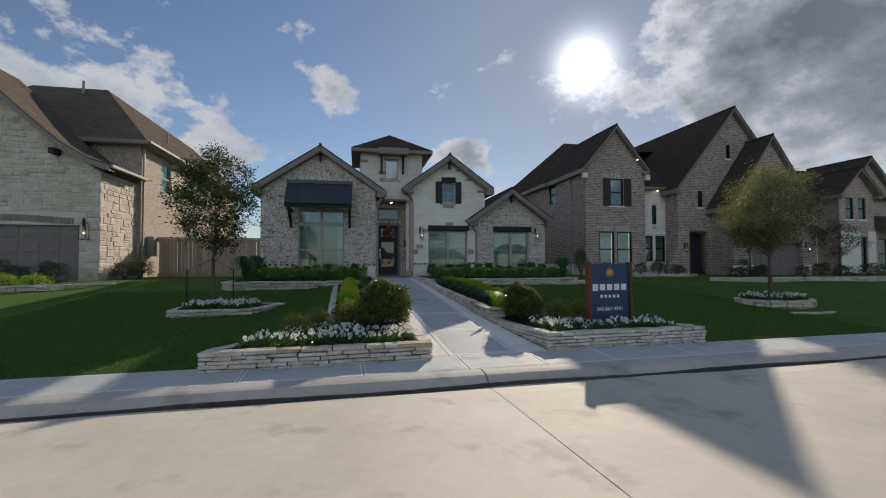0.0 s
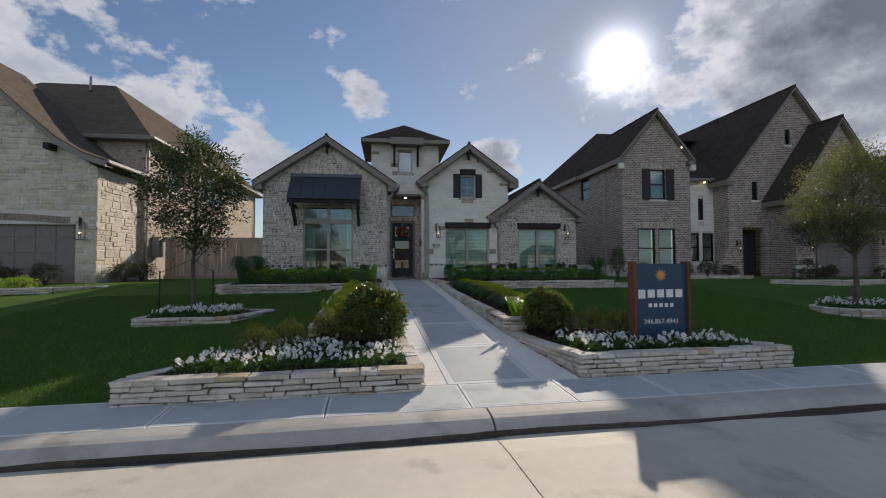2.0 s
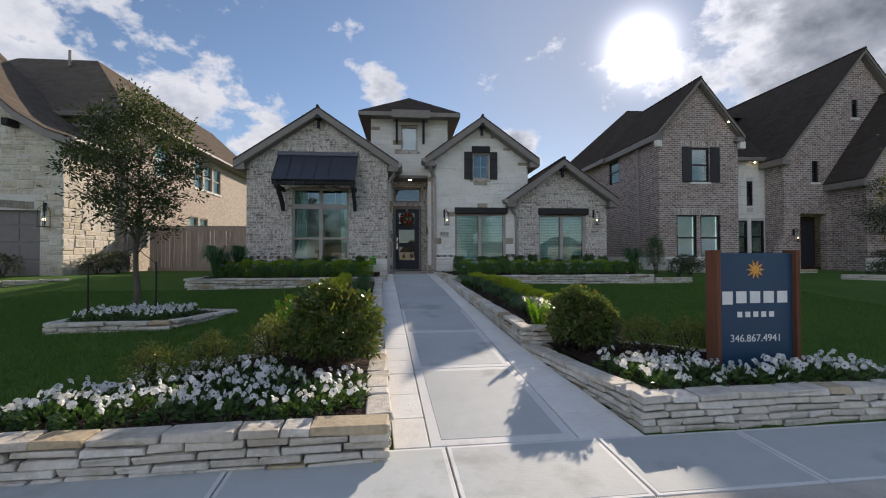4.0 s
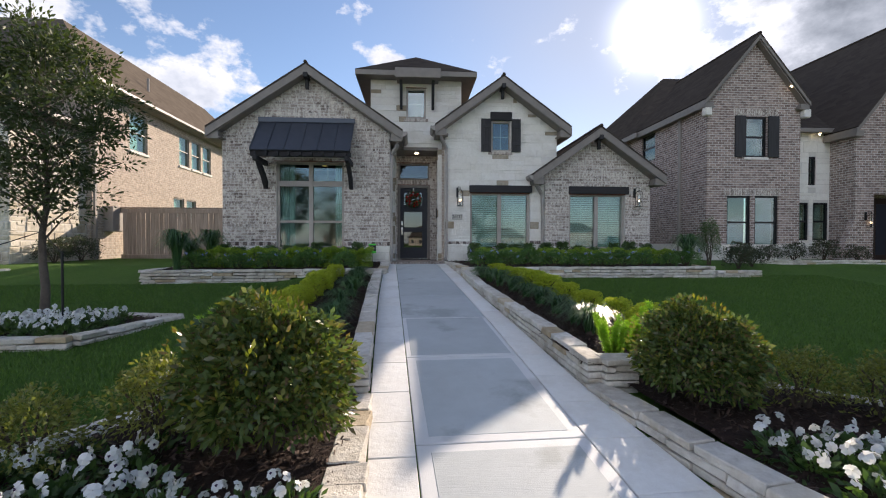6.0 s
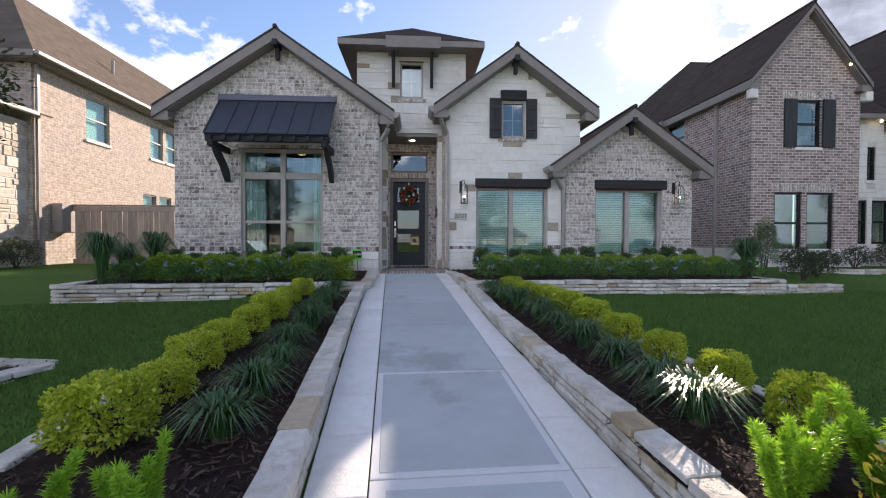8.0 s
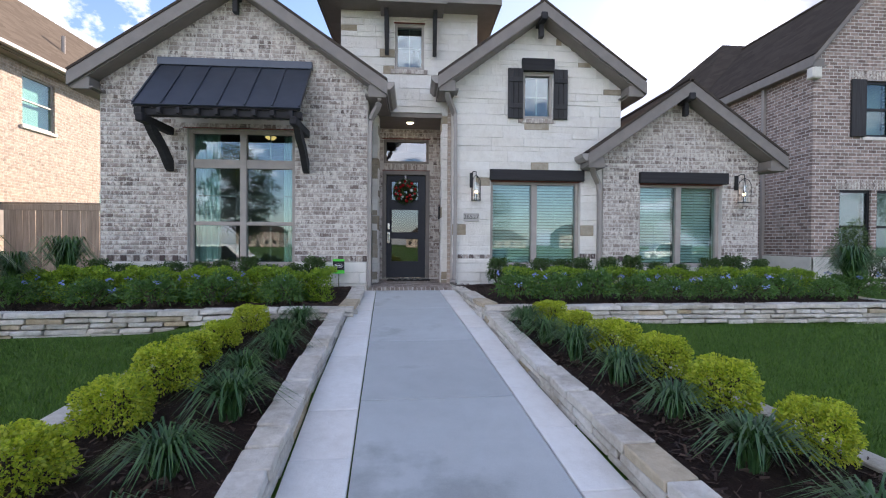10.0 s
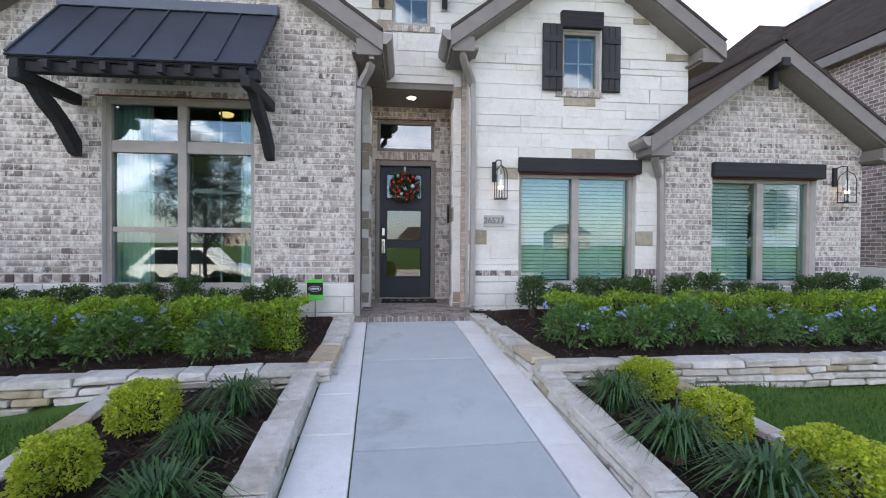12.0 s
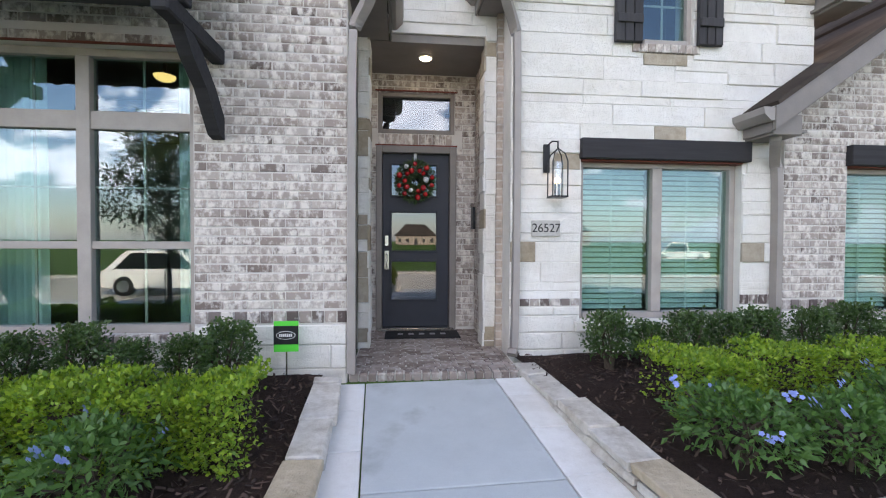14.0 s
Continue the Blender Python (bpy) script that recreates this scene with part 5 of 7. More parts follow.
def blinds(x0, x1, z0, z1, y):
    b = thing("window_blind", "white slatted blind, lowered and tilted", "window blind", ((x0 + x1) / 2, y, z0), "window blinds")
    n = int((z1 - z0) / 0.052)
    me = None
    for i in range(n):
        bm = bmesh.new()
        hexa(bm, [(-(x1 - x0) / 2, -0.012, -0.018), ((x1 - x0) / 2, -0.012, -0.018), ((x1 - x0) / 2, 0.016, 0.02), (-(x1 - x0) / 2, 0.016, 0.02),
                  (-(x1 - x0) / 2, -0.012, -0.015), ((x1 - x0) / 2, -0.012, -0.015), ((x1 - x0) / 2, 0.016, 0.023), (-(x1 - x0) / 2, 0.016, 0.023)])
        if me is None:
            ob = part("slat", bm, BLIND, None)
            me = ob.data
        else:
            bm.free()
            ob = new("slat", me)
        ob.parent, ob.matrix_parent_inverse = b, b.matrix_basis.inverted()
        ob.matrix_basis = Matrix.Translation(((x0 + x1) / 2, y, z0 + 0.03 + i * 0.052))
    simple("head_rail", BLIND, b, [(x0, x1, y - 0.025, y + 0.025, z1 - 0.04, z1)], 0.004)
    simple("ladder_tape", BLIND, b, [((x0 + x1) / 2 - 0.01, (x0 + x1) / 2 + 0.01, y - 0.018, y - 0.016, z0, z1)])


for x0, x1 in ((4.22, 4.92), (5.02, 5.73)):
    blinds(x0, x1, 1.48, 2.88, 18.20)
for x0, x1 in ((6.92, 7.59), (7.69, 8.36)):
    blinds(x0, x1, 1.48, 2.86, 18.14)


def curtain(x0, x1, z0, z1, y):
    n = 40
    vs = []
    for i in range(n + 1):
        x = x0 + (x1 - x0) * i / n
        o = 0.03 * math.sin(i * 1.15) + 0.012 * math.sin(i * 2.9)
        vs += [(x, y + o, z0), (x, y + o * 0.7, z1), (x, y + o + 0.004, z0), (x, y + o * 0.7 + 0.004, z1)]
    q = []
    for i in range(n):
        a = i * 4
        q += [(a, a + 4, a + 5, a + 1), (a + 2, a + 3, a + 7, a + 6)]
    tagged(arrays("curtain", vs, q, CURTAIN, None, smooth=True), "pale teal floor-length curtain behind the glass", "curtain", "curtains")


curtain(-0.85, -0.42, 1.35, 3.75, 17.85)
curtain(0.62, 0.98, 1.35, 3.75, 17.85)
cl = thing("ceiling_lamp", "lit bowl-shaped ceiling lamp in the front room", "ceiling light", (0.23, 18.4, 3.62))
bm = bmesh.new()
bmesh.ops.create_uvsphere(bm, u_segments=20, v_segments=10, radius=0.095, matrix=Matrix.Translation((0.23, 18.4, 3.72)) @ Matrix.Diagonal((1, 1, 0.6, 1)))
bmesh.ops.delete(bm, geom=[v for v in bm.verts if v.co.z > 3.73], context="VERTS")
part("shade", bm, glow_mat("warm_bowl", (1.0, 0.62, 0.22), 0.55), cl, smooth=True)
simple("stem", BLACK, cl, [(0.22, 0.24, 18.39, 18.41, 3.72, 4.0)])


def lantern(x, y, z, label):
    """Wall lantern: back plate, crook, cage of rods, glass, three candle bulbs."""
    L = thing("wall_lantern", label, "wall light", (x, y, z), "wall lanterns")
    bm = bmesh.new()
    box(bm, x - 0.075, x - 0.02, y - 0.02, y + 0.01, z + 0.24, z + 0.50)
    part("back_plate", bm, BLACK, L)
    bm = bmesh.new()
    tube(bm, [(x - 0.05, y - 0.01, z + 0.48), (x - 0.02, y - 0.08, z + 0.515), (x + 0.02, y - 0.12, z + 0.505), (x + 0.02, y - 0.12, z + 0.44)], 0.008, 6)
    part("crook", bm, BLACK, L)
    cx, cy = x + 0.02, y - 0.12
    bm = bmesh.new()
    box(bm, cx - 0.075, cx + 0.075, cy - 0.075, cy + 0.075, z, z + 0.014)
    for sx in (-1, 1):
        for sy in (-1, 1):
            tube(bm, [(cx + sx * 0.068, cy + sy * 0.068, z + 0.01), (cx + sx * 0.068, cy + sy * 0.068, z + 0.32), (cx + sx * 0.05, cy + sy * 0.05, z + 0.39), (cx, cy, z + 0.445)], 0.006, 6)
    part("cage", bm, BLACK, L)
    bm = bmesh.new()
    bmesh.ops.create_cone(bm, segments=20, radius1=0.055, radius2=0.055, depth=0.30, cap_ends=False, matrix=Matrix.Translation((cx, cy, z + 0.17)))
    g = part("glass_chimney", bm, glass_mat("lantern_glass", 0.12, (0.95, 0.95, 0.93)), L, smooth=True)
    g.visible_shadow = False
    for k in range(3):
        a = k * math.tau / 3 + 0.5
        px, py = cx + 0.022 * math.cos(a), cy + 0.022 * math.sin(a)
        bm = bmesh.new()
        tube(bm, [(px, py, z + 0.014), (px, py, z + 0.13)], 0.007, 8)
        part("candle", bm, BLACK, L)
        bm = bmesh.new()
        bmesh.ops.create_uvsphere(bm, u_segments=10, v_segments=8, radius=0.009, matrix=Matrix.Translation((px, py, z + 0.155)) @ Matrix.Diagonal((1, 1, 2.4, 1)))
        part("bulb", bm, glow_mat("candle_bulb", (1.0, 0.72, 0.4), 4.0), L, smooth=True)
    return L


lantern(3.86, 17.93, 2.56, "lit black wall lantern on pale limestone")
lantern(8.72, 17.88, 2.58, "lit black wall lantern on washed brick")

# ---- the house beside the drive, with a stone garage gable ----
nl = thing("house", "two-storey pale brick house with a stone garage gable", "house", (-9, 20, 0.95))
bm = bmesh.new()
GAR = (-13.0, -8.07, 0.9, 2.95)
wall_core(bm, [(0.9, -15.5, -7.46), (4.85, -15.5, -7.46), (5.5, -15.0, -8.55), (7.3, -13.4, -10.4), (8.6, -12.1, -11.6)], [GAR], 17.92, 18.2)
box(bm, -7.72, -7.46, 18.2, 20.75, 0.9, 4.85)
nl_wall = part("wall", bm, MORTAR, nl)
r = random.Random(21)
fr = ashlar([(0.9, -12.6, -7.46), (4.85, -12.6, -7.46), (5.5, -12.6, -8.55), (7.3, -12.6, -10.4), (8.6, -12.1, -11.6)], [GAR, (-13, -8.2, 2.95, 3.3)], 0.92, 8.5, [0.13, 0.2, 0.26, 0.16, 0.23], (0.18, 0.55), 0.016, r, 0.014, 0.014)
lay("stone", fr, RUBBLE, nl_wall, pose(0, 17.92, 0), 0.04, 0.014, limit=300, single=lambda x, z: x > -10.2 and z < 5)
lay("stone", ashlar([(0.9, -1.41, 1.41), (4.8, -1.41, 1.41)], [], 0.92, 4.75, [0.13, 0.2, 0.26, 0.16, 0.23], (0.18, 0.5), 0.016, r, 0.014, 0.014), RUBBLE, nl_wall, pose(-7.46, 19.33, 0, 0, 0, 90), 0.04, 0.014)
lay("arch_brick", [(-12.6 + 0.08 * i, 3.09 + 0.10 * math.sin(min(1, max(0, (i - 2) / 50)) * math.pi), 0.068, 0.22, 0.02) for i in range(55)], stone_mat("grey_arch_brick", [(0.30, 0.26, 0.225), (0.38, 0.335, 0.29), (0.33, 0.285, 0.25)]), nl_wall, pose(0, 17.92, 0), 0.04)
gd = simple("garage_door", GARAGE, nl, [(-13.0, -8.07, 18.06, 18.12, 0.92, 3.1)])
for i in range(4):
    for k in range(8):
        simple("panel", GARAGE, gd, [(-12.95 + k * 0.61, -12.40 + k * 0.61, 18.045, 18.065, 0.98 + i * 0.52, 1.42 + i * 0.52)], 0.012)
# flared roof over the garage
FL = [(-7.02, 5.06), (-7.7, 5.28), (-8.5, 5.76), (-9.3, 6.46), (-10.4, 7.5), (-11.85, 8.95)]
for a, b in zip(FL, FL[1:]):
    bm = bmesh.new()
    slab(bm, [(a[0], 17.55, a[1]), (b[0], 17.55, b[1]), (b[0], 20.8, b[1]), (a[0], 20.8, a[1])], 0.04)
    part("roof_slope", bm, SHINGLE_TAN, nl)
    bm = bmesh.new()
    prism(bm, [(a[0], a[1] - 0.05), (b[0], b[1] - 0.05), (b[0], b[1] - 0.25), (a[0], a[1] - 0.25)], 17.56, 17.62)
    part("fascia", bm, TRIM, nl)
    bm = bmesh.new()
    slab(bm, [(a[0], 17.62, a[1] - 0.2), (b[0], 17.62, b[1] - 0.2), (b[0], 17.95, b[1] - 0.2), (a[0], 17.95, a[1] - 0.2)], 0.03)
    part("soffit", bm, TRIM, nl)
bm = bmesh.new()
slab(bm, [(-17.4, 17.55, 4.7), (-11.85, 17.55, 8.95), (-11.85, 20.8, 8.95), (-17.4, 20.8, 4.7)], 0.04)
part("roof_slope", bm, SHINGLE_TAN, nl)
simple("gutter", GUTTER, nl, [(-7.06, -6.94, 17.6, 20.3, 4.94, 5.06)], 0.02)
for x, z in ((-8.75, 5.52), (-10.7, 7.45)):
    simple("beam_end", BEAM, nl, [(x - 0.09, x + 0.09, 17.5, 17.9, z - 0.18, z + 0.02)], 0.015)
NB = Matrix.Translation((2.77, 6.8, 1.0)) @ Matrix.Scale(1.035, 4) @ Matrix.Translation((-2.77, -6.8, -1.0))
# two-storey body with its windows
SIDE_WIN = [(21.9, 22.9, 4.72, 6.02), (25.05, 25.85, 4.74, 6.0), (26.05, 26.85, 4.74, 6.0), (27.05, 27.85, 4.74, 6.0), (24.6, 25.4, 2.5, 3.38), (25.6, 26.4, 2.5, 3.38)]
bm = bmesh.new()
wall_core(bm, [(0.9, 20.05, 34.0), (6.42, 20.05, 34.0)], SIDE_WIN, -0.25, 0.0)
part("side_wall", bm, BRICK_PALE, nl, m=NB @ Matrix(((0, 1, 0, -7.0), (1, 0, 0, 0), (0, 0, 1, 0), (0, 0, 0, 1))))
simple("front_upper_wall", BRICK_PALE, nl, [(-15, -7.26, 20.06, 20.3, 4.6, 6.42)], m=NB)
for y0, y1, z0, z1 in SIDE_WIN:
    w = new("window")
    hang(w, nl)
    simple("window_frame", FRAME, w, [(-7.10, -7.04, y0, y0 + 0.05, z0, z1), (-7.10, -7.04, y1 - 0.05, y1, z0, z1), (-7.10, -7.04, y0, y1, z1 - 0.05, z1), (-7.10, -7.04, y0, y1, z0, z0 + 0.05), (-7.10, -7.045, y0, y1, (z0 + z1) / 2 - 0.02, (z0 + z1) / 2 + 0.02)], m=NB)
    simple("pane", GLASS, w, [(-7.085, -7.08, y0, y1, z0, z1)], m=NB)
    simple("blind", BLIND, w, [(-7.2, -7.18, y0, y1, z0, z1)], m=NB)
    simple("sill", LIMESTONE, w, [(-7.05, -6.95, y0 - 0.05, y1 + 0.05, z0 - 0.09, z0)], 0.01, m=NB)
bm = bmesh.new()
e = 6.42
q = [(-6.65, 19.7, e), (-6.65, 34.4, e), (-15.6, 34.4, e), (-15.6, 19.7, e), (-9.2, 22.0, 9.1), (-9.2, 32, 9.1), (-12.0, 22.0, 9.1), (-12.0, 32, 9.1)]
v = [bm.verts.new(p) for p in q]
for f in ((0, 1, 5, 4), (1, 2, 7, 5), (2, 3, 6, 7), (3, 0, 4, 6), (4, 5, 7, 6), (3, 2, 1, 0)):
    bm.faces.new([v[i] for i in f])
part("roof", bm, SHINGLE_TAN, nl, "steep hipped tan shingle roof", m=NB)
simple("fascia", TRIM, nl, [(-6.70, -6.62, 19.66, 34.4, e - 0.16, e - 0.005), (-15.6, -6.70, 19.66, 19.72, e - 0.16, e - 0.005)], m=NB)
simple("gutter", GUTTER, nl, [(-6.62, -6.50, 19.66, 34.4, e - 0.13, e - 0.02)], 0.02, m=NB)
simple("soffit", TRIM, nl, [(-7.0, -6.7, 19.72, 34.3, e - 0.18, e - 0.15), (-15, -7.0, 19.72, 20.05, e - 0.18, e - 0.15)], m=NB)
for x, y, z1 in ((-6.93, 20.15, 6.3), (-7.38, 20.2, 4.6), (-6.93, 33.6, 6.3)):
    bm = bmesh.new()
    tube(bm, [(x, y, 1.0), (x, y, z1)], 0.04, flat=(0.08, 0.07))
    part("downspout", bm, GUTTER, nl, m=NB)
for x, y, z in ((-9.9, 21.6, 9.0), (-7.6, 24.0, 7.6), (-8.6, 20.0, 6.0)):
    bm = bmesh.new()
    tube(bm, [(x, y, z - 0.3), (x, y, z + 0.28)], 0.05, 8)
    part("vent_pipe", bm, GUTTER, nl, m=NB)
simple("meter_box", GUTTER, nl, [(-6.99, -6.72, 20.6, 21.1, 1.9, 2.7)], 0.02, "grey utility cabinet on the brick", m=NB)
big = lantern(-7.86, 17.9, 2.44, "large black wall lantern beside the garage door")
big.matrix_basis = big.matrix_basis @ Matrix.Scale(1.45, 4)

# ---- fence between the houses ----
fence = thing("fence", "weathered cedar board fence between the houses", "fence", (-4.6, 21.5, 1.0))
FM = None
for i in range(34):
    x = -7.0 + i * 0.146
    if FM is None:
        bm = bmesh.new()
        box(bm, -0.07, 0.07, -0.01, 0.01, 0, 1.70)
        soften(bm, 0.003)
        ob = part("board", bm, FENCE, None)
        FM = ob.data
    else:
        ob = new("board", FM)
    ob.parent, ob.matrix_parent_inverse = fence, fence.matrix_basis.inverted()
    ob.matrix_basis = pose(x + 0.07, 21.5 + rng.uniform(-0.004, 0.004), 1.0 + rng.uniform(-0.008, 0.008), 0, rng.uniform(-0.3, 0.3), 0)
simple("cap_rail", FENCE, fence, [(-7.05, -2.0, 21.44, 21.56, 2.71, 2.75)], 0.004)
simple("trim_board", FENCE, fence, [(-7.05, -2.0, 21.465, 21.489, 2.56, 2.70)], 0.004)
simple("kick_board", FENCE, fence, [(-7.05, -2.0, 21.465, 21.489, 1.0, 1.18)], 0.004)

# ---- the tall brick house on the other side ----
nr = thing("house", "tall two-storey brown brick house with steep gables", "house", (17, 22, 0.95))


def far_window(x0, x1, y, z0, z1, split=True, parent=None, mat=BLACK):
    w = new("window")
    hang(w, parent or nr)
    b = [(x0, x0 + 0.06, y - 0.03, y + 0.05, z0, z1), (x1 - 0.06, x1, y - 0.03, y + 0.05, z0, z1), (x0 + 0.06, x1 - 0.06, y - 0.03, y + 0.05, z1 - 0.06, z1), (x0 + 0.06, x1 - 0.06, y - 0.03, y + 0.05, z0, z0 + 0.06)]
    if split:
        b.append((x0 + 0.06, x1 - 0.06, y - 0.02, y + 0.04, (z0 + z1) / 2 - 0.03, (z0 + z1) / 2 + 0.03))
    simple("window_frame", mat, w, b)
    simple("pane", GLASS, w, [(x0 + 0.06, x1 - 0.06, y, y + 0.006, z0 + 0.06, z1 - 0.06)])
    simple("backing", ROOM, w, [(x0, x1, y + 0.22, y + 0.24, z0, z1)])
    simple("sill", LIMESTONE, w, [(x0 - 0.06, x1 + 0.06, y - 0.10, y - 0.03, z0 - 0.08, z0)])


def brick_front(edges, holes, y, back, parent, mat=BRICK_NEXT):
    bm = bmesh.new()
    wall_core(bm, edges, holes, y, y + back)
    return part("wall", bm, mat, parent)


H1 = [(12.90, 13.72, 1.40, 3.15), (13.86, 14.68, 1.40, 3.15), (13.52, 14.25, 4.42, 5.75)]
brick_front([(0.9, 12.2, 15.42), (6.15, 12.2, 15.42), (8.2, 13.79, 13.83)], H1, 20.0, 0.25, nr)
for h in H1:
    far_window(h[0], h[1], 20.08, h[2], h[3])
for x0, x1 in ((13.13, 13.50), (14.27, 14.64)):
    simple("shutter", SHUTTER, nr, [(x0, x1, 19.94, 19.99, 4.41, 5.76)], 0.006)
nr_wall = [o for o in nr.children if o.name.startswith("wall")][0]
lay("soldier_brick", [(12.84 + 0.078 * i, 3.28, 0.064, 0.22, 0.006) for i in range(25)], BRICK, nr_wall, pose(0, 20.0, 0), 0.02)
lay("soldier_brick", [(13.12 + 0.078 * i, 5.88, 0.064, 0.20, 0.006) for i in range(20)], BRICK, nr_wall, pose(0, 20.0, 0), 0.02)
simple("base_course", LIMESTONE, nr, [(12.16, 15.46, 19.94, 20.0, 0.9, 1.55), (12.14, 12.2, 19.94, 33, 0.9, 1.55)])
gable_roof(11.98, 15.56, 6.24, 13.79, 8.38, 19.75, 24.5, parent=nr, fascia=0.11)
for x in (12.12, 15.5):
    simple("corbel", LIMESTONE, nr, [(x - 0.12, x + 0.12, 19.80, 20.0, 5.70, 5.98)], 0.03)
# side wall with its window, eave and downspout
bm = bmesh.new()
wall_core(bm, [(0.9, 20.25, 34), (6.15, 20.25, 34)], [(23.1, 24.1, 4.9, 6.0)], 0, 0.25)
part("side_wall", bm, BRICK_NEXT, nr, m=Matrix(((0, 1, 0, 12.2), (1, 0, 0, 0), (0, 0, 1, 0), (0, 0, 0, 1))))
sw = new("window")
hang(sw, nr)
simple("window_frame", BLACK, sw, [(12.25, 12.31, 23.1, 23.16, 4.9, 6.0), (12.25, 12.31, 24.04, 24.1, 4.9, 6.0), (12.25, 12.31, 23.1, 24.1, 5.94, 6.0), (12.25, 12.31, 23.1, 24.1, 4.9, 4.96), (12.25, 12.31, 23.1, 24.1, 5.42, 5.48)])
simple("pane", GLASS, sw, [(12.28, 12.286, 23.1, 24.1, 4.9, 6.0)])
simple("backing", ROOM, sw, [(12.45, 12.47, 23.1, 24.1, 4.9, 6.0)])
bm = bmesh.new()
tube(bm, [(12.15, 21.4, 1.0), (12.15, 21.4, 6.0)], 0.04, flat=(0.08, 0.08))
part("downspout", bm, GUTTER, nr)
# hipped main roof behind the first gable
bm = bmesh.new()
P, B0, B1, K = (13.62, 25.0, 8.84), (11.92, 24.2, 6.2), (11.92, 34.3, 6.2), (13.79, 24.2, 8.36)
for q in ((B1, B0, P), (B0, K, P), (K, (22, 24.2, 8.36), (22, 25.0, 8.84), P), (P, (22, 25.0, 8.84), (22, 34.3, 6.2), B1)):
    bm.faces.new([bm.verts.new(p) for p in q])
part("roof", bm, SHINGLE, nr, "steep hipped brown shingle roof")
simple("eave_board", TRIM, nr, [(11.88, 11.93, 24.0, 34.3, 6.0, 6.19)])
# recessed limestone bay
H2 = [(15.64, 16.12, 1.69, 2.98), (16.28, 16.83, 1.69, 2.98), (16.1, 16.36, 3.57, 4.55)]
bay = brick_front([(0.9, 15.42, 17.1), (5.5, 15.42, 17.1)], H2, 20.4, 0.2, nr, MORTAR)
lay("stone", ashlar([(1.4, 15.42, 17.1), (5.5, 15.42, 17.1)], H2, 1.45, 5.4, [0.3, 0.36, 0.24], (0.4, 1.0), 0.01, random.Random(5)), LIMESTONE, bay, pose(0, 20.4, 0), 0.03, 0.008)
for h in H2:
    far_window(h[0], h[1], 20.46, h[2], h[3])
simple("gutter", TRIM, nr, [(15.45, 17.2, 20.1, 20.25, 5.3, 5.45)], 0.02)
bm = bmesh.new()
slab(bm, [(15.2, 20.15, 5.42), (17.6, 20.15, 5.42), (17.6, 24.5, 8.2), (15.2, 24.5, 8.2)], 0.05)
part("roof_slope", bm, SHINGLE, nr)
# large gable with the door, and the lower gable over the garage
H3 = [(17.5, 18.57, 0.9, 3.17), (18.02, 18.30, 4.38, 5.2), (19.72, 19.98, 6.9, 7.6)]
brick_front([(0.9, 16.85, 23.3), (5.4, 16.85, 23.3), (9.3, 20.02, 20.1)], H3, 19.5, 0.25, nr)
simple("return_wall", BRICK_NEXT, nr, [(16.86, 17.09, 19.76, 20.39, 0.9, 5.4)])
simple("return_wall", BRICK_NEXT, nr, [(23.0, 23.29, 19.76, 30, 0.9, 5.3)])
for h in H3[1:]:
    far_window(h[0], h[1], 19.58, h[2], h[3], False)
nd_ = simple("door", wood_mat("dark_door_wood", (0.045, 0.025, 0.018)), nr, [(17.52, 18.55, 19.95, 20.0, 0.95, 3.1)], label="dark wooden front door in a deep recess")
simple("panel", DOOR, nd_, [(17.62, 18.0, 19.93, 19.955, 1.2, 2.9), (18.08, 18.45, 19.93, 19.955, 1.2, 2.9)], 0.01)
gable_roof(16.6, 23.5, 5.28, 20.05, 9.5, 19.22, 30, parent=nr, fascia=0.11)
bm = bmesh.new()
prism(bm, [(16.85, 0.9), (16.1, 0.9), (16.75, 2.35), (16.85, 2.35)], 19.4, 19.6)
part("buttress", bm, BRICK_NEXT, nr)
H4 = [(19.8, 22.7, 0.9, 2.56)]
h4_wall = brick_front([(0.9, 18.75, 23.1), (4.5, 18.75, 23.1), (7.6, 20.88, 20.92)], H4, 18.2, 0.25, nr)
gd = simple("garage_door", GARAGE, nr, [(19.75, 22.75, 18.4, 18.46, 0.92, 2.75)])
for i in range(4):
    for k in range(5):
        simple("panel", GARAGE, gd, [(19.85 + k * 0.58, 20.36 + k * 0.58, 18.385, 18.405, 0.98 + i * 0.42, 1.32 + i * 0.42)], 0.01)
lay("arch_brick", [(19.75 + 0.079 * i, 2.62 + 0.16 * math.sin(i / 37 * math.pi), 0.066, 0.22, 0.015) for i in range(38)], BRICK_DARK, h4_wall, pose(0, 18.2, 0), 0.03)
gable_roof(18.45, 23.35, 4.3, 20.9, 7.76, 17.95, 28, parent=nr, fascia=0.11)
simple("side_wall", BRICK_NEXT, nr, [(18.76, 19.0, 18.46, 19.5, 0.9, 4.5)])
simple("side_wall", BRICK_NEXT, nr, [(22.86, 23.09, 18.46, 19.74, 0.9, 4.5)])
simple("base_course", LIMESTONE, nr, [(18.7, 19.8, 18.14, 18.2, 0.9, 1.5)])
simple("base_course", LIMESTONE, nr, [(22.7, 23.14, 18.14, 18.2, 0.9, 1.5)])
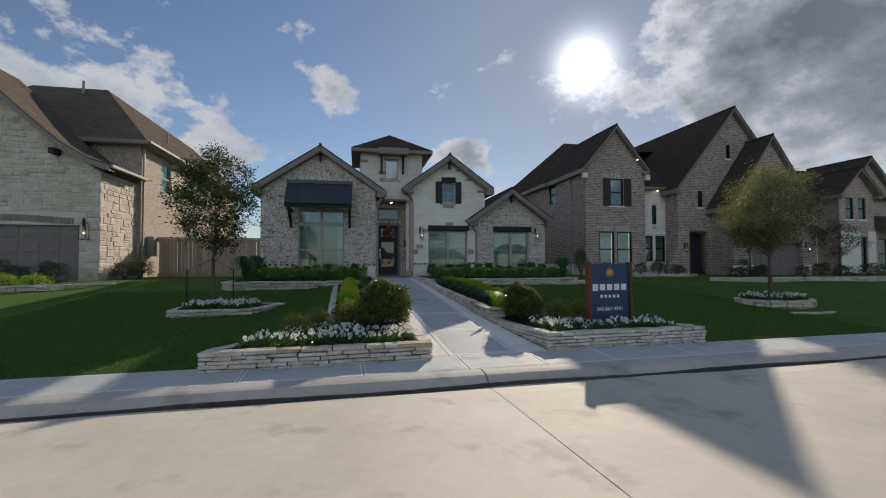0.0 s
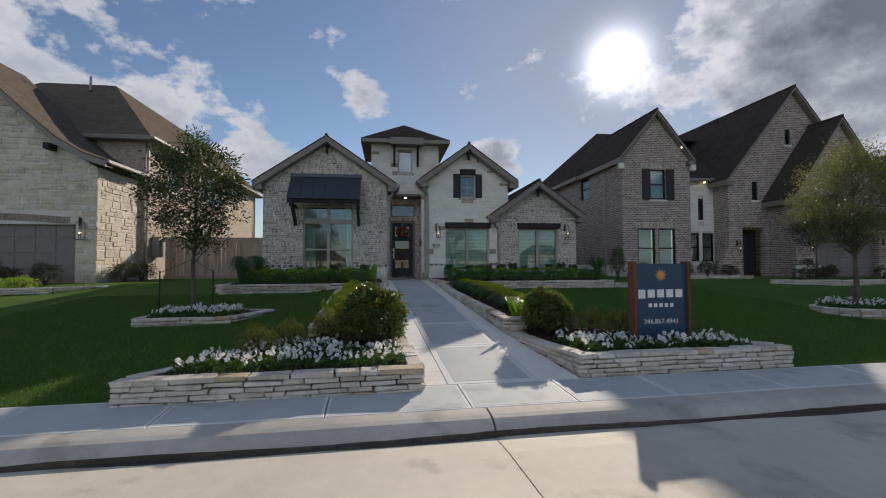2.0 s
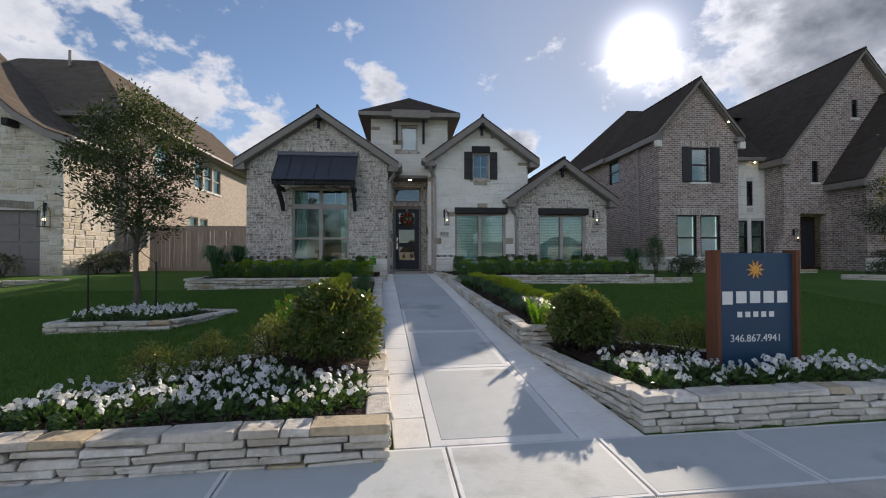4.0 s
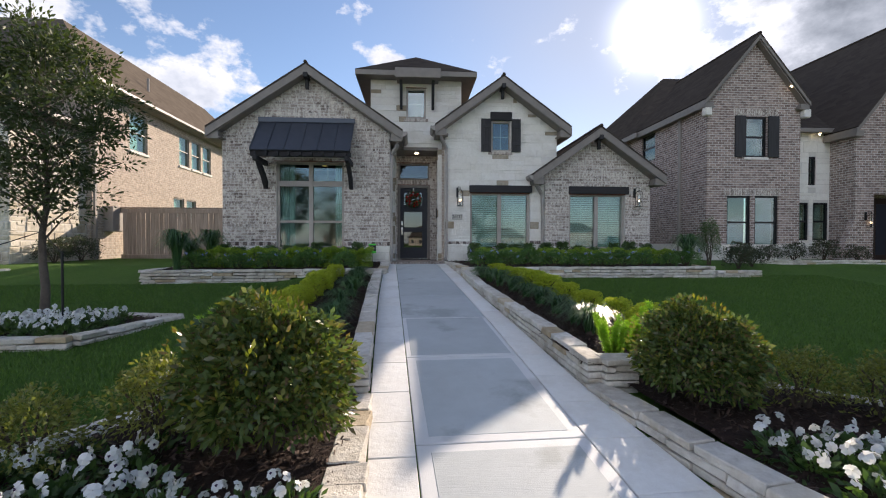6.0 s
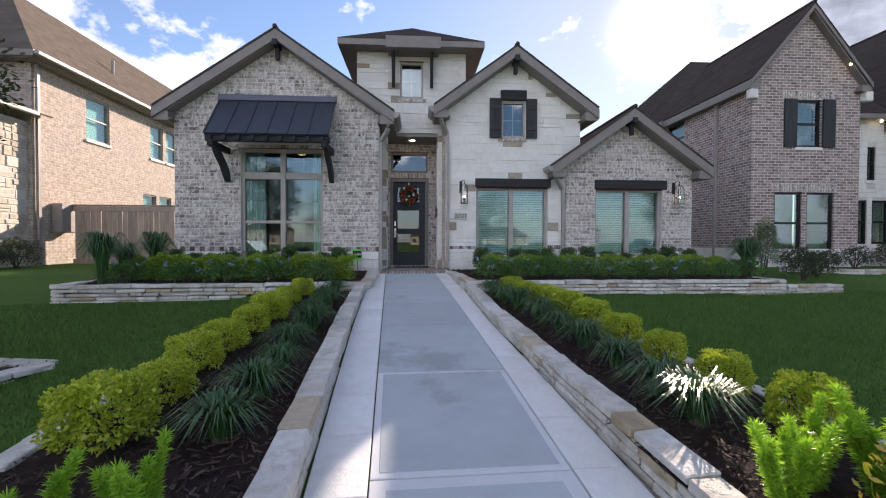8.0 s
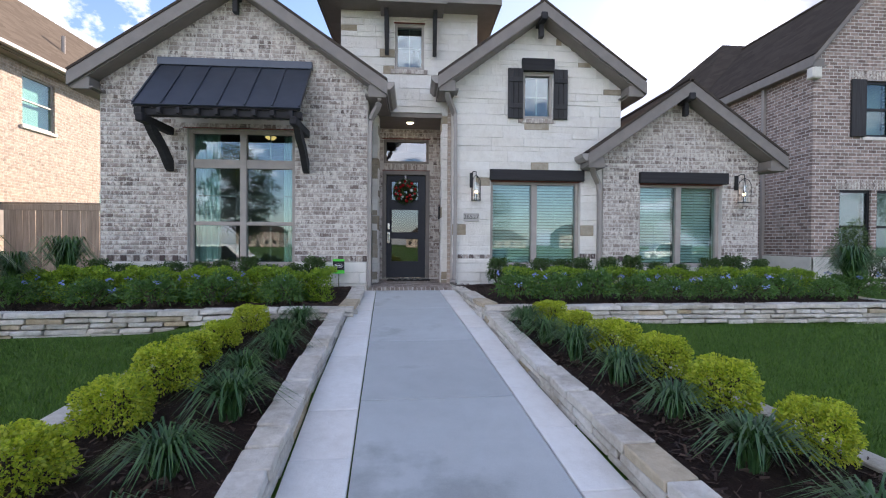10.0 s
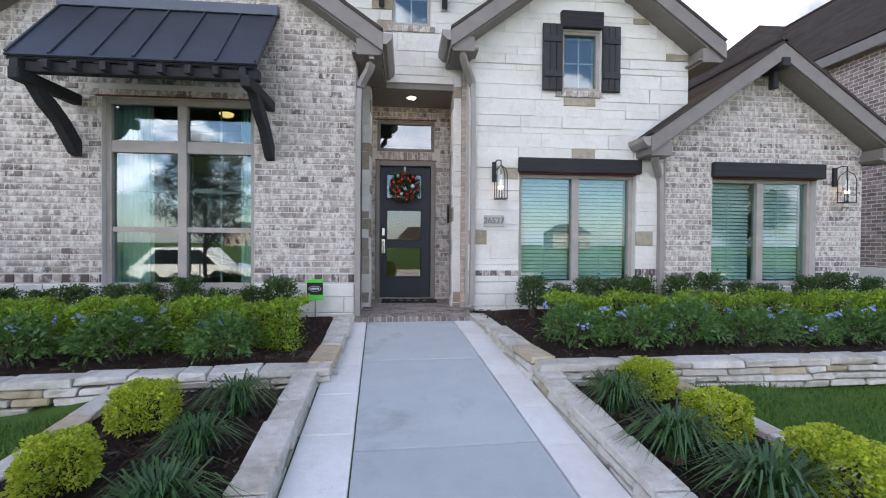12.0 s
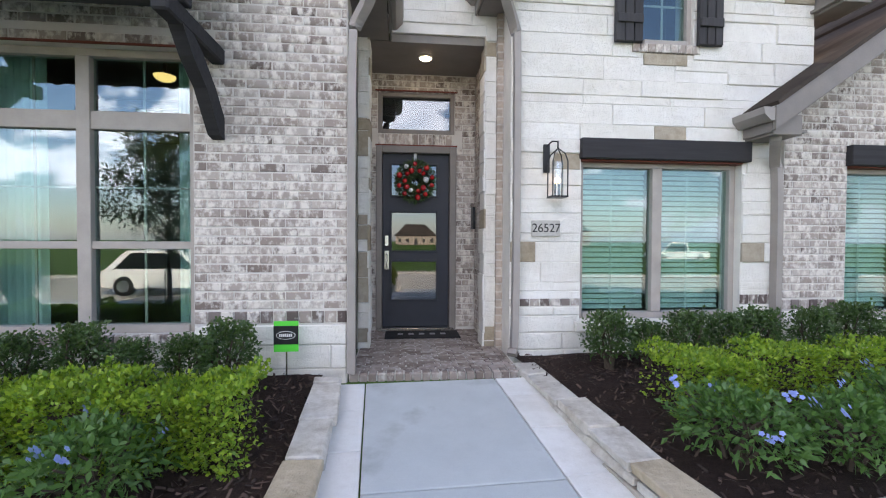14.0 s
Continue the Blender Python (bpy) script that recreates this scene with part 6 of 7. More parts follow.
# small lit lamps under the eaves
for x, y, z in ((14.95, 19.85, 6.72), (16.3, 20.2, 5.26), (21.05, 18.05, 7.4)):
    ev = thing("eave_lamp", "small lit lamp under the eave of the brick house", "outdoor light", (x, y, z), "eave lamps")
    bm = bmesh.new()
    bmesh.ops.create_uvsphere(bm, u_segments=10, v_segments=6, radius=0.035, matrix=Matrix.Translation((x, y, z)))
    part("bulb", bm, glow_mat("eave_bulb", (1.0, 0.8, 0.45), 6.0), ev, smooth=True)
for x in (17.25, 19.4, 22.95):
    lantern(x, 18.18 if x > 18 else 19.48, 2.1, "small lit lantern on the tall brick house")

# ---- one more house further along, and roofs behind ----
fh = thing("house", "two-storey pinkish brick house with stone base further along", "house", (30, 21, 0.95))
BRICK_PINK = brick_texture("pink_neighbour_brick", (0.36, 0.27, 0.235), (0.50, 0.39, 0.34), (0.58, 0.53, 0.48))
H5 = [(27.45, 28.0, 3.98, 5.15), (28.3, 28.85, 3.98, 5.15), (28.35, 28.85, 1.1, 3.0)]
brick_front([(0.9, 27.0, 29.4), (5.4, 27.0, 29.4), (6.62, 28.18, 28.22)], H5, 19.7, 0.3, fh, BRICK_PINK)
for h in H5:
    far_window(h[0], h[1], 19.78, h[2], h[3], True, fh)
simple("stone_base", LIMESTONE, fh, [(27.0, 28.35, 19.63, 19.7, 0.9, 3.3)], 0.01)
simple("stone_base", LIMESTONE, fh, [(28.85, 29.4, 19.63, 19.7, 0.9, 3.3)], 0.01)
gable_roof(26.75, 29.65, 5.35, 28.2, 6.8, 19.35, 23.0, parent=fh, fascia=0.12)
simple("side_wall", BRICK_PINK, fh, [(27.0, 27.25, 20.01, 20.89, 0.9, 5.4)])
H6 = [(31.0, 31.7, 1.2, 3.0), (33.2, 34.0, 3.7, 5.0)]
brick_front([(0.9, 29.4, 38.0), (5.3, 29.4, 38.0)], H6, 20.6, 0.3, fh, BRICK_PINK)
for h in H6:
    far_window(h[0], h[1], 20.68, h[2], h[3], True, fh)
H7 = [(25.2, 25.8, 1.1, 3.0)]
brick_front([(0.9, 24.4, 27.0), (5.3, 24.4, 27.0)], H7, 20.9, 0.3, fh, BRICK_PINK)
far_window(25.2, 25.8, 20.98, 1.1, 3.0, True, fh)
bm = bmesh.new()
slab(bm, [(24.5, 20.2, 3.2), (26.99, 20.2, 3.2), (26.99, 20.9, 3.75), (24.5, 20.9, 3.75)], 0.05)
part("entry_roof", bm, SHINGLE, fh)
bm = bmesh.new()
slab(bm, [(29.5, 19.6, 3.5), (33.0, 19.6, 3.5), (33.0, 20.6, 4.3), (29.5, 20.6, 4.3)], 0.05)
part("entry_roof", bm, SHINGLE, fh)
for y0, y1 in ((20.3, 24.0), (28.0, 24.0)):
    bm = bmesh.new()
    slab(bm, [(24.1, y0, 5.25), (38.4, y0, 5.25), (38.4, y1, 7.6), (25.6, y1, 7.6)], 0.06)
    part("roof_slope", bm, SHINGLE, fh)
gable_roof(28.6, 32.0, 5.9, 30.3, 7.7, 20.3, 24.0, parent=fh, fascia=0.12)
brick_front([(5.3, 28.8, 31.8), (5.9, 28.8, 31.8), (7.5, 30.28, 30.32)], [], 20.62, 0.2, fh, BRICK_PINK)
bm = bmesh.new()
tube(bm, [(26.95, 19.66, 5.1), (26.95, 19.66, 1.0)], 0.04, flat=(0.08, 0.08))
part("downspout", bm, GUTTER, fh)


def plain_house(x, y, w, d, wall_h, ridge, facing, label, wall=BRICK_PALE, roof=SHINGLE_TAN):
    """A house far off: walls, hipped roof, door and windows in its front."""
    h = thing("house", label, "house", (x, y, gw(x, y)), "houses across the street")
    z0 = gw(x, y) - 0.2
    simple("wall", wall, h, [(x - w / 2, x + w / 2, y - d / 2, y + d / 2, z0, z0 + wall_h)])
    bm = bmesh.new()
    zz = z0 + wall_h + 0.01
    q = [(x - w / 2 - 0.5, y - d / 2 - 0.5, zz), (x + w / 2 + 0.5, y - d / 2 - 0.5, zz), (x + w / 2 + 0.5, y + d / 2 + 0.5, zz), (x - w / 2 - 0.5, y + d / 2 + 0.5, zz), (x - w / 4, y, z0 + ridge), (x + w / 4, y, z0 + ridge)]
    v = [bm.verts.new(p) for p in q]
    for f in ((0, 1, 5, 4), (1, 2, 5), (2, 3, 4, 5), (3, 0, 4), (3, 2, 1, 0)):
        bm.faces.new([v[i] for i in f])
    part("roof", bm, roof, h)
    yf = y + facing * d / 2
    for k in range(5):
        wx = x - w / 2 + w * (k + 0.5) / 5
        a, b = sorted((yf - facing * 0.02, yf + facing * 0.04))
        simple("door" if k == 2 else "window", DOOR if k == 2 else BLACK, h, [(wx - 0.5, wx + 0.5, a, b, z0 + (0.2 if k == 2 else 1.1), z0 + 2.4)])


plain_house(-22, -136, 16, 11, 3.2, 7.0, 1, "pale brick house across a wide lawn")
plain_house(8, -144, 15, 11, 3.4, 8.0, 1, "tan brick house across a wide lawn", BRICK_PALE, SHINGLE)
plain_house(36, -138, 17, 11, 3.2, 7.2, 1, "pale brick house across a wide lawn")
plain_house(66, -142, 15, 11, 5.6, 9.5, 1, "brown brick house across a wide lawn", BRICK_NEXT, SHINGLE)
plain_house(-52, -140, 15, 11, 5.6, 9.0, 1, "brown brick house across a wide lawn", BRICK_NEXT, SHINGLE)

# ---- plants ----
def leaf_quads(pts, dirs, length, width, seed, droop=0.0, stray=0.55):
    """One bent four-sided leaf at each point along its direction."""
    g = np.random.RandomState(seed)
    n = len(pts)
    d = dirs + g.normal(0, stray, (n, 3))
    d /= np.linalg.norm(d, axis=1)[:, None] + 1e-9
    s = np.cross(d, g.normal(0, 1, (n, 3)))
    s /= np.linalg.norm(s, axis=1)[:, None] + 1e-9
    k = g.uniform(0.6, 1.25, (n, 1))
    nrm = np.cross(d, s)
    a, b = length * k, width * k
    v = np.stack([pts, pts + d * a * 0.5 + s * b * 0.5 + nrm * b * 0.12, pts + d * a - np.array([0, 0, 1.0]) * droop * a, pts + d * a * 0.5 - s * b * 0.5 + nrm * b * 0.12], 1)
    return v.reshape(-1, 3), np.arange(n * 4).reshape(-1, 4)


def shell(n, radii, seed, lump=0.25, inner=0.55, flat_bottom=-0.6):
    """Points and outward directions in the outer layer of a lumpy ellipsoid."""
    g = np.random.RandomState(seed)
    d = g.normal(0, 1, (n, 3))
    d /= np.linalg.norm(d, axis=1)[:, None]
    d[:, 2] = np.where(d[:, 2] < flat_bottom, -d[:, 2], d[:, 2])
    ph = g.uniform(0, 6.28, 6)
    wob = 1 + lump * (np.sin(4 * d[:, 0] + ph[0]) * np.sin(4.5 * d[:, 1] + ph[1]) + 0.6 * np.sin(8 * d[:, 2] + ph[2]) * np.sin(7 * d[:, 0] + ph[3])) * 0.7
    rad = (inner + (1 - inner) * g.uniform(0, 1, n) ** 0.5) * wob
    return d * rad[:, None] * np.array(radii), d


def core(parent, radii, at, mat, name="branchwork", seed=0):
    """Stems that fork from the base into the crown."""
    rr = random.Random(seed)
    bm = bmesh.new()
    for i in range(9):
        a, t = rr.uniform(0, 6.28), rr.uniform(0.3, 0.8)
        top = Vector(at) + Vector((math.cos(a) * radii[0] * t, math.sin(a) * radii[1] * t, radii[2] * rr.uniform(0.2, 0.7)))
        b = Vector((at[0] + rr.uniform(-0.04, 0.04), at[1] + rr.uniform(-0.04, 0.04), at[2] - radii[2]))
        tube(bm, [b, b.lerp(top, 0.5) + Vector((rr.uniform(-0.05, 0.05), rr.uniform(-0.05, 0.05), 0.05)), top], [0.012, 0.008, 0.004], 5)
    return tagged(part(name, bm, mat, parent), kind="stuff")


def shrub(name, label, cat, radii, n, leaf, width, mat, seed, group, lump=0.25, inner=0.5, tips=None, tip_n=0):
    """A round shrub built with its base at the origin."""
    ob = thing(name, label, cat, (0, 0, 0), group)
    core(ob, radii, (0, 0, radii[2]), TWIG, seed=seed)
    p, d = shell(n, radii, seed, lump, inner)
    p[:, 2] += radii[2]
    v, q = leaf_quads(p, d + np.array([0, 0, 0.35]), leaf, width, seed + 1, 0.15, 0.85)
    arrays("foliage", v, q, mat, ob)
    if tips:
        p, d = shell(tip_n, [x * 1.03 for x in radii], seed + 5, lump, 0.93, 0.0)
        p[:, 2] += radii[2]
        v, q = leaf_quads(p, d + np.array([0, 0, 0.8]), leaf * 0.75, width * 0.75, seed + 6)
        tagged(arrays("new_growth", v, q, tips, ob), kind="stuff")
    return ob


def spread(proto, places, scale=(0.9, 1.1), r=None):
    """Copies of a plant at places (x, y, z), turned and sized unevenly; the first takes the original."""
    r = r or rng
    for i, (x, y, z) in enumerate(places):
        s = r.uniform(*scale)
        m = Matrix.LocRotScale((x, y, z), Euler((0, 0, r.uniform(0, 6.28))), (s, s, s * r.uniform(0.93, 1.07)))
        if i == 0:
            base = proto
        else:
            copy = copy_thing(proto, Matrix())
            copy.matrix_basis = m
    proto_m = places[0]
    proto.matrix_basis = Matrix.LocRotScale(proto_m, Euler((0, 0, r.uniform(0, 6.28))), None)


def blades(n, height, spread_, width, seed, arch=1.0, upright=0.6):
    """Arching strap leaves from one crown: three bent segments each."""
    g = np.random.RandomState(seed)
    vs, qs = [], []
    for i in range(n):
        a, lean, h, w = g.uniform(0, 6.283), g.uniform(0.15, 1.0) * spread_, height * g.uniform(0.7, 1.1), width * g.uniform(0.7, 1.2)
        c, s = math.cos(a), math.sin(a)
        sx, sy = -s * w / 2, c * w / 2
        o = np.array([g.uniform(-0.04, 0.04), g.uniform(-0.04, 0.04), 0])
        base = len(vs)
        for k, (t, zz) in enumerate(((0, 0), (0.3, 0.62), (0.68, 0.95), (1.0, 1.0 - 0.55 * arch * (lean / max(spread_, 1e-6))))):
            ww = (1.0, 1.0, 0.8, 0.12)[k]
            p = o + np.array([c * lean * t ** (1.0 + upright), s * lean * t ** (1.0 + upright), h * zz])
            vs += [tuple(p + np.array([sx * ww, sy * ww, 0])), tuple(p - np.array([sx * ww, sy * ww, 0]))]
        for k in range(3):
            b = base + 2 * k
            qs.append((b, b + 1, b + 3, b + 2))
    return vs, qs


def SP(u, v, dz=0.0):
    p = site(u, v)
    return (p.x, p.y, gz(v) + dz)


# two large glossy bushes
bush = shrub("bush", "large glossy-leaved round bush with yellowish new growth", "bush", (0.46, 0.46, 0.435), 11500, 0.060, 0.025, L_BUSH, 101, "bushes by the walk", 0.24, 0.45, L_TIP, 520)
spread(bush, [SP(1.89, 8.87, 0.08), SP(4.80, 9.26, 0.05)], (0.87, 0.89), random.Random(1))
# golden ball shrubs along the walk
gold = shrub("golden_shrub", "clipped golden-green ball shrub in mulch", "shrub", (0.235, 0.235, 0.20), 5600, 0.027, 0.018, L_GOLD, 111, "golden shrubs along the walk", 0.25, 0.62)
G = [(1.33 + 0.024 * (v - 10.7) + 0.04 * math.sin(v * 3), v) for v in (10.7, 11.25, 11.8, 12.3, 12.85, 13.35, 13.9, 14.4, 14.95)]
G += [(u, v) for u, v in ((4.70, 15.1), (4.74, 14.5), (4.84, 13.92), (4.92, 13.35), (4.96, 12.8), (5.03, 12.25), (5.1, 11.7), (5.16, 11.1), (5.2, 10.5))]
spread(gold, [(*P2(u, v), bed_z(v) - 0.02) for u, v in G], (0.70, 0.88), random.Random(2))
# liriope clumps
lir = thing("liriope", "dark green arching liriope clump in mulch", "grass clump", (0, 0, 0), "liriope along the walk")
v, q = blades(230, 0.25, 0.36, 0.011, 5)
arrays("foliage", v, q, L_BLADE, lir)
bm = bmesh.new()
bmesh.ops.create_cone(bm, segments=8, radius1=0.06, radius2=0.03, depth=0.06, cap_ends=True, matrix=Matrix.Translation((0, 0, 0.02)))
part("root_crown", bm, TWIG, lir)
Lp = [(1.93 + 0.05 * math.sin(v * 5), v) for v in (10.75, 11.3, 11.85, 12.4, 12.95, 13.5, 14.05, 14.6, 15.1)]
Lp += [(u, v) for u, v in ((4.36, 14.9), (4.38, 14.35), (4.46, 13.85), (4.55, 13.3), (4.6, 12.75), (4.63, 12.2), (4.66, 11.65), (4.68, 11.1), (4.68, 10.7))]
spread(lir, [(*P2(u, v), bed_z(v) - 0.01) for u, v in Lp], (0.85, 1.15), random.Random(3))
# foxtail ferns: upright plumes of needles
fern = thing("foxtail_fern", "bright green foxtail fern with upright plumes", "fern", (0, 0, 0), "foxtail ferns")
g = np.random.RandomState(9)
for k in range(9):
    a, lean, h = g.uniform(0, 6.28), g.uniform(0.02, 0.16), g.uniform(0.24, 0.42)
    n = 900
    t = g.uniform(0.04, 1, n)
    axis = np.stack([math.cos(a) * (0.03 + lean * t), math.sin(a) * (0.03 + lean * t), h * t], 1)
    d = g.normal(0, 1, (n, 3)) * np.array([1, 1, 0.3]) + np.array([0, 0, 0.9])
    d /= np.linalg.norm(d, axis=1)[:, None]
    v, q = leaf_quads(axis, d, 0.040, 0.005, k)
    wid = (0.3 + np.sin(np.clip(t, 0, 1) * math.pi * 0.9))
    arrays("plume", v, q, L_FERN, fern)
spread(fern, [(*P2(u, v), bed_z(v) - 0.01) for u, v in ((1.95, 9.92), (1.58, 9.86), (1.22, 9.95), (4.52, 9.92), (4.78, 10.08), (5.0, 9.9))], (0.95, 1.2), random.Random(4))
# low olive shrubs behind the pansies
olive = shrub("low_shrub", "low olive-green twiggy shrub behind the pansies", "shrub", (0.3, 0.24, 0.22), 2200, 0.032, 0.014, leaf_mat("olive_leaf", [(0.15, 0.165, 0.04), (0.25, 0.26, 0.06), (0.11, 0.13, 0.035)]), 121, "low shrubs", 0.35, 0.3)
spread(olive, [SP(0.75, 8.75, 0.10), SP(1.25, 9.0, 0.10), (SP(0.4, 8.4, 0.12)), SP(5.5, 9.1, 0.08), SP(5.9, 8.85, 0.10), SP(6.3, 8.75, 0.10)], (0.9, 1.15), random.Random(5))

P_EYE = leaf_mat("dark_pansy_eye", [(0.03, 0.012, 0.05), (0.05, 0.02, 0.07)], 0.6, 0.1)


# pansies: a rosette of leaves and several white blooms with five petals
def pansy(seed):
    g = np.random.RandomState(seed)
    ob = thing("pansy", "white-flowered pansy plant in dark mulch", "flower", (0, 0, 0), "white pansies")
    p, d = shell(150, (0.125, 0.125, 0.09), seed, 0.3, 0.2)
    p[:, 2] = np.abs(p[:, 2])
    v, q = leaf_quads(p, d + np.array([0, 0, 0.5]), 0.05, 0.026, seed)
    arrays("foliage", v, q, L_BOX, ob)
    vs, qs, es, eq = [], [], [], []
    for k in range(7):
        a, rr_ = g.uniform(0, 6.28), 0.125 * math.sqrt(g.uniform(0, 1))
        c = np.array([math.cos(a) * rr_, math.sin(a) * rr_, 0.10 + g.uniform(0, 0.075)])
        f = np.array([g.uniform(-0.7, 0.7), g.uniform(-1.0, 0.35), g.uniform(0.15, 0.8)])
        f /= np.linalg.norm(f)
        s = np.cross(f, [0.3, 0.1, 1.0])
        s /= np.linalg.norm(s)
        t = np.cross(f, s)
        for j in range(5):
            b = j * 6.283 / 5
            e, e2 = s * math.cos(b) + t * math.sin(b), -s * math.sin(b) + t * math.cos(b)
            n = len(vs)
            o = c + f * 0.0015 * j
            vs += [tuple(o), tuple(o + e * 0.013 + e2 * 0.014 + f * 0.006), tuple(o + e * 0.025 + e2 * 0.009 - f * 0.004), tuple(o + e * 0.026 - e2 * 0.009 - f * 0.006), tuple(o + e * 0.013 - e2 * 0.014 + f * 0.006)]
            qs.append((n, n + 1, n + 2, n + 3, n + 4))
        if k % 2:
            o, n = c + f * 0.011, len(es)
            es += [tuple(o + s * 0.008), tuple(o + t * 0.012), tuple(o - s * 0.008), tuple(o - t * 0.005)]
            eq.append((n, n + 1, n + 2, n + 3))
    arrays("blossom", vs, qs, P_WHITE, ob)
    arrays("blossom_eye", es, eq, P_EYE, ob)
    return ob


def scatter(n, test, u0, u1, v0, v1, gap, seed):
    r = random.Random(seed)
    out = []
    for _ in range(n * 60):
        u, v = r.uniform(u0, u1), r.uniform(v0, v1)
        if test(u, v) and all((u - a) ** 2 + (v - b) ** 2 > gap * gap for a, b in out):
            out.append((u, v))
            if len(out) == n:
                break
    return out


pans = [pansy(s) for s in (31, 32, 33)]
A_ = scatter(84, lambda u, v: u > -0.42 + (v - 7.5) * 0.84 and (u - 1.89) ** 2 + (v - 8.87) ** 2 > 0.35, -0.45, 2.22, 7.57, 8.95, 0.175, 1)
B_ = scatter(70, lambda u, v: u < 7.4 - (v - 7.6) * 1.0 and (u - 4.86) ** 2 + (v - 9.28) ** 2 > 0.37 and not (5.6 < u < 6.75 and v > 8.0), 4.7, 7.4, 7.72, 8.55, 0.165, 2)
places = [(*P2(u, v), 0.39) for u, v in A_] + [(*P2(u, v), 0.40) for u, v in B_]
RING = [(-2.55, 10.95), (-0.92, 11.12), (-0.52, 12.45), (-2.6, 12.75)]
places += [(x, y, gw(-1.7, 11.8) + 0.05) for x, y in scatter(34, lambda x, y: (x + 2.05) ** 2 + (y - 12.2) ** 2 > 0.05, -2.35, -0.95, 11.2, 12.2, 0.14, 3)]
OVAL = (13.0, 11.1)
places += [(OVAL[0] + 0.8 * math.cos(a) * k, OVAL[1] + 0.55 * math.sin(a) * k, gw(*OVAL) + 0.10) for a, k in [(i * 0.55, 0.75 + 0.25 * (i % 2)) for i in range(22)]]
for k in range(3):
    spread(pans[k], places[k::3], (0.85, 1.25), random.Random(60 + k))


# ---- trees ----
def tree(at, trunk_h, crown, clumps, leaves_each, leaf, mat, seed, label, trunk_r=0.06, ball=0.26, shape=1.0):
    """A tapered trunk, limbs that fork, and a crown of many leaf clumps on the limbs' ends."""
    r = random.Random(seed)
    g = np.random.RandomState(seed)
    ob = thing("tree", label, "tree", at)
    base = Vector(at)
    bm = bmesh.new()
    top = base + Vector((0.05, 0.03, trunk_h + crown[2] * 1.2))
    n = 9
    line = [base.lerp(top, i / (n - 1)) + Vector((0.02 * math.sin(i * 1.7), 0.02 * math.cos(i * 1.3), 0)) for i in range(n)]
    tube(bm, [base - Vector((0, 0, 0.1))] + line, [trunk_r * 1.35] + [trunk_r * (1.1 - 0.95 * i / (n - 1)) for i in range(n)], 9)
    part("trunk", bm, BARK, ob, smooth=True)
    bm = bmesh.new()
    pts, dirs = [], []
    for i in range(clumps):
        for _ in range(40):
            d = Vector((r.gauss(0, 1), r.gauss(0, 1), r.gauss(0, 1))).normalized()
            k = r.uniform(0.35, 1.0) ** 0.6
            c = Vector((d.x * crown[0] * k, d.y * crown[1] * k, d.z * crown[2] * k))
            taper = 1 - shape * max(0.0, c.z / crown[2]) * 0.55
            if abs(c.x) < crown[0] * taper and abs(c.y) < crown[1] * taper:
                break
        c += base + Vector((0, 0, trunk_h + crown[2]))
        f = min(0.92, max(0.16, (c.z - base.z - 0.35 * (c.xy - base.xy).length - 0.25) / (top.z - base.z)))
        a = base.lerp(top, f)
        tube(bm, [a, a.lerp(c, 0.5) + Vector((0, 0, 0.06)), c], [trunk_r * 0.34 * (1.2 - f), trunk_r * 0.2 * (1.2 - f), 0.004], 5)
        m = int(leaves_each * r.uniform(0.5, 1.4))
        p = g.normal(0, 1, (m, 3)) * ball * r.uniform(0.45, 1.0) * np.array([1, 1, 0.7]) * 0.55
        pts.append(p + np.array(c))
        dirs.append(p / (np.linalg.norm(p, axis=1)[:, None] + 1e-6) + np.array([0, 0, 0.2]))
    part("branchwork", bm, BARK, ob)
    v, q = leaf_quads(np.concatenate(pts), np.concatenate(dirs), leaf, leaf * 0.42, seed)
    arrays("crown", v, q, mat, ob)
    return ob


tree_a = tree((-2.08, 12.2, gw(-2.08, 12.2) + 0.1), 1.15, (0.98, 0.98, 1.32), 120, 125, 0.07, L_TREE, 77, "young live oak with dark small leaves in a stone ring", 0.05, 0.28, 0.8)
ring_a = thing("tree_ring", "low ledge-stone ring round the young oak", "stone edging", (-1.7, 11.8, 0.6))
for a, b in zip(RING, RING[1:] + RING[:1]):
    ledge_wall(ring_a, [a, b], gw(*RING[1]) + 0.12, 0.17, r=random.Random(int(abs(a[0] * 100))))
soil("mulch_bed", [(*p, gw(*p) * 0.3 + 0.7 * gw(-1.7, 11.8) + 0.04) for p in RING], "dark shredded mulch in the oak's ring")
lawn_stone = thing("edging_stones", "short row of pale stones lying in the lawn", "stone edging", (12.7, 9.7, gw(12.7, 9.7)))
ledge_wall(lawn_stone, [(12.05, 9.80), (12.7, 9.70), (13.35, 9.78)], gw(12.7, 9.7) + 0.035, 0.12, r=random.Random(95), lengths=(0.35, 0.6), ragged=0.5)
tree_b = tree((13.0, 11.2, gw(13, 11.2) + 0.08), 1.35, (1.25, 1.25, 1.25), 190, 150, 0.055, L_TREE_PALE, 78, "young street tree with leaves toned pale for the sun in an oval stone ring", 0.06, 0.34, 0.5)
ring_b = thing("tree_ring", "low oval stone ring with white flowers", "stone edging", (OVAL[0], OVAL[1], gw(*OVAL)))
ov = [(OVAL[0] + 1.0 * math.cos(i * math.tau / 16), OVAL[1] + 0.75 * math.sin(i * math.tau / 16)) for i in range(17)]
ledge_wall(ring_b, ov, gw(*OVAL) + 0.13, 0.14, r=random.Random(91), lengths=(0.2, 0.4))
soil("mulch_bed", [(*p, gw(*OVAL) + 0.09) for p in ov[:-1]], "dark mulch in the oval ring")
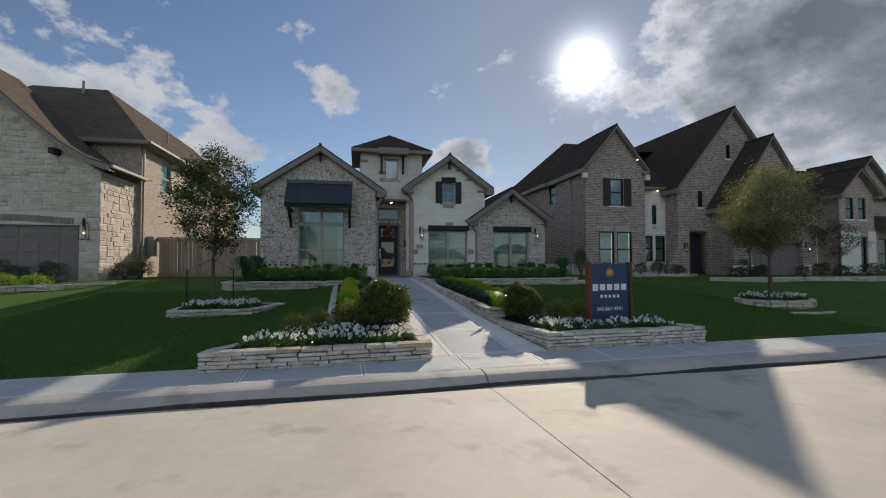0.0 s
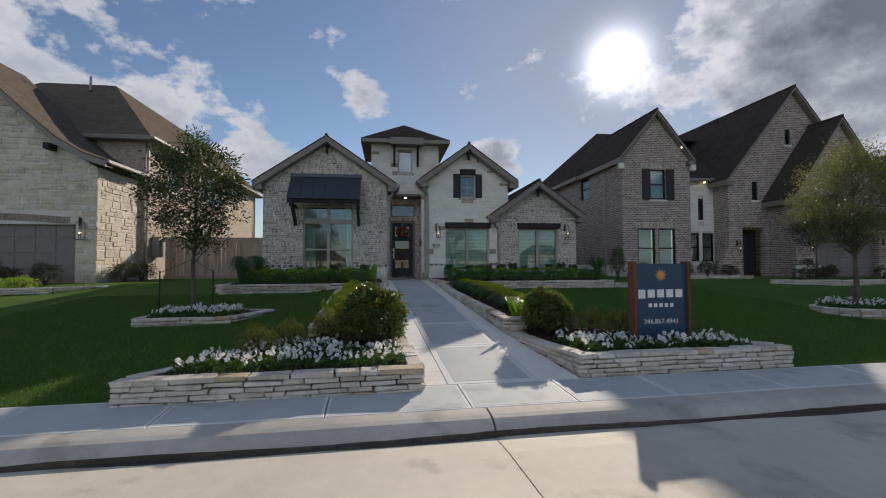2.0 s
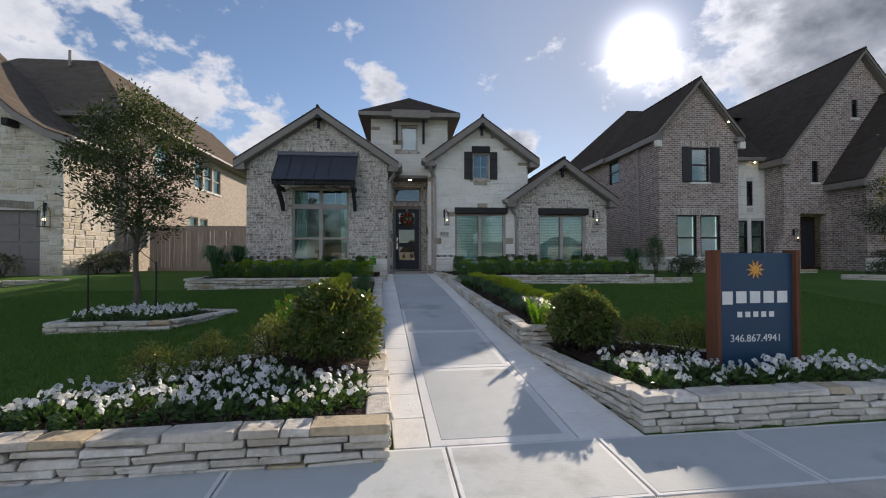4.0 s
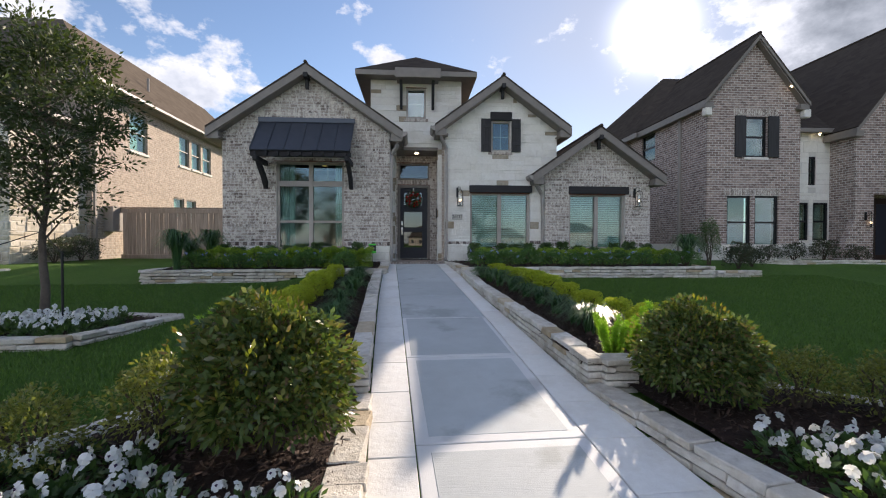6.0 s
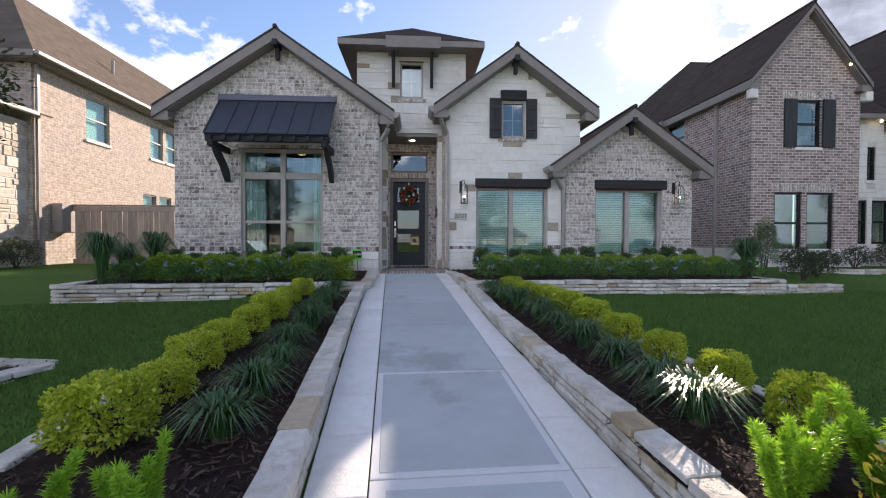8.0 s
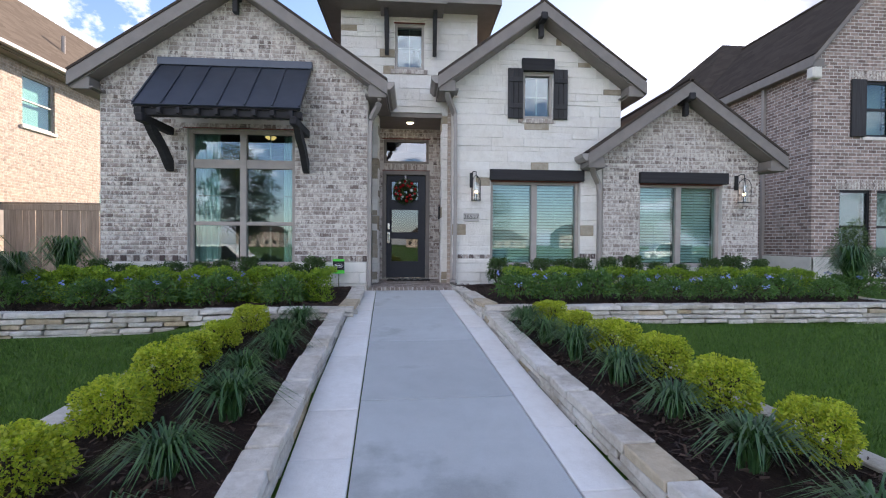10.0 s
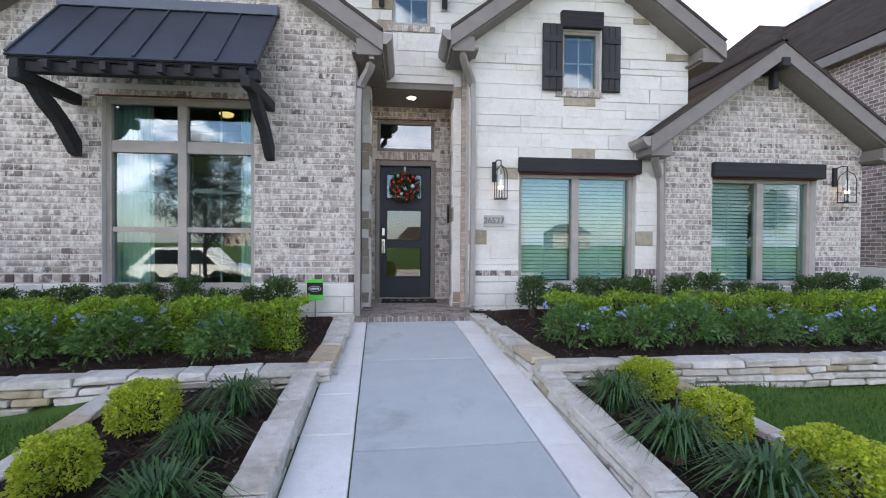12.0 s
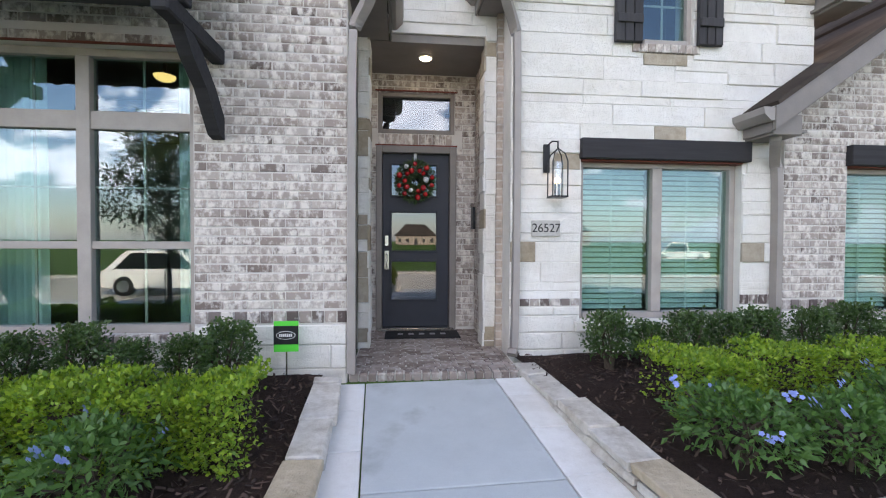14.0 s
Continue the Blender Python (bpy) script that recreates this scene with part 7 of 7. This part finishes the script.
tree((18.6, 17.2, gw(18.6, 17.2)), 1.3, (1.0, 1.0, 1.1), 60, 80, 0.08, L_DARK, 79, "small bare-stemmed tree before the garage of the brick house", 0.05, 0.3)
tree((22.8, 16.6, gw(22.8, 16.6)), 0.9, (0.95, 0.95, 0.85), 45, 70, 0.07, L_DARK, 80, "small dark red-leaved tree further along", 0.05, 0.28)
tree((-4.5, -9.0, 0.16), 1.6, (2.0, 2.0, 2.3), 110, 80, 0.11, L_TREE, 81, "street tree across the road", 0.09, 0.5)
tree((9.0, -9.5, 0.16), 1.6, (1.8, 1.8, 2.2), 90, 80, 0.11, L_TREE, 82, "street tree across the road", 0.09, 0.5)
# stakes that hold the young oak
for x, y in ((-2.45, 11.6), (-1.5, 11.75)):
    st_ = thing("tree_stake", "thin dark metal tree stake", "stake", (x, y, gw(x, y)), "tree stakes")
    bm = bmesh.new()
    tube(bm, [(x, y, gw(x, y)), (x, y, gw(x, y) + 0.95)], 0.014, 6)
    part("post", bm, BLACK, st_)
    bm = bmesh.new()
    tube(bm, [(x, y, gw(x, y) + 0.92), ((x - 2.08) / 2, (y + 12.2) / 2, gw(x, y) + 1.05), (-2.08, 12.2, gw(x, y) + 1.2)], 0.006, 5)
    part("tie", bm, BLACK, st_)

# ---- planting along the house ----
def hedge(x0, x1, y0, y1, z0, z1, n, mat, seed, label, leaf=0.032, group="clipped hedges"):
    """A clipped hedge: leaves thick on its faces, thin inside, uneven by a hand's width."""
    g = np.random.RandomState(seed)
    ob = thing("hedge", label, "hedge", ((x0 + x1) / 2, (y0 + y1) / 2, z0), group)
    u = g.uniform(0, 1, (n, 3))
    face = g.randint(0, 5, n)
    u[:, 2] = np.where(face < 2, 1 - g.uniform(0, 0.16, n), u[:, 2])
    u[:, 1] = np.where((face == 2) | (face == 3), g.uniform(0, 0.2, n), u[:, 1])
    p = np.stack([x0 + (x1 - x0) * u[:, 0], y0 + (y1 - y0) * u[:, 1], z0 + (z1 - z0) * u[:, 2]], 1)
    lump = 0.035 * np.sin(p[:, 0] * 7 + seed) + 0.03 * np.sin(p[:, 0] * 15.7 + 1) * np.sin(p[:, 1] * 11) + 0.02 * np.sin(p[:, 0] * 31)
    p[:, 2] += lump * u[:, 2]
    p[:, 1] -= 0.9 * lump * (1 - u[:, 1])
    d = np.stack([g.normal(0, 0.5, n), np.where(face < 2, -0.2, -0.8), np.where(face < 2, 1.0, 0.5)], 1)
    v, q = leaf_quads(p, d, leaf, leaf * 0.6, seed)
    arrays("foliage", v, q, mat, ob)
    bm = bmesh.new()
    rr = random.Random(seed)
    for i in range(int((x1 - x0) * 9)):
        x, y = rr.uniform(x0 + 0.05, x1 - 0.05), rr.uniform(y0 + 0.08, y1 - 0.05)
        tube(bm, [(x, y, z0 - 0.02), (x + rr.uniform(-0.08, 0.08), y + rr.uniform(-0.08, 0.08), z1 - 0.05)], [0.007, 0.003], 4)
    part("branchwork", bm, TWIG, ob)


hedge(-2.2, -0.85, 16.08, 16.56, 1.03, 1.43, 11000, L_HEDGE, 201, "clipped yellow-green hedge before the tall window")
hedge(-0.8, 0.5, 16.10, 16.58, 1.03, 1.43, 11000, L_HEDGE, 202, "clipped yellow-green hedge before the tall window")
hedge(0.52, 1.72, 16.13, 16.60, 1.03, 1.43, 11000, L_HEDGE, 203, "clipped yellow-green hedge before the tall window")
hedge(4.15, 4.75, 16.45, 16.95, 1.08, 1.42, 4200, L_HEDGE, 204, "clipped yellow-green hedge before the double windows")
hedge(4.8, 6.6, 16.65, 17.05, 1.08, 1.42, 7000, L_HEDGE, 205, "clipped yellow-green hedge before the double windows")
hedge(6.65, 8.2, 16.65, 17.05, 1.08, 1.42, 6500, L_HEDGE, 206, "clipped yellow-green hedge before the double windows")
hedge(8.25, 9.1, 16.65, 17.05, 1.08, 1.42, 6000, L_HEDGE, 207, "clipped yellow-green hedge before the double windows")
box_ = shrub("boxwood", "small dark boxwood shrub against the wall", "shrub", (0.20, 0.16, 0.235), 2400, 0.03, 0.018, L_BOX, 211, "boxwoods", 0.35, 0.35)
spread(box_, [(x, 17.14 + 0.03 * math.sin(x * 9), 1.09) for x in (-1.9, -1.5, -1.15, -0.8, -0.42, -0.08, 0.3, 0.64, 0.98, 1.28)] + [(x, 17.50 + 0.03 * math.sin(x * 7), 1.10) for x in (4.22, 4.58, 4.95, 5.3, 5.65, 6.1, 6.55, 6.95, 7.4, 7.9, 8.35, 8.8)], (0.85, 1.15), random.Random(7))
plum = shrub("plumbago", "loose green plumbago shrub with pale blue flowers", "shrub", (0.33, 0.26, 0.19), 1500, 0.05, 0.02, L_PLUM, 221, "plumbago along the beds", 0.35, 0.35)
g = np.random.RandomState(4)
vs, qs = [], []
for k in range(4):
    p, d = shell(1, (0.33, 0.27, 0.20), 300 + k, 0.2, 0.95, 0.1)
    c0 = p[0] + np.array([0, 0, 0.22])
    for j in range(7):
        c = c0 + g.normal(0, 0.016, 3)
        for m in range(5):
            b = m * 6.283 / 5
            e, e2 = np.array([math.cos(b), math.sin(b) * 0.6, math.sin(b) * 0.8]), np.array([-math.sin(b), math.cos(b) * 0.6, math.cos(b) * 0.8])
            n = len(vs)
            vs += [tuple(c), tuple(c + e * 0.008 + e2 * 0.006), tuple(c + e * 0.014), tuple(c + e * 0.008 - e2 * 0.006)]
            qs.append((n, n + 1, n + 2, n + 3))
arrays("blossom", vs, qs, P_BLUE, plum)
spread(plum, [(x, 15.98 + 0.06 * math.sin(x * 5), 1.04) for x in (4.18, 4.7, 5.25, 5.8, 6.35, 6.9, 7.4, 7.95, 8.5, 8.95)] + [(x, 15.74 + 0.3 * (x + 2) / 4 + 0.04 * math.sin(x * 4), 0.99) for x in (-1.9, -1.1, -0.35, 0.35, 1.15)], (0.84, 1.08), random.Random(8))
tall = thing("tall_grass", "tall arching green grass clump at the end of the bed", "grass clump", (0, 0, 0), "tall grasses")
v, q = blades(260, 0.62, 0.42, 0.014, 15, 0.8)
arrays("foliage", v, q, L_BLADE, tall)
spread(tall, [(-2.2, 16.1, 1.05), (-2.0, 16.7, 1.08), (-2.15, 15.5, 1.04), (9.05, 16.1, 1.05)], (1.1, 1.3), random.Random(9))
yew = shrub("conifer", "narrow dark upright conifer", "conifer", (0.28, 0.28, 0.62), 5200, 0.045, 0.010, L_BOX, 231, "conifers", 0.18, 0.3)
spread(yew, [(10.55, 17.5, 1.0)], (1, 1), random.Random(10))
dark = shrub("shrub", "dark rounded shrub by the neighbouring wall", "shrub", (0.4, 0.35, 0.3), 1700, 0.05, 0.022, L_DARK, 241, "neighbouring shrubs", 0.35, 0.35)
spread(dark, [(x, y, gw(x, y) - 0.03) for x, y in ((12.9, 19.3), (13.7, 19.2), (14.6, 19.3), (15.6, 19.3), (16.4, 19.0), (19.2, 18.3), (20.3, 18.2), (23.8, 18.2), (17.9, 16.6), (16.9, 16.2), (18.6, 16.9), (21.0, 16.8), (-7.0, 18.7), (-6.8, 19.4), (-8.3, 17.0), (-9.2, 16.9), (-10.0, 17.0), (10.9, 16.9), (11.6, 17.3), (25, 17), (26.5, 17.2), (22.4, 16.2))], (0.8, 1.3), random.Random(12))
pale = shrub("shrub", "low pale green shrub at the neighbouring bed", "shrub", (0.38, 0.3, 0.2), 1500, 0.045, 0.018, L_HEDGE, 245, "neighbouring shrubs", 0.35, 0.35)
spread(pale, [(-7.9, 15.6, 0.9), (-8.6, 15.5, 0.9), (-9.3, 15.4, 0.9)], (0.9, 1.1), random.Random(13))
# edging stones of the neighbouring beds
bed_n = thing("stone_edging", "low stone edging of the neighbouring bed", "stone edging", (-8, 15.2, 0.9), "neighbouring beds")
ledge_wall(bed_n, [(-11, 14.6), (-8.6, 15.0), (-7.2, 15.7), (-6.3, 16.6)], 1.0, 0.14, r=random.Random(70))
bed_m = thing("stone_edging", "low stone edging of the neighbouring bed", "stone edging", (15, 15.8, 0.9), "neighbouring beds")
ledge_wall(bed_m, [(11.6, 18.3), (13.0, 17.6), (14.8, 17.9), (16.2, 17.6)], 1.12, 0.14, r=random.Random(71))
ledge_wall(bed_m, [(15.6, 16.2), (17.5, 15.4), (20, 15.6), (23, 15.4), (26, 15.8)], 1.02, 0.14, r=random.Random(72))

# ---- the builder's sign ----
from_u, to_u = 5.72, 6.66
sg = thing("sign", "dark blue builder's sign with wooden side posts in the planter", "sign", (*P2(6.19, 8.25), 0.42))
BLUE = plain("navy_sign_panel", (0.013, 0.050, 0.105), 0.45, relief=0.05, var=0.08)
REDWOOD = wood_mat("red_brown_timber", (0.16, 0.06, 0.03), "z")
WHITE = plain("white_lettering", (0.75, 0.75, 0.74), 0.5, relief=0.02, var=0.03)
ORANGE = plain("orange_emblem", (0.70, 0.33, 0.06), 0.5, relief=0.02, var=0.05)
simple("panel", BLUE, sg, [(from_u + 0.045, to_u - 0.045, 8.22, 8.28, 0.40, 1.60)], 0.004, m=SITE)
for a in (from_u, to_u - 0.045):
    simple("side_post", REDWOOD, sg, [(a, a + 0.045, 8.17, 8.33, 0.30, 1.63)], 0.004, m=SITE)


def text_on(txt, size, mat, parent, m, name="lettering", spacing=1.0, extrude=0.002):
    cu = bpy.data.curves.new(name, "FONT")
    cu.body, cu.size, cu.align_x, cu.align_y, cu.extrude, cu.space_character = txt, size, "CENTER", "CENTER", extrude, spacing
    tmp = bpy.data.objects.new(name, cu)
    scene.collection.objects.link(tmp)
    me = bpy.data.meshes.new_from_object(tmp.evaluated_get(bpy.context.evaluated_depsgraph_get()))
    bpy.data.objects.remove(tmp)
    me.transform(m)
    me.materials.clear()
    me.materials.append(mat)
    ob = new(name, me)
    return hang(ob, parent)


FACE = SITE @ Matrix.Translation((6.19, 8.218, 0)) @ Matrix.Rotation(radians(90), 4, "X")
text_on("346.867.4941", 0.105, WHITE, sg, FACE @ Matrix.Translation((0, 0.73, 0)), "phone_number", 1.02)
# emblem: a plain orange disc with rays; the maker's name as plain bars
bm = bmesh.new()
bmesh.ops.create_cone(bm, segments=20, radius1=0.045, radius2=0.045, depth=0.006, cap_ends=True)
for k in range(10):
    a = k * math.tau / 10
    c, s = math.cos(a), math.sin(a)
    v3 = [bm.verts.new((c * rr - s * o, s * rr + c * o, 0.002)) for rr, o in ((0.05, -0.015), (0.105, 0.0), (0.05, 0.015))]
    bm.faces.new(v3)
part("emblem", bm, ORANGE, sg, "orange sun emblem", m=FACE @ Matrix.Translation((0, 1.43, 0.002)))
for i in range(5):
    simple("lettering_bar", WHITE, sg, [(-0.375 + i * 0.155, -0.375 + i * 0.155 + 0.115, -0.06 - (0.012 if i == 0 else 0), 0.06, 0, 0.004)], m=FACE @ Matrix.Translation((0, 1.15, 0.0)))
    simple("lettering_bar", WHITE, sg, [(-0.21 + i * 0.09, -0.21 + i * 0.09 + 0.055, -0.028, 0.028, 0, 0.004)], m=FACE @ Matrix.Translation((0, 0.975, 0.0)))

# ---- small things at the entrance ----
wr = thing("wreath", "green Christmas wreath with red baubles on the door", "wreath", (2.64, 19.19, 2.86))
g = np.random.RandomState(44)
n = 4200
a = g.uniform(0, 6.283, n)
b = g.uniform(0, 6.283, n)
R, rr0 = 0.135, 0.078 * np.sqrt(g.uniform(0.2, 1, n))
p = np.stack([2.64 + (R + rr0 * np.cos(b)) * np.cos(a), 19.17 - 0.045 + rr0 * np.sin(b) * 0.7, 2.86 + (R + rr0 * np.cos(b)) * np.sin(a)], 1)
d = np.stack([np.cos(a) * np.cos(b), np.sin(b), np.sin(a) * np.cos(b)], 1)
v, q = leaf_quads(p, d, 0.04, 0.007, 45)
arrays("foliage", v, q, L_BOX, wr)
RED = plain("red_bauble", (0.45, 0.015, 0.015), 0.25, relief=0.02)
for k in range(20):
    aa = k * math.tau / 20 + random.Random(k).uniform(-0.15, 0.15)
    ro = 0.135 + (0.04 if k % 2 else -0.025)
    bm = bmesh.new()
    bmesh.ops.create_uvsphere(bm, u_segments=12, v_segments=8, radius=0.024 if k % 3 else 0.030, matrix=Matrix.Translation((2.64 + ro * math.cos(aa), 19.075, 2.86 + ro * math.sin(aa))))
    part("bauble", bm, RED if k % 7 else WHITE, wr, smooth=True)
simple("ribbon", WHITE, wr, [(2.625, 2.655, 19.205, 19.222, 2.98, 3.17)])
wr.matrix_basis = wr.matrix_basis @ Matrix.Diagonal((1.12, 1.0, 1.12, 1))
mat_ = thing("doormat", "black rectangular doormat with pale lettering", "doormat", (2.72, 18.85, 1.1))
simple("mat_body", plain("black_coir", (0.018, 0.017, 0.018), 0.95, relief=0.8), mat_, [(2.30, 3.13, 18.70, 19.05, 1.098, 1.112)], 0.004)
simple("lettering_bar", plain("grey_print", (0.35, 0.35, 0.37), 0.9), mat_, [(2.44 + i * 0.12, 2.50 + i * 0.12, 18.84, 18.92, 1.1125, 1.1135) for i in range(5)])
npl = thing("number_plate", "carved stone house number plate", "house number", (3.81, 17.94, 2.28))
simple("plate", stone_mat("grey_carved_stone", [(0.50, 0.48, 0.44), (0.54, 0.52, 0.48)], relief=0.3), npl, [(3.68, 3.95, 17.915, 17.95, 2.21, 2.36)], 0.006)
text_on("26527", 0.115, BLACK, npl, Matrix.Translation((3.815, 17.914, 2.285)) @ Matrix.Rotation(radians(90), 4, "X"), "number", 0.95)
ys = thing("yard_sign", "small green and black yard sign on a metal stake", "sign", (1.62, 17.32, 1.1))
GREEN = plain("bright_green_print", (0.06, 0.62, 0.05), 0.4, relief=0.02, var=0.04)
simple("stake", CHROME, ys, [(1.615, 1.627, 17.33, 17.336, 1.05, 1.45)])
simple("panel", GREEN, ys, [(1.53, 1.71, 17.322, 17.328, 1.33, 1.56)])
simple("black_field", BLACK, ys, [(1.53, 1.71, 17.318, 17.3215, 1.385, 1.525)])
bm = bmesh.new()
bmesh.ops.create_cone(bm, segments=24, radius1=0.07, radius2=0.07, depth=0.003, cap_ends=True, matrix=Matrix.Translation((1.62, 17.316, 1.455)) @ Matrix.Rotation(radians(90), 4, "X") @ Matrix.Diagonal((1, 0.45, 1, 1)))
part("oval", bm, WHITE, ys)
bm = bmesh.new()
bmesh.ops.create_cone(bm, segments=24, radius1=0.065, radius2=0.065, depth=0.003, cap_ends=True, matrix=Matrix.Translation((1.62, 17.314, 1.455)) @ Matrix.Rotation(radians(90), 4, "X") @ Matrix.Diagonal((1, 0.42, 1, 1)))
part("oval", bm, BLACK, ys)
simple("lettering_bar", WHITE, ys, [(1.572 + i * 0.014, 1.582 + i * 0.014, 17.309, 17.3115, 1.445, 1.467) for i in range(7)])
simple("doorbell_plaque", BLACK, house, [(3.30, 3.332, 18.98, 19.10, 2.30, 2.56)], 0.003)

# ---- parked cars ----
def car(x, y, z, ang, label, paint, length, height, pickup=False):
    c = thing("car", label, "car", (x, y, z), "parked cars")
    M = pose(x, y, z, 0, 0, ang)
    L, W = length / 2, 0.92
    body = [(-L, 0.45), (-L + 0.05, 0.85), (-L + 0.9, 0.98), (L - 0.25, 1.0), (L, 0.85), (L, 0.4), (L - 0.3, 0.28), (-L + 0.3, 0.28)]
    bm = bmesh.new()
    prism(bm, body, -W, W)
    soften(bm, 0.06, 2)
    part("body", bm, paint, c, smooth=False, m=M)
    cab = [(-L + 0.95, 0.96), (-L + 1.75, height), (L - (2.2 if pickup else 0.9), height), (L - (1.9 if pickup else 0.12), 0.96)]
    bm = bmesh.new()
    prism(bm, cab, -W + 0.13, W - 0.13)
    soften(bm, 0.07, 2)
    part("cabin", bm, paint, c, m=M)
    bm = bmesh.new()
    wy = W - 0.125
    prism(bm, [(-L + 1.2, 1.0), (-L + 1.8, height - 0.1), (L - (2.35 if pickup else 1.1), height - 0.1), (L - (2.1 if pickup else 0.5), 1.0)], -wy, wy)
    part("side_glass", bm, plain("dark_car_glass", (0.01, 0.012, 0.014), 0.08, relief=0.0), c, m=M)
    for wx in (-L + 0.95, L - 0.9):
        for s in (-1, 1):
            bm = bmesh.new()
            bmesh.ops.create_cone(bm, segments=24, radius1=0.36, radius2=0.36, depth=0.24, cap_ends=True, matrix=Matrix.Translation((wx, s * (W - 0.1), 0.36)) @ Matrix.Rotation(radians(90), 4, "X"))
            soften(bm, 0.02)
            w = part("wheel", bm, BLACK, c, m=M)
            bm = bmesh.new()
            bmesh.ops.create_cone(bm, segments=16, radius1=0.22, radius2=0.22, depth=0.26, cap_ends=True, matrix=Matrix.Translation((wx, s * (W - 0.1), 0.36)) @ Matrix.Rotation(radians(90), 4, "X"))
            part("rim", bm, CHROME, w, m=M)


PAINT = plain("white_car_paint", (0.78, 0.78, 0.78), 0.15, relief=0.0, var=0.02)
car(-6.2, 3.4, 0.04, 182, "white sport utility car parked along the kerb", PAINT, 4.6, 1.68)
car(29.2, -18.0, gw(29.2, -18.0) - 0.012, 2, "white pickup truck parked beyond the street", PAINT, 5.6, 1.85, True)

# ---- grass on the lawns ----
def grass(name, n, test, u0, u1, v0, v1, seed, label):
    g = np.random.RandomState(seed)
    u, v = g.uniform(u0, u1, n), g.uniform(v0, v1, n)
    keep = test(u, v)
    u, v = u[keep], v[keep]
    m = SITE.to_3x3()
    zs = np.interp(v, [p[0] for p in PROFILE], [p[1] for p in PROFILE]) - 0.014
    zs -= np.interp(v, [9.5, 13, 16, 17.4], [0, 1, 1, 0]) * np.interp(u, [-20, -10, 0.2, 0.85, 5.65, 6.3, 12, 20], [0, 0.10, 0.10, 0, 0, 0.05, 0.05, 0])
    xy = np.stack([u - 3, v - 7.4], 1) @ np.array([[m[0][0], m[1][0]], [m[0][1], m[1][1]]]) + np.array([3, 7.4])
    p = np.concatenate([xy, zs[:, None]], 1)
    k = len(p)
    d = g.normal(0, 0.4, (k, 3))
    d[:, 2] = 1
    d /= np.linalg.norm(d, axis=1)[:, None]
    h = g.uniform(0.02, 0.045, (k, 1))
    s = np.stack([g.normal(0, 1, k), g.normal(0, 1, k), np.zeros(k)], 1)
    s /= np.linalg.norm(s, axis=1)[:, None]
    w = 0.0035
    vv = np.stack([p - s * w, p + s * w, p + d * h + s * w * 0.3, p + d * h - s * w * 0.3], 1).reshape(-1, 3)
    tagged(arrays(name, vv, np.arange(k * 4).reshape(-1, 4), GRASS), label, "grass", kind="stuff")


GRASS = leaf_mat("grass_blade", [(0.036, 0.088, 0.013), (0.066, 0.148, 0.020), (0.110, 0.205, 0.032)], 0.5, 0.3)
grass("grass", 130000, lambda u, v: (u < np.where(v < 9.7, -0.70 + (v - 7.4) * 0.70, 0.90)), -5.5, 0.90, 7.45, 15.3, 1, "short green lawn blades beside the walk")
grass("grass", 130000, lambda u, v: (u > np.where(v < 9.7, 7.7 - (v - 7.5) * 0.98, 5.64 - np.clip(v - 9.7, 0, 6) * 0.10)), 5.0, 12.5, 7.45, 15.5, 2, "short green lawn blades beside the walk")
